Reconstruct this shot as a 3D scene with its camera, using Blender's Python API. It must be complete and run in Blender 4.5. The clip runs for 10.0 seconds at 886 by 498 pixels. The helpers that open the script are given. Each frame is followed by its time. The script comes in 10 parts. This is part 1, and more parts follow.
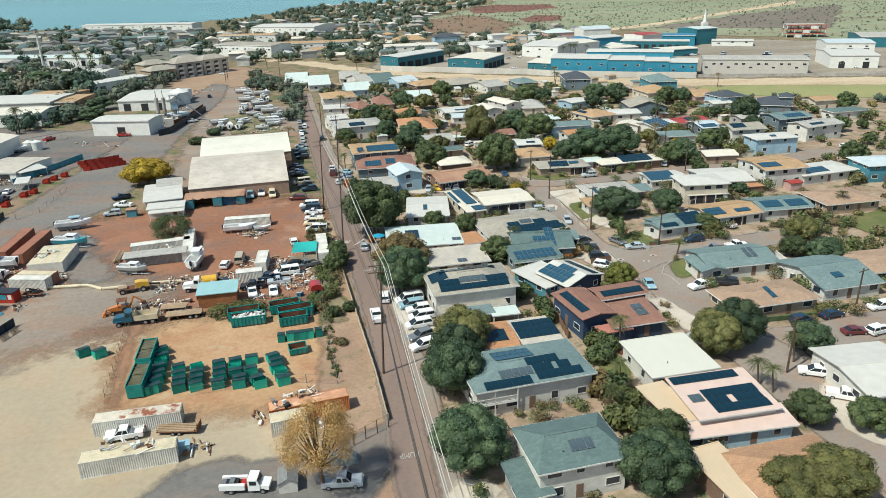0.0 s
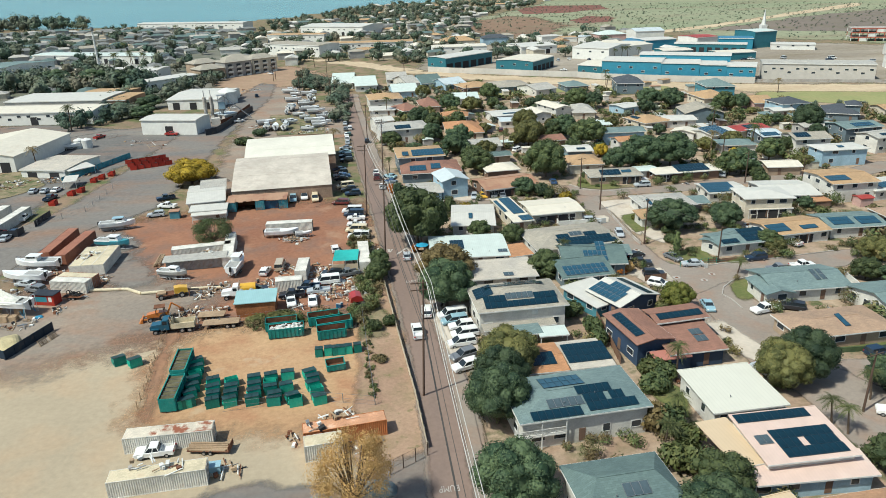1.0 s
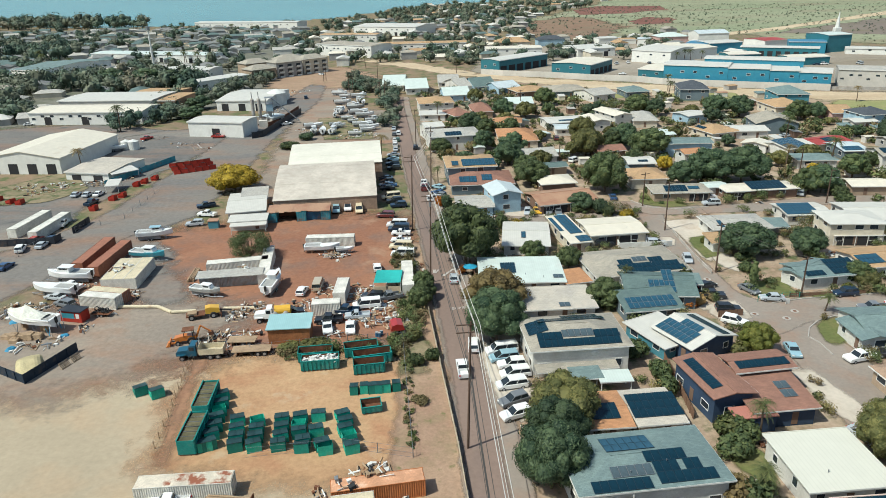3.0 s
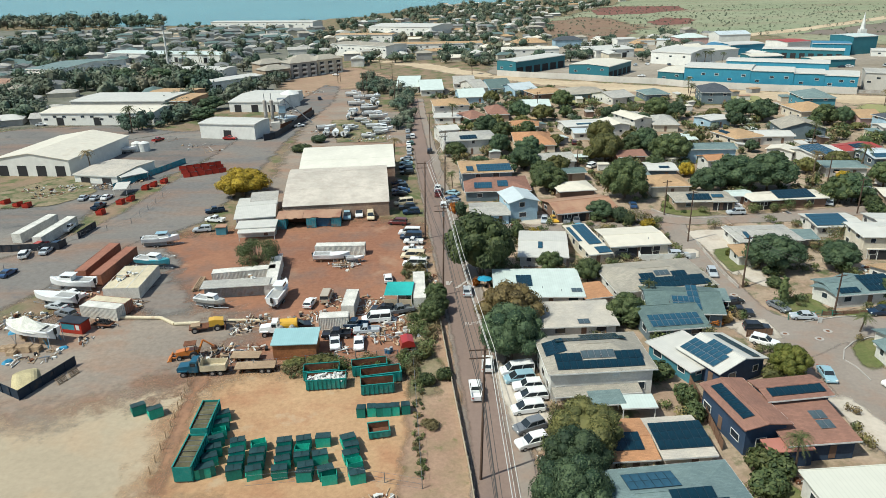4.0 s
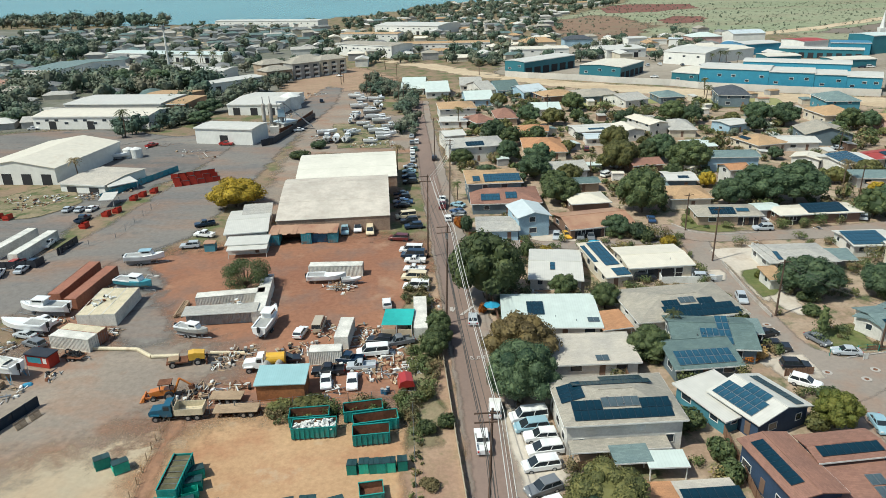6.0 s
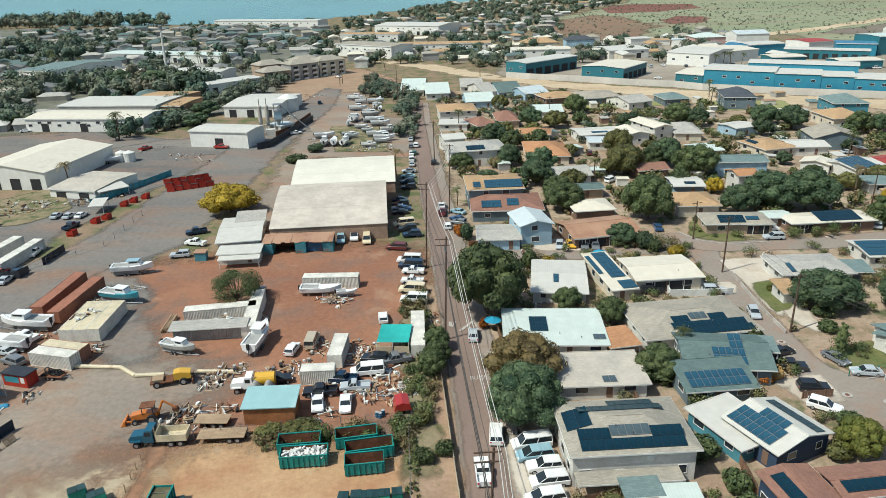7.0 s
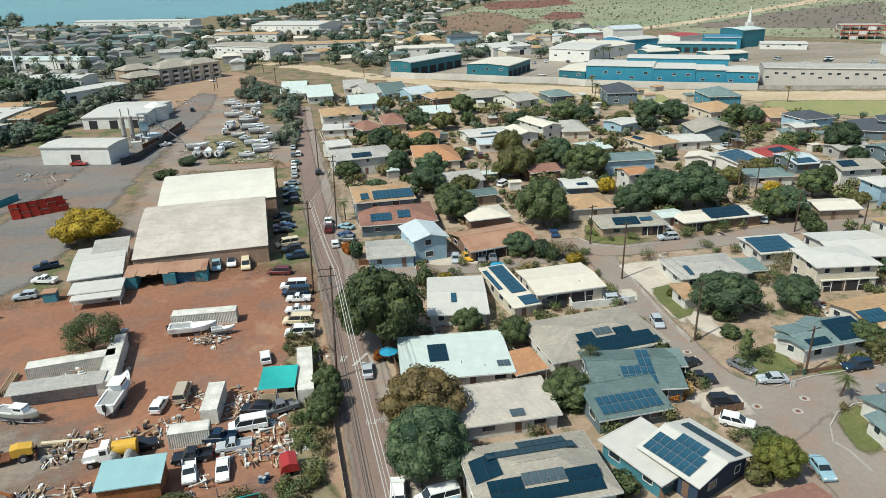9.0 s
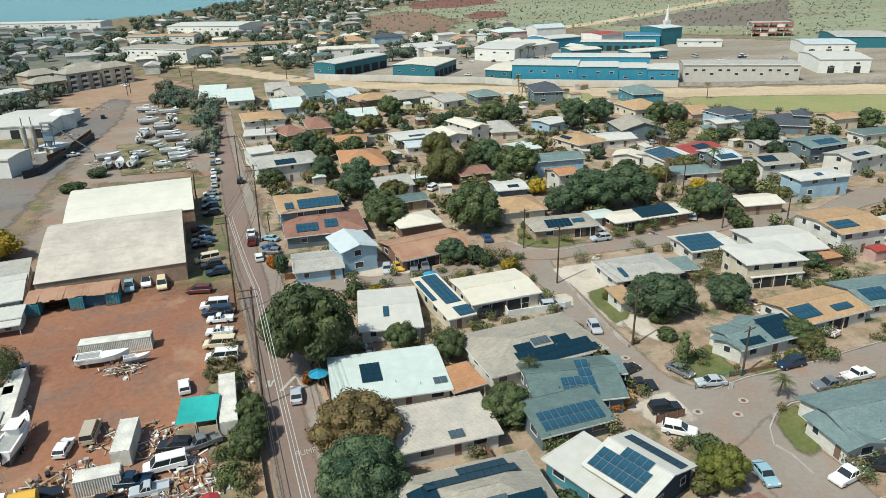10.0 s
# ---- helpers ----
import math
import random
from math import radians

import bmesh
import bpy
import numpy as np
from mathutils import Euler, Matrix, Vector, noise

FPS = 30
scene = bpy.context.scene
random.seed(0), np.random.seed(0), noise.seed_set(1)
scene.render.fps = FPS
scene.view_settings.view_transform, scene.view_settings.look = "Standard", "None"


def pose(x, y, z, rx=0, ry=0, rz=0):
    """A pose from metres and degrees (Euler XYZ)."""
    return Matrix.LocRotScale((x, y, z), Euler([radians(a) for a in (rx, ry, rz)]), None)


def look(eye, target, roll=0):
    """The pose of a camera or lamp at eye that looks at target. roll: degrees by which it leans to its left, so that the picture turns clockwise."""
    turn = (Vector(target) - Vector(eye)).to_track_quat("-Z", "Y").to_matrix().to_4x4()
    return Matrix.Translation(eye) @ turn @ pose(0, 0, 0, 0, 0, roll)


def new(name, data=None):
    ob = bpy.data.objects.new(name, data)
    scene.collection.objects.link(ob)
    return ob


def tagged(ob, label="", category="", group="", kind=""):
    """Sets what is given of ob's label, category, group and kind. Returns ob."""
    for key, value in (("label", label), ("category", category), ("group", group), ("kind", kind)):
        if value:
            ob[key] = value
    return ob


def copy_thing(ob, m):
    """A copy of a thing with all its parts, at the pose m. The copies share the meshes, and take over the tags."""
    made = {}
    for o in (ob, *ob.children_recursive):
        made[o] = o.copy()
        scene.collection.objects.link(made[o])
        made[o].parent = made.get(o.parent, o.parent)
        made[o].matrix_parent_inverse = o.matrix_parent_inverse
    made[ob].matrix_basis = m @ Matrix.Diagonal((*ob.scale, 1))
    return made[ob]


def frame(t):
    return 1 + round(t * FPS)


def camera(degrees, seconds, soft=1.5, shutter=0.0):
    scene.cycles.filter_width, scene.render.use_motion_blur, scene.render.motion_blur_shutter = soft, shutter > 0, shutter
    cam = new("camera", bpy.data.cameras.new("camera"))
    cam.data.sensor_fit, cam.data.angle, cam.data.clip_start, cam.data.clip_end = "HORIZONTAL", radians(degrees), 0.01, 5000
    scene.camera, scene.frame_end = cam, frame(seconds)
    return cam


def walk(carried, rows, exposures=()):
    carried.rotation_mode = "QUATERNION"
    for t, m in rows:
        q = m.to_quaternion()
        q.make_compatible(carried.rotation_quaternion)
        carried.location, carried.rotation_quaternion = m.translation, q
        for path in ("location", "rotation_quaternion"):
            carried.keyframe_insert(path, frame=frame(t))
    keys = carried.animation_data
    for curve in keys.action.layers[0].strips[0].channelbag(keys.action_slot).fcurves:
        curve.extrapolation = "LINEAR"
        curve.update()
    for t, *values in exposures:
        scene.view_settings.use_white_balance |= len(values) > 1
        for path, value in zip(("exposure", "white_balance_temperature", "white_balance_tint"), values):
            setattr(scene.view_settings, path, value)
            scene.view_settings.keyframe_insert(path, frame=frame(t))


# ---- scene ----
cam = camera(64.3, 10.0, 0.85)
PATH = [
    (0, (0.16, -2.394, 60.609), (0.363, -0.546, 59.873), -1.7),
    (0.5, (0.206, 0.915, 60.742), (0.345, 2.77, 60.007), -1.7),
    (1, (0.198, 4.187, 60.742), (0.282, 6.046, 60.009), -1.6),
    (1.5, (0.201, 7.402, 60.712), (0.239, 9.263, 59.982), -1.6),
    (2, (0.226, 10.687, 60.742), (0.226, 12.548, 60.011), -1.6),
    (2.5, (0.277, 13.993, 60.75), (0.251, 15.855, 60.019), -1.6),
    (4, (0.322, 23.455, 60.804), (0.231, 25.314, 60.074), -1.5),
    (4.5, (0.319, 26.788, 60.736), (0.219, 28.646, 60.005), -1.5),
    (5, (0.333, 29.954, 60.629), (0.226, 31.813, 59.898), -1.5),
    (5.5, (0.392, 33.396, 60.701), (0.283, 35.253, 59.968), -1.6),
    (7, (0.491, 43.042, 60.651), (0.378, 44.898, 59.916), -1.6),
    (7.5, (0.508, 46.122, 60.626), (0.399, 47.978, 59.89), -1.6),
    (8, (0.802, 48.946, 60.622), (0.743, 50.804, 59.883), -1.6),
    (8.5, (1.203, 51.998, 60.534), (1.266, 53.854, 59.792), -1.6),
    (9, (1.847, 54.989, 60.709), (2.026, 56.834, 59.959), -1.6),
    (9.5, (2.561, 57.944, 60.625), (2.842, 59.775, 59.872), -1.6),
    (10, (3.091, 60.595, 60.505), (3.457, 62.41, 59.749), -1.5),
]
walk(cam, [(t, look(eye, target, roll)) for t, eye, target, roll in PATH], [(0, 0.35, 6250, 2), (10, 0.27, 6250, 2)])

# ---- light ----
SUN_DIR = Vector((-math.cos(radians(30)) * math.cos(radians(54)), -math.sin(radians(30)) * math.cos(radians(54)), math.sin(radians(54))))
world = bpy.data.worlds.new("sky")
scene.world = world
world.use_nodes = True
wn, wl = world.node_tree.nodes, world.node_tree.links
sky = wn.new("ShaderNodeTexSky")
sky.sky_type, sky.sun_disc = "NISHITA", False
sky.sun_elevation, sky.sun_rotation = radians(54), math.atan2(SUN_DIR.x, SUN_DIR.y)
sky.air_density, sky.dust_density = 1.2, 1.5
wn["Background"].inputs["Strength"].default_value = 0.10
wl.new(sky.outputs["Color"], wn["Background"].inputs["Color"])
sun_data = bpy.data.lights.new("sun", "SUN")
sun_data.energy, sun_data.angle, sun_data.color = 4.2, radians(0.53), (1.0, 0.95, 0.86)
sun = new("sun", sun_data)
sun.matrix_world = look(SUN_DIR * 300, (0, 0, 0))

# ---- materials ----


def blank(name, rough=0.8, metal=0.0, spec=0.3):
    m = bpy.data.materials.new(name)
    m.use_nodes = True
    b = m.node_tree.nodes["Principled BSDF"]
    b.inputs["Roughness"].default_value, b.inputs["Metallic"].default_value = rough, metal
    b.inputs["Specular IOR Level"].default_value = spec
    return m, m.node_tree.nodes, m.node_tree.links, b


def rgba(c):
    return (c[0], c[1], c[2], 1.0)


def mul(c, f):
    return tuple(min(1.0, v * f) for v in c)


def noise_ramp(n, l, coord, scale, lo, hi, p0=0.35, p1=0.65, detail=5.0, rough=0.6, distort=0.0):
    t = n.new("ShaderNodeTexNoise")
    t.inputs["Scale"].default_value, t.inputs["Detail"].default_value = scale, detail
    t.inputs["Roughness"].default_value, t.inputs["Distortion"].default_value = rough, distort
    l.new(coord, t.inputs["Vector"])
    r = n.new("ShaderNodeValToRGB")
    r.color_ramp.elements[0].position, r.color_ramp.elements[1].position = p0, p1
    r.color_ramp.elements[0].color, r.color_ramp.elements[1].color = rgba(lo), rgba(hi)
    l.new(t.outputs["Fac"], r.inputs["Fac"])
    return r.outputs["Color"], t.outputs["Fac"]


def mix(n, l, a, b, fac, kind="MIX"):
    m = n.new("ShaderNodeMix")
    m.data_type, m.blend_type = "RGBA", kind
    for socket, v in ((m.inputs[6], a), (m.inputs[7], b), (m.inputs[0], fac)):
        if isinstance(v, (int, float)):
            socket.default_value = v
        elif isinstance(v, tuple):
            socket.default_value = rgba(v)
        else:
            l.new(v, socket)
    return m.outputs[2]


def bump(n, l, b, height, strength=0.3, dist=0.05):
    k = n.new("ShaderNodeBump")
    k.inputs["Strength"].default_value, k.inputs["Distance"].default_value = strength, dist
    l.new(height, k.inputs["Height"])
    l.new(k.outputs["Normal"], b.inputs["Normal"])


MATS = {}


def paint(name, col, rough=0.7, metal=0.0, var=0.18, big=0.25, fine=3.0, bumps=0.15, per_object=0.0, dirt=None, dirt_scale=0.35, dirt_at=(0.56, 0.72)):
    """A painted or weathered surface with broad and fine variation and optional stains."""
    if name in MATS:
        return MATS[name]
    m, n, l, b = blank(name, rough, metal)
    co = n.new("ShaderNodeTexCoord").outputs["Object"]
    a, _ = noise_ramp(n, l, co, big, mul(col, 1 - var), mul(col, 1 + var * 0.6))
    f, h = noise_ramp(n, l, co, fine, (1 - var,) * 3, (1.0,) * 3, 0.3, 0.7)
    c = mix(n, l, a, f, 1.0, "MULTIPLY")
    if dirt:
        _, d = noise_ramp(n, l, co, dirt_scale, (0, 0, 0), (1, 1, 1), detail=8.0)
        r = n.new("ShaderNodeMapRange")
        r.inputs["From Min"].default_value, r.inputs["From Max"].default_value = dirt_at
        l.new(d, r.inputs["Value"])
        c = mix(n, l, c, dirt, r.outputs["Result"])
    if per_object:
        o = n.new("ShaderNodeObjectInfo")
        v = n.new("ShaderNodeMapRange")
        v.inputs["To Min"].default_value, v.inputs["To Max"].default_value = 1 - per_object, 1 + per_object * 0.5
        l.new(o.outputs["Random"], v.inputs["Value"])
        s = n.new("ShaderNodeVectorMath")
        s.operation = "SCALE"
        l.new(c, s.inputs[0])
        l.new(v.outputs["Result"], s.inputs["Scale"])
        c = s.outputs[0]
    l.new(c, b.inputs["Base Color"])
    if bumps:
        bump(n, l, b, h, bumps)
    MATS[name] = m
    return m


def ribbed(name, col, pitch=0.3, rough=0.5, metal=0.0, var=0.15, dirt=None, axis="X", dirt_at=(0.55, 0.72)):
    """Sheet metal roofing: seams as relief, streaks and stains."""
    if name in MATS:
        return MATS[name]
    m, n, l, b = blank(name, rough, metal)
    co = n.new("ShaderNodeTexCoord").outputs["Object"]
    w = n.new("ShaderNodeTexWave")
    w.wave_type, w.bands_direction = "BANDS", axis
    w.inputs["Scale"].default_value = 0.314 / pitch
    l.new(co, w.inputs["Vector"])
    r = n.new("ShaderNodeValToRGB")
    r.color_ramp.elements[0].position, r.color_ramp.elements[1].position = 0.0, 0.25
    r.color_ramp.elements[0].color, r.color_ramp.elements[1].color = rgba(mul(col, 0.94)), rgba(col)
    l.new(w.outputs["Fac"], r.inputs["Fac"])
    f, h = noise_ramp(n, l, co, 0.5, (1 - var,) * 3, (1, 1, 1), 0.3, 0.7, detail=8)
    c = mix(n, l, r.outputs["Color"], f, 1.0, "MULTIPLY")
    if dirt:
        _, d = noise_ramp(n, l, co, 0.22, (0, 0, 0), (1, 1, 1), detail=9.0)
        q = n.new("ShaderNodeMapRange")
        q.inputs["From Min"].default_value, q.inputs["From Max"].default_value = dirt_at
        l.new(d, q.inputs["Value"])
        c = mix(n, l, c, dirt, q.outputs["Result"])
    l.new(c, b.inputs["Base Color"])
    bump(n, l, b, w.outputs["Fac"], 0.10, 0.03)
    MATS[name] = m
    return m


def shingle(name, col, var=0.3):
    """Asphalt shingles: courses, mottled tabs, weather streaks."""
    if name in MATS:
        return MATS[name]
    m, n, l, b = blank(name, 0.9, 0, 0.2)
    co = n.new("ShaderNodeTexCoord").outputs["Object"]
    br = n.new("ShaderNodeTexBrick")
    br.inputs["Scale"].default_value, br.inputs["Brick Width"].default_value, br.inputs["Row Height"].default_value = 1.0, 0.55, 0.26
    br.inputs["Mortar Size"].default_value = 0.012
    br.inputs["Color1"].default_value, br.inputs["Color2"].default_value = rgba(mul(col, 1 - var * 0.55)), rgba(mul(col, 1 + var * 0.4))
    br.inputs["Mortar"].default_value = rgba(mul(col, 0.7))
    l.new(co, br.inputs["Vector"])
    f, h = noise_ramp(n, l, co, 0.28, (0.74, 0.76, 0.78), (1.06, 1.04, 1.0), 0.3, 0.7, detail=10, rough=0.68)
    c = mix(n, l, br.outputs["Color"], f, 1.0, "MULTIPLY")
    l.new(c, b.inputs["Base Color"])
    bump(n, l, b, br.outputs["Fac"], 0.3, 0.03)
    MATS[name] = m
    return m


def glass_mat(name, col, rough=0.08):
    m, n, l, b = blank(name, rough, 0, 0.6)
    b.inputs["Base Color"].default_value = rgba(col)
    MATS[name] = m
    return m


def foliage(name, lo, hi, rough=0.65):
    """Leaves: each leaf its own tone, with a little light coming through."""
    m, n, l, b = blank(name, rough, 0, 0.25)
    g = n.new("ShaderNodeNewGeometry")
    r = n.new("ShaderNodeValToRGB")
    r.color_ramp.elements[0].color, r.color_ramp.elements[1].color = rgba(lo), rgba(hi)
    l.new(g.outputs["Random Per Island"], r.inputs["Fac"])
    o = n.new("ShaderNodeObjectInfo")
    v = n.new("ShaderNodeMapRange")
    v.inputs["To Min"].default_value, v.inputs["To Max"].default_value = 0.7, 1.3
    l.new(o.outputs["Random"], v.inputs["Value"])
    co = n.new("ShaderNodeTexCoord").outputs["Object"]
    f, _ = noise_ramp(n, l, co, 0.6, (0.7, 0.72, 0.7), (1.15, 1.1, 1.0), 0.35, 0.65)
    c = mix(n, l, r.outputs["Color"], f, 1.0, "MULTIPLY")
    s = n.new("ShaderNodeVectorMath")
    s.operation = "SCALE"
    l.new(c, s.inputs[0])
    l.new(v.outputs["Result"], s.inputs["Scale"])
    l.new(s.outputs[0], b.inputs["Base Color"])
    t = n.new("ShaderNodeBsdfTranslucent")
    l.new(s.outputs[0], t.inputs["Color"])
    k = n.new("ShaderNodeMixShader")
    k.inputs["Fac"].default_value = 0.22
    l.new(b.outputs[0], k.inputs[1])
    l.new(t.outputs[0], k.inputs[2])
    l.new(k.outputs[0], n["Material Output"].inputs["Surface"])
    MATS[name] = m
    return m


def soil(name, tones, scale=0.06, fine=1.3, speck=None, speck_at=(0.6, 0.7), rough=0.95, fade=True, grit=0.25, speck_scale=0.5, stretch=None):
    """Ground cover: three tones in broad patches, grit, specks; its rim breaks up by the fade attribute."""
    m, n, l, b = blank(name, rough, 0, 0.15)
    co = n.new("ShaderNodeNewGeometry").outputs["Position"]
    if stretch:
        mp = n.new("ShaderNodeMapping")
        mp.inputs["Rotation"].default_value, mp.inputs["Scale"].default_value = (0, 0, radians(stretch[0])), (stretch[1], stretch[2], 1)
        l.new(co, mp.inputs["Vector"])
        co2 = mp.outputs["Vector"]
    else:
        co2 = co
    a, _ = noise_ramp(n, l, co2, scale, tones[0], tones[1], 0.36, 0.64, detail=7, distort=0.4)
    _, q = noise_ramp(n, l, co2, scale * 2.7, (0, 0, 0), (1, 1, 1), detail=8)
    r = n.new("ShaderNodeMapRange")
    r.inputs["From Min"].default_value, r.inputs["From Max"].default_value = 0.48, 0.72
    l.new(q, r.inputs["Value"])
    c = mix(n, l, a, tones[2], r.outputs["Result"])
    f, h = noise_ramp(n, l, co, fine, (1 - grit,) * 3, (1 + grit * 0.3,) * 3, 0.3, 0.7, detail=9, rough=0.7)
    c = mix(n, l, c, f, 1.0, "MULTIPLY")
    if speck:
        _, s = noise_ramp(n, l, co, speck_scale, (0, 0, 0), (1, 1, 1), detail=8, rough=0.65)
        e = n.new("ShaderNodeMapRange")
        e.inputs["From Min"].default_value, e.inputs["From Max"].default_value = speck_at
        l.new(s, e.inputs["Value"])
        c = mix(n, l, c, speck, e.outputs["Result"])
    l.new(c, b.inputs["Base Color"])
    bump(n, l, b, h, 0.22, 0.06)
    if fade:
        at = n.new("ShaderNodeAttribute")
        at.attribute_name = "fade"
        _, z = noise_ramp(n, l, co, 0.45, (0, 0, 0), (1, 1, 1), detail=8, rough=0.7)
        add = n.new("ShaderNodeMath")
        add.operation = "ADD"
        l.new(at.outputs["Fac"], add.inputs[0])
        l.new(z, add.inputs[1])
        rr = n.new("ShaderNodeMapRange")
        rr.inputs["From Min"].default_value, rr.inputs["From Max"].default_value = 0.6, 1.2
        l.new(add.outputs[0], rr.inputs["Value"])
        tr = n.new("ShaderNodeBsdfTransparent")
        k = n.new("ShaderNodeMixShader")
        l.new(rr.outputs["Result"], k.inputs["Fac"])
        l.new(tr.outputs[0], k.inputs[1])
        l.new(b.outputs[0], k.inputs[2])
        l.new(k.outputs[0], n["Material Output"].inputs["Surface"])
    MATS[name] = m
    return m


# ---- mesh tools ----


class Shape:
    """Collects faces for one mesh."""

    def __init__(self):
        self.v, self.f = [], []

    def add(self, verts, faces):
        k = len(self.v)
        self.v += [tuple(p) for p in verts]
        self.f += [tuple(k + i for i in f) for f in faces]
        return self

    def box(self, x0, x1, y0, y1, z0, z1, m=None):
        p = [Vector((x, y, z)) for z in (z0, z1) for x, y in ((x0, y0), (x1, y0), (x1, y1), (x0, y1))]
        if m is not None:
            p = [m @ q for q in p]
        return self.add(p, [(3, 2, 1, 0), (4, 5, 6, 7), (0, 1, 5, 4), (1, 2, 6, 5), (2, 3, 7, 6), (3, 0, 4, 7)])

    def prism(self, poly, y0, y1, axis="y"):
        """Extrudes a polygon in (x, z) along y, or in (y, z) along x, or in (x, y) along z."""
        k = len(poly)
        put = {"y": lambda a, b, t: (a, t, b), "x": lambda a, b, t: (t, a, b), "z": lambda a, b, t: (a, b, t)}[axis]
        p = [put(a, b, y0) for a, b in poly] + [put(a, b, y1) for a, b in poly]
        return self.add(p, [tuple(range(k)), tuple(range(2 * k - 1, k - 1, -1))] + [((i + 1) % k, i, k + i, k + (i + 1) % k) for i in range(k)])

    def tube(self, a, b, r0, r1=None, n=8, caps=True):
        a, b = Vector(a), Vector(b)
        r1 = r0 if r1 is None else r1
        d = (b - a).normalized()
        s = d.cross(Vector((0, 0, 1)) if abs(d.z) < 0.9 else Vector((1, 0, 0))).normalized()
        u = s.cross(d)
        ring = [(math.cos(2 * math.pi * i / n), math.sin(2 * math.pi * i / n)) for i in range(n)]
        p = [a + (s * c + u * w) * r0 for c, w in ring] + [b + (s * c + u * w) * r1 for c, w in ring]
        f = [(i, (i + 1) % n, n + (i + 1) % n, n + i) for i in range(n)]
        if caps:
            f += [tuple(range(n - 1, -1, -1)), tuple(range(n, 2 * n))]
        return self.add(p, f)

    def loft(self, rings, caps=True):
        n = len(rings[0])
        f = []
        for k in range(len(rings) - 1):
            f += [(k * n + i, k * n + (i + 1) % n, (k + 1) * n + (i + 1) % n, (k + 1) * n + i) for i in range(n)]
        if caps:
            f += [tuple(range(n - 1, -1, -1)), tuple((len(rings) - 1) * n + i for i in range(n))]
        return self.add([p for r in rings for p in r], f)

    def mesh(self, name, material=None, smooth=False, fix=True):
        me = bpy.data.meshes.new(name)
        me.from_pydata(self.v, [], self.f)
        if fix:
            bm = bmesh.new()
            bm.from_mesh(me)
            bmesh.ops.recalc_face_normals(bm, faces=bm.faces)
            bm.to_mesh(me)
            bm.free()
        if smooth:
            me.polygons.foreach_set("use_smooth", [True] * len(me.polygons))
        if material:
            me.materials.append(material)
        me.update()
        return me


def part(name, shape, material, parent, label="", m=None, smooth=False):
    """One mesh object under a thing or under a part; shape may be a Shape or a mesh to share."""
    me = shape.mesh(name, material, smooth) if isinstance(shape, Shape) else shape
    ob = new(name, me)
    ob.parent = parent
    if m is not None:
        ob.matrix_basis = m
    if label:
        ob["label"] = label
    return ob


def thing(name, x, y, yaw, label, category, group="", z=0.0, kind=""):
    ob = new(name)
    ob.empty_display_size = 0.5
    ob.matrix_basis = pose(x, y, z, 0, 0, yaw)
    return tagged(ob, label, category, group, kind)


FIRST = {}


def placed(key, build, x, y, yaw, z=0.0, scale=(1, 1, 1), label="", group=""):
    """Builds a kind of thing once and copies it afterwards."""
    m = pose(x, y, z, 0, 0, yaw) @ Matrix.Diagonal((*scale, 1))
    if key in FIRST:
        ob = FIRST[key]
        ob2 = copy_thing(ob, m @ Matrix.Diagonal((1 / ob.scale[0], 1 / ob.scale[1], 1 / ob.scale[2], 1)))
    else:
        ob2 = FIRST[key] = build()
        ob2.matrix_basis = m
    if label or group:
        tagged(ob2, label, group=group)
    return ob2


def patch(name, poly, material, z, label, soft=1.5, rag=0.5, step=2.5, category="ground", kind="structure", seed=0):
    """A piece of ground cover laid as a grid over its outline; the fade attribute falls off across its rim."""
    p = np.array(poly, float)
    q = np.roll(p, -1, axis=0)
    lo, hi = p.min(0) - soft * 1.5 - step, p.max(0) + soft * 1.5 + step
    nx, ny = int((hi[0] - lo[0]) / step) + 2, int((hi[1] - lo[1]) / step) + 2
    gx, gy = np.meshgrid(lo[0] + step * np.arange(nx), lo[1] + step * np.arange(ny))
    pts = np.stack([gx.ravel(), gy.ravel()], 1)
    dist = np.full(len(pts), 1e9)
    odd = np.zeros(len(pts), bool)
    for a, b in zip(p, q):
        d = b - a
        t = np.clip(((pts - a) @ d) / max(1e-9, d @ d), 0, 1)
        dist = np.minimum(dist, np.hypot(*(pts - a - t[:, None] * d).T))
        if a[1] != b[1]:
            cross = ((a[1] > pts[:, 1]) != (b[1] > pts[:, 1])) & (pts[:, 0] < d[0] * (pts[:, 1] - a[1]) / d[1] + a[0])
            odd ^= cross
    dist = np.where(odd, dist, -dist)
    w = rag * (np.sin(pts[:, 0] * 0.9 + seed) * np.cos(pts[:, 1] * 0.7) + 0.6 * np.sin(pts[:, 0] * 0.31 + pts[:, 1] * 0.43))
    fade = np.clip(0.5 + (dist + w) / soft, -4, 5)
    keep = fade > -0.14
    idx = np.arange(nx * ny).reshape(ny, nx)
    c = np.stack([idx[:-1, :-1], idx[:-1, 1:], idx[1:, 1:], idx[1:, :-1]], -1).reshape(-1, 4)
    c = c[keep[c].any(1)]
    used, inv = np.unique(c, return_inverse=True)
    me = bpy.data.meshes.new(name)
    me.from_pydata([(x, y, 0.0) for x, y in pts[used]], [], inv.reshape(-1, 4).tolist())
    at = me.attributes.new("fade", "FLOAT", "POINT")
    at.data.foreach_set("value", fade[used])
    me.materials.append(material)
    ob = new(name, me)
    ob.location.z = z
    return tagged(ob, label, category, kind=kind)

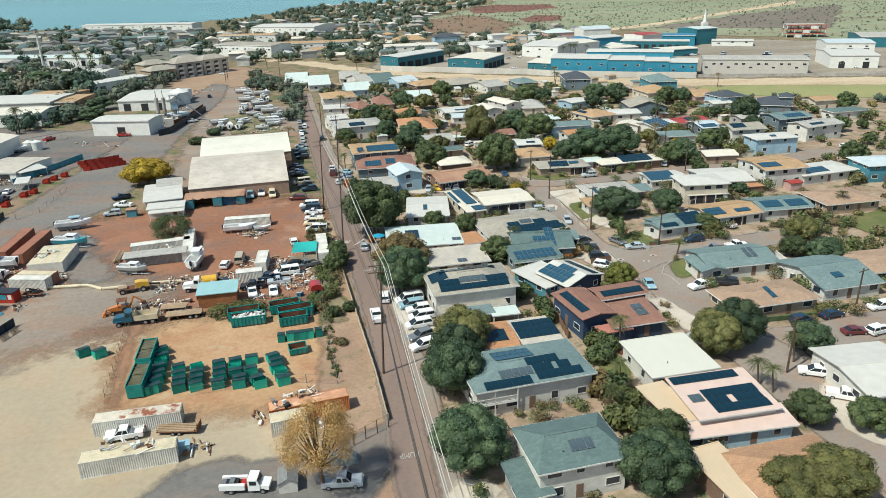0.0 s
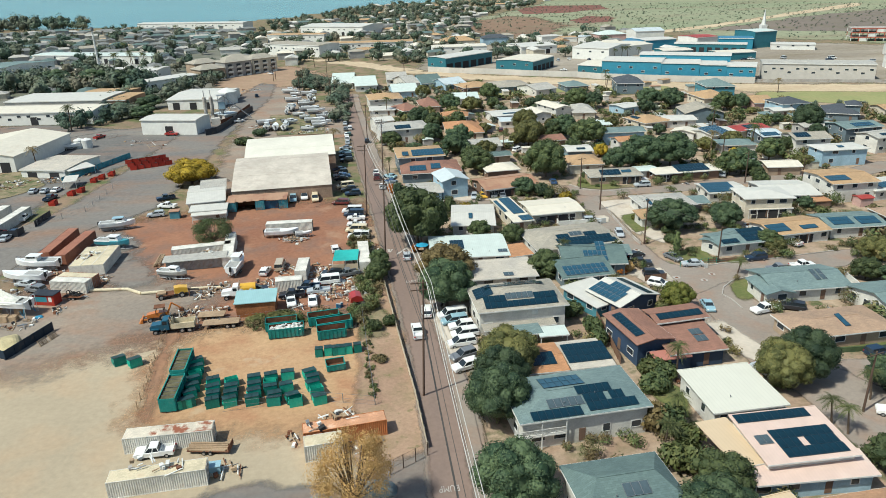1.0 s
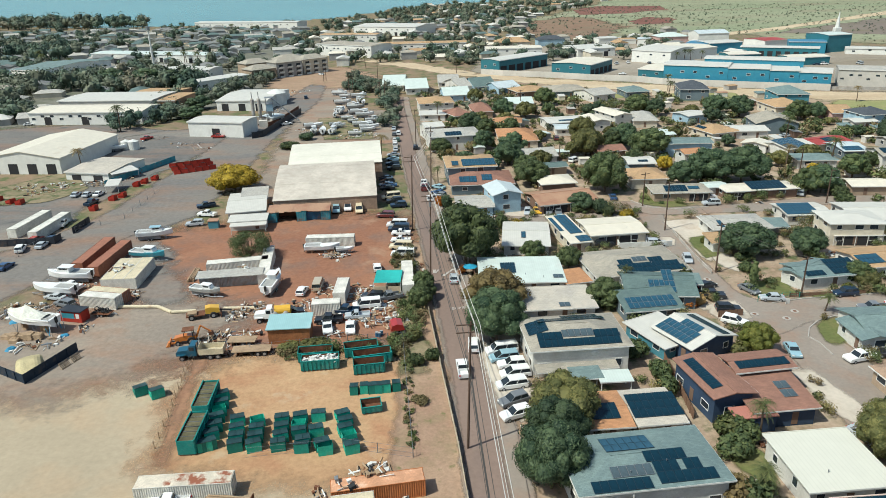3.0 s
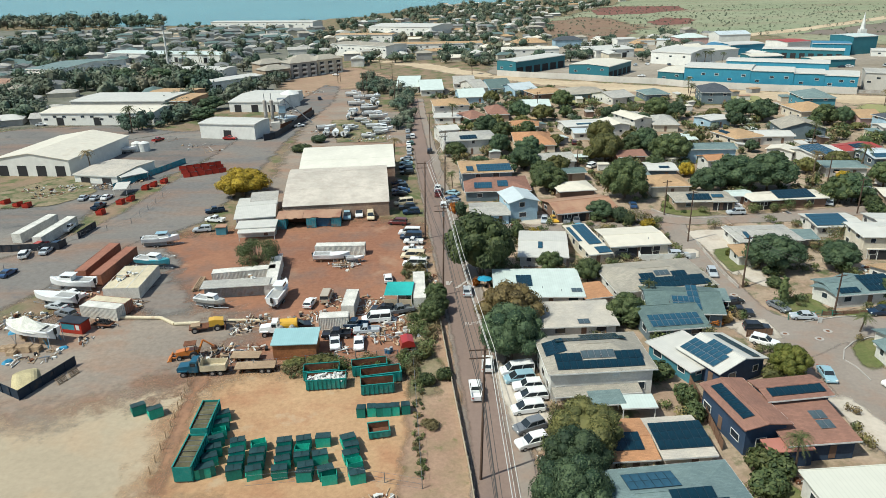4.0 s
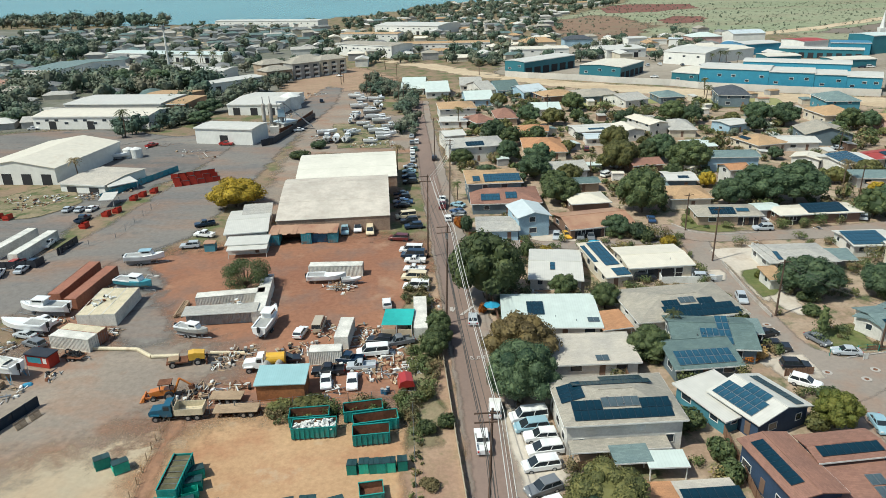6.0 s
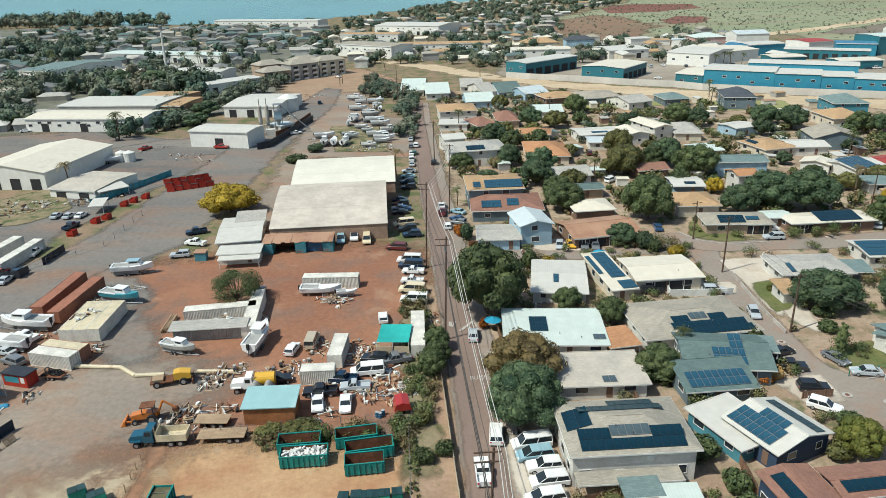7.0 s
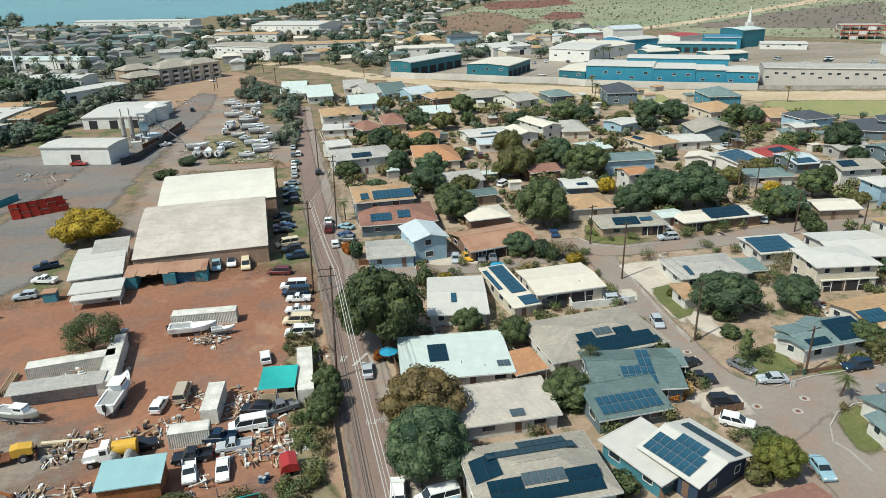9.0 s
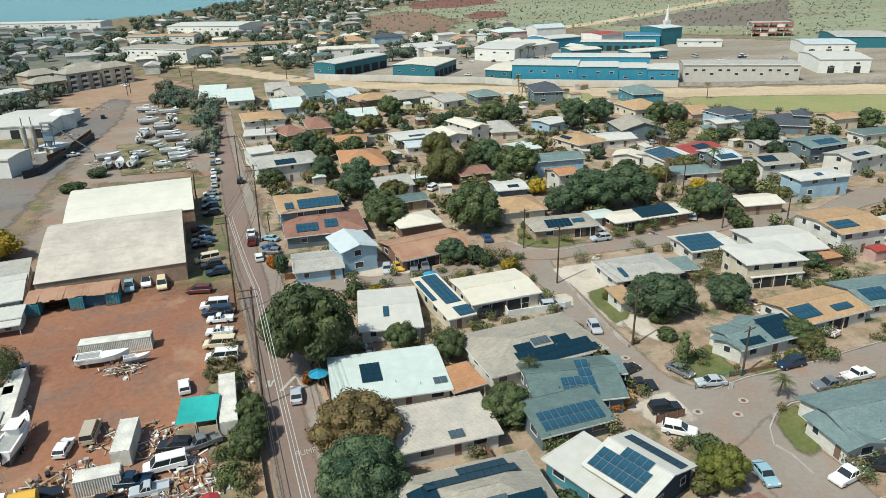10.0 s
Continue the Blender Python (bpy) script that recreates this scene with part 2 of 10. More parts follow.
# ---- colours and surfaces ----
WHITE = paint("white_paint", (0.66, 0.66, 0.62), 0.6, dirt=(0.45, 0.42, 0.36), dirt_at=(0.6, 0.85))
TRIM = paint("trim_paint", (0.64, 0.63, 0.59), 0.55, var=0.08)
# near-black fill for roller doors, and for the painted shade of open bays
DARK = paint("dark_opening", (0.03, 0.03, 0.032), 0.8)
PANE = glass_mat("window_glass", (0.025, 0.035, 0.045), 0.07)
CARGLASS = glass_mat("car_glass", (0.02, 0.026, 0.03), 0.05)
RUBBER = paint("rubber", (0.025, 0.025, 0.026), 0.85)
RIM = paint("rim_metal", (0.45, 0.46, 0.47), 0.35, 0.7)
CHROME = paint("bright_metal", (0.6, 0.6, 0.6), 0.25, 0.9)
LAMP = glass_mat("lamp_lens", (0.75, 0.75, 0.7), 0.1)
REDLAMP = glass_mat("red_lens", (0.4, 0.02, 0.02), 0.15)
CONCRETE = paint("concrete", (0.42, 0.39, 0.35), 0.9, dirt=(0.26, 0.22, 0.18), var=0.22, dirt_at=(0.5, 0.75))
POLEWOOD = paint("pole_wood", (0.11, 0.07, 0.05), 0.9, var=0.3, fine=6)
STEEL = paint("grey_steel", (0.30, 0.31, 0.32), 0.5, 0.6, var=0.2)
RUST = paint("rust", (0.20, 0.085, 0.045), 0.9, var=0.4, dirt=(0.09, 0.05, 0.035))
TIMBER = paint("bare_timber", (0.42, 0.30, 0.19), 0.85, var=0.3, fine=5)
FENCEWOOD = paint("fence_wood", (0.24, 0.14, 0.09), 0.9, var=0.3, fine=5)
PANEL = paint("solar_cell", (0.008, 0.032, 0.050), 0.16, 0.0, var=0.25, big=0.6, bumps=0.0)
PANELBLUE = paint("solar_cell_blue", (0.028, 0.088, 0.135), 0.18, 0.0, var=0.25, big=0.6, bumps=0.0)
COLLECTOR = paint("solar_collector", (0.075, 0.105, 0.12), 0.16, 0.0, var=0.2, big=0.6, bumps=0.0)
PANELRIM = paint("solar_frame", (0.022, 0.045, 0.065), 0.4, 0.2, var=0.1)
BARKM = paint("bark", (0.16, 0.115, 0.08), 0.95, var=0.35, fine=5, bumps=0.5)

ROOFS = {
    "white": ribbed("white_sheet_roof", (0.535, 0.52, 0.468), 0.45, dirt=(0.5, 0.46, 0.38), dirt_at=(0.6, 0.9)),
    "mint": ribbed("pale_mint_roof", (0.52, 0.585, 0.54), 0.45, dirt=(0.45, 0.47, 0.43), dirt_at=(0.6, 0.85)),
    "cream": ribbed("cream_sheet_roof", (0.63, 0.58, 0.475), 0.4, dirt=(0.46, 0.36, 0.25), dirt_at=(0.58, 0.85)),
    "greygreen": shingle("grey_green_roof", (0.118, 0.168, 0.162), 0.22),
    "teal": shingle("teal_grey_roof", (0.165, 0.225, 0.222), 0.22),
    "grey": shingle("grey_shingle", (0.345, 0.315, 0.262), 0.22),
    "paleblue": ribbed("pale_blue_roof", (0.49, 0.545, 0.555), 0.4, dirt=(0.3, 0.33, 0.33)),
    "lightgrey": shingle("light_grey_shingle", (0.40, 0.385, 0.35), 0.2),
    "brown": shingle("brown_shingle", (0.27, 0.145, 0.108), 0.22),
    "umber": shingle("pale_brown_shingle", (0.36, 0.25, 0.175), 0.2),
    "tan": shingle("tan_shingle", (0.42, 0.28, 0.16), 0.22),
    "orange": shingle("orange_brown_shingle", (0.43, 0.225, 0.118), 0.22),
    "rusty": ribbed("rusty_sheet_roof", (0.40, 0.245, 0.155), 0.4, dirt=(0.25, 0.12, 0.075), dirt_at=(0.42, 0.7)),
    "pink": ribbed("pink_sheet_roof", (0.60, 0.455, 0.385), 0.45, dirt=(0.58, 0.48, 0.41)),
    "red": ribbed("red_sheet_roof", (0.34, 0.055, 0.045), 0.4),
    "blue": ribbed("blue_sheet_roof", (0.06, 0.19, 0.30), 0.4),
    "dark": shingle("charcoal_shingle", (0.075, 0.085, 0.10)),
    "bright": ribbed("bright_white_roof", (0.55, 0.54, 0.46), 0.6, var=0.06, dirt=(0.53, 0.51, 0.44), dirt_at=(0.6, 0.9)),
    "sand": ribbed("sand_sheet_roof", (0.54, 0.42, 0.28), 0.5, var=0.1, dirt=(0.5, 0.36, 0.22), dirt_at=(0.55, 0.85)),
    "chestnut": shingle("chestnut_shingle", (0.40, 0.235, 0.14), 0.22),
    "rosewood": ribbed("faded_red_roof", (0.40, 0.17, 0.13), 0.4, dirt=(0.45, 0.27, 0.2)),
    "dim": shingle("dim_grey_shingle", (0.20, 0.205, 0.20), 0.2),
    "ash": shingle("ash_membrane", (0.47, 0.43, 0.37), 0.12),
}
WALLS = {
    "white": paint("white_siding", (0.60, 0.58, 0.525), 0.75, dirt=(0.45, 0.4, 0.33), dirt_at=(0.58, 0.85)),
    "cream": paint("cream_siding", (0.58, 0.52, 0.41), 0.8, dirt=(0.4, 0.33, 0.25), dirt_at=(0.58, 0.85)),
    "navy": paint("navy_siding", (0.035, 0.06, 0.105), 0.75),
    "blue": paint("pale_blue_siding", (0.32, 0.45, 0.53), 0.75),
    "teal": paint("teal_siding", (0.07, 0.22, 0.27), 0.75),
    "slate": paint("slate_siding", (0.13, 0.17, 0.19), 0.8),
    "tan": paint("tan_siding", (0.36, 0.27, 0.19), 0.8),
    "grey": paint("grey_siding", (0.34, 0.33, 0.31), 0.8),
    "pink": paint("rose_siding", (0.50, 0.33, 0.29), 0.8),
    "brown": paint("brown_siding", (0.19, 0.12, 0.085), 0.8),
}
WALLS["concrete"] = CONCRETE

# ---- houses ----
PANE_MESH = {}


def window(parent, m, w, h):
    """A framed window with a sill line and its pane; local x along the wall, y outwards (-y is out)."""
    key = (round(w, 1), round(h, 1))
    if key not in PANE_MESH:
        w, h = key
        t = 0.09
        o = [(-w / 2 - t, -t), (w / 2 + t, -t), (w / 2 + t, h + t), (-w / 2 - t, h + t)]
        n = [(-w / 2, 0), (w / 2, 0), (w / 2, h), (-w / 2, h)]
        v = [(a, 0.02, b) for a, b in o] + [(a, -0.06, b) for a, b in o] + [(a, -0.06, b) for a, b in n] + [(a, -0.015, b) for a, b in n]
        f = [(k + i, k + (i + 1) % 4, k + 4 + (i + 1) % 4, k + 4 + i) for k in (0, 4, 8) for i in range(4)]
        one = Shape().add(v, f + [(12, 13, 14, 15)]).mesh("window", TRIM)
        one.materials.append(PANE)
        one.polygons[12].material_index = 1
        PANE_MESH[key] = (Shape().add(v, f).mesh("window", TRIM), Shape().box(-w / 2, w / 2, -0.02, 0.02, 0, h).mesh("pane", PANE), one)
    if parent.location.y > 112:
        part("window", PANE_MESH[key][2], None, parent, m=m)
        return
    fr = part("window", PANE_MESH[key][0], None, parent, m=m)
    part("pane", PANE_MESH[key][1], None, fr)


def wall_windows(parent, m, length, h, rnd, storeys=1, dense=1.0, door=False):
    """Lines windows up along a wall whose frame m has x along it and -y outwards."""
    k = int(length / (3.4 if parent.location.y < 200 else 5.2) * dense)
    if k < 1:
        return
    for s in range(storeys):
        z0 = s * 2.75
        if z0 + 2.2 > h:
            break
        for i in range(k):
            x = -length / 2 + (i + 0.5 + rnd.uniform(-0.15, 0.15)) * length / k
            if door and s == 0 and i == k // 2:
                d = part("door", Shape().box(-0.46, 0.46, -0.05, 0.03, 0.05, 2.05), WALLS["brown"], parent, m=m @ pose(x, -0.01, 0))
                continue
            w = rnd.choice((1.0, 1.4, 1.8))
            window(parent, m @ pose(x, -0.01, z0 + rnd.choice((0.95, 1.05))), w, rnd.choice((1.0, 1.2)))


def roof_plane(corners, t):
    """A slab of thickness t under four or three corners, as (verts, faces)."""
    k = len(corners)
    low = [(p[0], p[1], p[2] - t) for p in corners]
    return list(corners) + low, [tuple(range(k)), tuple(range(2 * k - 1, k - 1, -1))] + [((i + 1) % k, i, k + i, k + (i + 1) % k) for i in range(k)]


def house(x, y, yaw, L, W, h, roof, wall, style="hip", ridge="x", pitch=0.26, over=0.55, label="", solar=(), z=0.0,
          windows=True, door=True, vents=0, group="houses", name="house", kind=""):
    """A house under its roof. L, W: the roof's plan; h: the eaves' height. ridge: the axis along which the ridge runs.
    solar: arrays as (slope, u, v, across, up[, blue]) with u, v in 0..1 on that slope, panels counted across and up."""
    rnd = random.Random(int(x * 13 + y * 7))
    ob = thing(name, x, y, yaw, label or "single-storey house among garden trees", "house", group, z)
    a, b = L / 2, W / 2
    wa, wb = a - over, b - over
    flip = ridge == "y"
    if flip:
        a, b, wa, wb = b, a, wb, wa
    T = pose(0, 0, 0, 0, 0, 90) if flip else Matrix.Identity(4)
    ins = {"hip": min(a * 0.9, b), "gable": 0.0, "dutch": b * 0.55, "shed": 0, "flat": 0}[style]
    rise = (b if style in ("hip", "gable", "dutch") else 2 * b) * (pitch if style != "flat" else 0.03)
    t = 0.16
    e = h + 0.1
    walls = Shape()
    wz = h - (0.02 if style not in ("shed", "flat") else 0.0)
    slope = rise / b if style in ("hip", "gable", "dutch") else rise / (2 * b)
    if style == "gable":
        g = e + (b - (b - wb)) * slope + (b - wb) * slope - t - 0.06
        poly = [(-wb, 0), (wb, 0), (wb, e + (b - wb) * slope - t - 0.06), (0, g), (-wb, e + (b - wb) * slope - t - 0.06)]
        walls.prism(poly, -wa, wa, "x")
    elif style in ("shed", "flat"):
        poly = [(-wb, 0), (wb, 0), (wb, e + (b + wb) * slope - t - 0.06), (-wb, e + (b - wb) * slope - t - 0.06)]
        walls.prism(poly, -wa, wa, "x")
    else:
        walls.box(-wa, wa, -wb, wb, 0, e + (b - wb) * slope - t - 0.06)
    part("wall", walls, WALLS[wall], ob, m=T)
    rs = Shape()
    if style in ("hip", "gable", "dutch"):
        r0, r1 = (-a + ins, 0, e + rise), (a - ins, 0, e + rise)
        rs.add(*roof_plane([(-a, -b, e), (a, -b, e), r1, r0], t))
        rs.add(*roof_plane([(a, b, e), (-a, b, e), r0, r1], t))
        if ins:
            rs.add(*roof_plane([(a, -b, e), (a, b, e), r1], t))
            rs.add(*roof_plane([(-a, b, e), (-a, -b, e), r0], t))
        cap = Shape().box(r0[0], r1[0], -0.14, 0.14, e + rise - 0.05, e + rise + 0.05)
    else:
        rs.add(*roof_plane([(-a, -b, e), (a, -b, e), (a, b, e + rise), (-a, b, e + rise)], t))
        cap = Shape().box(-a, a, b - 0.12, b + 0.03, e + rise - 0.1, e + rise + 0.06)
    ro = part("roof", rs, ROOFS[roof], ob, m=T)
    if windows:
        part("ridge_cap", cap, ROOFS[roof], ro)
    if ins and style != "shed":
        ring = []
        for d in (0.003, 0.04):
            for zz in (e - 0.24, e - 0.02):
                ring += [(-a - d, -b - d, zz), (a + d, -b - d, zz), (a + d, b + d, zz), (-a - d, b + d, zz)]
        fs = Shape().add(ring, [f for i in range(4) for f in ((8 + i, 8 + (i + 1) % 4, 12 + (i + 1) % 4, 12 + i), (i, 4 + i, 4 + (i + 1) % 4, (i + 1) % 4), (4 + i, 12 + i, 12 + (i + 1) % 4, 4 + (i + 1) % 4), (i, (i + 1) % 4, 8 + (i + 1) % 4, 8 + i))])
    else:
        fs = Shape().box(-a, a, -b - 0.04, -b - 0.003, e - 0.24, e - 0.02)
    if windows:
        part("fascia", fs, TRIM, ro)
    for i in range(vents):
        vx, vy = rnd.uniform(-a * 0.6, a * 0.6), rnd.uniform(-b * 0.7, -b * 0.3)
        vz = e + (b + vy) * slope
        part("vent_pipe", Shape().tube((vx, vy, vz - 0.1), (vx, vy, vz + 0.32), 0.05, n=6).tube((vx, vy, vz + 0.32), (vx, vy, vz + 0.4), 0.08, n=6), STEEL, ro)
    if windows:
        st = 2 if h > 4.3 else 1
        for m, ln, dr in ((pose(0, -wb, 0.25), 2 * wa, door), (pose(wa, 0, 0.25, 0, 0, 90), 2 * wb, False), (pose(-wa, 0, 0.25, 0, 0, -90), 2 * wb, False), (pose(0, wb, 0.25, 0, 0, 180), 2 * wa, door)):
            wall_windows(ob, T @ m, ln, h, rnd, st, 1.0, dr)
    for arr in solar:
        side, u, v, nx, ny = arr[:5]
        blue = len(arr) > 5 and arr[5]
        ang = math.atan(slope)
        run = math.hypot(b if style in ("hip", "gable", "dutch") else 2 * b, rise)
        if side == "front":
            m = pose(-a + u * 2 * a, -b, e, math.degrees(ang)) @ pose(0, v * run, 0.1)
        elif side == "back":
            m = pose(a - u * 2 * a, b, e, 0, 0, 180) @ pose(0, 0, 0, math.degrees(ang)) @ pose(0, v * run, 0.1)
        elif side == "left":
            ang2 = math.atan2(rise, ins)
            m = pose(-a, b - u * 2 * b, e, 0, 0, -90) @ pose(0, 0, 0, math.degrees(ang2)) @ pose(0, v * math.hypot(ins, rise), 0.1)
        else:
            ang2 = math.atan2(rise, ins)
            m = pose(a, -b + u * 2 * b, e, 0, 0, 90) @ pose(0, 0, 0, math.degrees(ang2)) @ pose(0, v * math.hypot(ins, rise), 0.1)
        solar_array(ro, m, nx, ny, blue)
    return ob


CELL = {}


def solar_array(parent, m, nx, ny, blue=False, pw=1.0, ph=1.66):
    """Panels in a grid, each one framed, with gaps between them."""
    if blue not in CELL:
        s = Shape().box(0.03, pw - 0.03, 0.03, ph - 0.03, -0.03, 0.03)
        k = len(s.f)
        s.box(0, pw, 0, 0.03, -0.03, 0.042).box(0, pw, ph - 0.03, ph, -0.03, 0.042).box(0, 0.03, 0.03, ph - 0.03, -0.03, 0.042).box(pw - 0.03, pw, 0.03, ph - 0.03, -0.03, 0.042)
        me = s.mesh("solar_panel", COLLECTOR if blue == 3 else PANELBLUE if blue else PANEL)
        me.materials.append(STEEL if blue in (2, 3) else PANELRIM)
        me.polygons.foreach_set("material_index", [0] * k + [1] * (len(s.f) - k))
        CELL[blue] = me
    for i in range(nx):
        for j in range(ny):
            part("solar_panel", CELL[blue], None, parent, m=m @ pose(i * (pw + 0.02), j * (ph + 0.02), 0))


def lean_to(parent_label, x, y, yaw, L, W, h, roof, style="shed", pitch=0.06, posts=True, group="", z=0.0):
    """An open carport or porch roof on posts."""
    ob = thing("carport", x, y, yaw, parent_label, "carport", group, z)
    a, b = L / 2, W / 2
    rise = W * pitch
    part("roof", Shape().add(*roof_plane([(-a, -b, h), (a, -b, h), (a, b, h + rise), (-a, b, h + rise)], 0.12)), ROOFS[roof], ob)
    part("fascia", Shape().box(-a, a, -b - 0.04, -b - 0.003, h - 0.2, h), TRIM, ob)
    if posts:
        for sx in (-1, 1):
            for sy in (-1, 1):
                part("post", Shape().box(sx * (a - 0.3) - 0.06, sx * (a - 0.3) + 0.06, sy * (b - 0.3) - 0.06, sy * (b - 0.3) + 0.06, 0, h + (0 if sy < 0 else rise) - 0.14), TRIM, ob)
    return ob


# ---- trees ----
def mixed_foliage(name, tones, scale):
    """Leaves of many plants in one mesh: the tone changes from plant to plant with the place."""
    m, n, l, b = blank(name, 0.7, 0, 0.2)
    co = n.new("ShaderNodeNewGeometry")
    t = n.new("ShaderNodeTexNoise")
    t.inputs["Scale"].default_value, t.inputs["Detail"].default_value = scale, 1.0
    l.new(co.outputs["Position"], t.inputs["Vector"])
    r = n.new("ShaderNodeValToRGB")
    while len(r.color_ramp.elements) < len(tones):
        r.color_ramp.elements.new(0.5)
    for k, c in enumerate(tones):
        r.color_ramp.elements[k].position = 0.3 + 0.4 * k / (len(tones) - 1)
        r.color_ramp.elements[k].color = rgba(c)
    l.new(t.outputs["Fac"], r.inputs["Fac"])
    v = n.new("ShaderNodeMapRange")
    v.inputs["To Min"].default_value, v.inputs["To Max"].default_value = 0.55, 1.35
    l.new(co.outputs["Random Per Island"], v.inputs["Value"])
    s = n.new("ShaderNodeVectorMath")
    s.operation = "SCALE"
    l.new(r.outputs["Color"], s.inputs[0])
    l.new(v.outputs["Result"], s.inputs["Scale"])
    l.new(s.outputs[0], b.inputs["Base Color"])
    return m


LEAF = {
    "deep": foliage("deep_green_leaves", (0.028, 0.056, 0.032), (0.102, 0.143, 0.074)),
    "mid": foliage("green_leaves", (0.04, 0.066, 0.03), (0.122, 0.15, 0.062)),
    "olive": foliage("olive_leaves", (0.07, 0.08, 0.03), (0.175, 0.168, 0.062)),
    "rusty": foliage("russet_leaves", (0.10, 0.075, 0.035), (0.22, 0.17, 0.075)),
    "yellow": foliage("yellow_blossom", (0.20, 0.15, 0.02), (0.46, 0.33, 0.035)),
    "gold": foliage("dry_gold_leaves", (0.38, 0.235, 0.085), (0.60, 0.41, 0.19)),
    "lime": foliage("lime_leaves", (0.075, 0.095, 0.02), (0.165, 0.165, 0.04)),
    "frond": foliage("palm_fronds", (0.05, 0.07, 0.025), (0.13, 0.14, 0.055)),
    "dryfrond": foliage("dry_palm_fronds", (0.15, 0.12, 0.06), (0.30, 0.23, 0.12)),
    "grass": foliage("dry_grass_blades", (0.13, 0.11, 0.05), (0.27, 0.22, 0.11)),
    "bloom": foliage("orange_blossom", (0.35, 0.10, 0.02), (0.55, 0.22, 0.04)),
}


def leaf_cloud(shape, centre, radii, count, size, rnd, shell=0.55):
    cx, cy, cz = centre
    for _ in range(count):
        while True:
            d = Vector((rnd.uniform(-1, 1), rnd.uniform(-1, 1), rnd.uniform(-0.75, 1)))
            if 0.05 < d.length < 1:
                break
        d.normalize()
        r = shell + (1.06 - shell) * rnd.random() ** 0.6
        p = Vector((cx + d.x * radii[0] * r, cy + d.y * radii[1] * r, cz + d.z * radii[2] * r))
        q = (d + Vector((rnd.uniform(-0.6, 0.6), rnd.uniform(-0.6, 0.6), rnd.uniform(-0.3, 0.6)))).normalized()
        u = q.cross(Vector((rnd.uniform(-1, 1), rnd.uniform(-1, 1), rnd.uniform(-1, 1))))
        if u.length < 0.1:
            continue
        u.normalize()
        w = q.cross(u)
        s = size * rnd.uniform(0.6, 1.35)
        a, b = u * s, w * s * 0.62
        shape.add([p - a, p - b * 0.9 + a * 0.1, p + a, p + b], [(0, 1, 2, 3)])


def build_tree(seed, width, height, leaf, lobes=9, per=320, size=0.34, trunk_h=0.28, bare=False, core=True):
    """A broad tree: tapered trunk, forked limbs, and a crown of leaf clumps in uneven lobes."""
    def make():
        rnd = random.Random(seed)
        ob = thing("tree", 0, 0, 0, "leafy tree", "tree", "trees")
        R = width / 2
        base = height * trunk_h
        bark = Shape()
        bark.tube((0, 0, -0.2), (0.1, 0.05, base), 0.035 * height, 0.024 * height, 8)
        crown = Shape()
        mid, up = base * 0.55 + height * 0.38, height * 0.5
        spots = []
        for i in range(lobes):
            a = 2 * math.pi * (i * 0.618 + rnd.uniform(-0.1, 0.1))
            e = -0.42 + 1.4 * (i + 0.5) / lobes
            q = math.sqrt(max(0.0, 1 - min(1.0, abs(e)) ** 2)) * rnd.uniform(0.62, 0.84)
            spots.append((math.cos(a) * q * R, math.sin(a) * q * R, mid + up * e * rnd.uniform(0.68, 0.82), rnd.uniform(0.2, 0.36)))
        for sx, sy, sz, k in spots:
            bark.tube((0.1, 0.05, base * 0.92), (sx * 0.75, sy * 0.75, sz), 0.016 * height, 0.006 * height, 5, False)
            rr = (R * k * rnd.uniform(0.9, 1.15), R * k * rnd.uniform(0.9, 1.15), R * k * rnd.uniform(0.7, 0.95))
            leaf_cloud(crown, (sx, sy, sz), rr, int(per * (k / 0.42) ** 2), size, rnd, 0.8 if core else 0.3)
        if core:
            for sx, sy, sz, fx, fz in [(0, 0, mid, R * 0.74, up * 0.74)] + [(q[0], q[1], q[2], R * q[3] * 0.86, R * q[3] * 0.7) for q in spots]:
                ring = []
                for zi in (-0.9, -0.4, 0.2, 0.65, 0.93):
                    w = math.sqrt(1 - zi * zi)
                    ring.append([(sx + math.cos(t * math.pi / 5) * fx * w * rnd.uniform(0.85, 1.05), sy + math.sin(t * math.pi / 5) * fx * w * rnd.uniform(0.85, 1.05), sz + zi * fz) for t in range(10)])
                crown.loft(ring)
        tr = part("trunk", bark, BARKM, ob)
        part("crown", crown.mesh("crown", LEAF[leaf], fix=False), None, ob)
        return ob
    return make


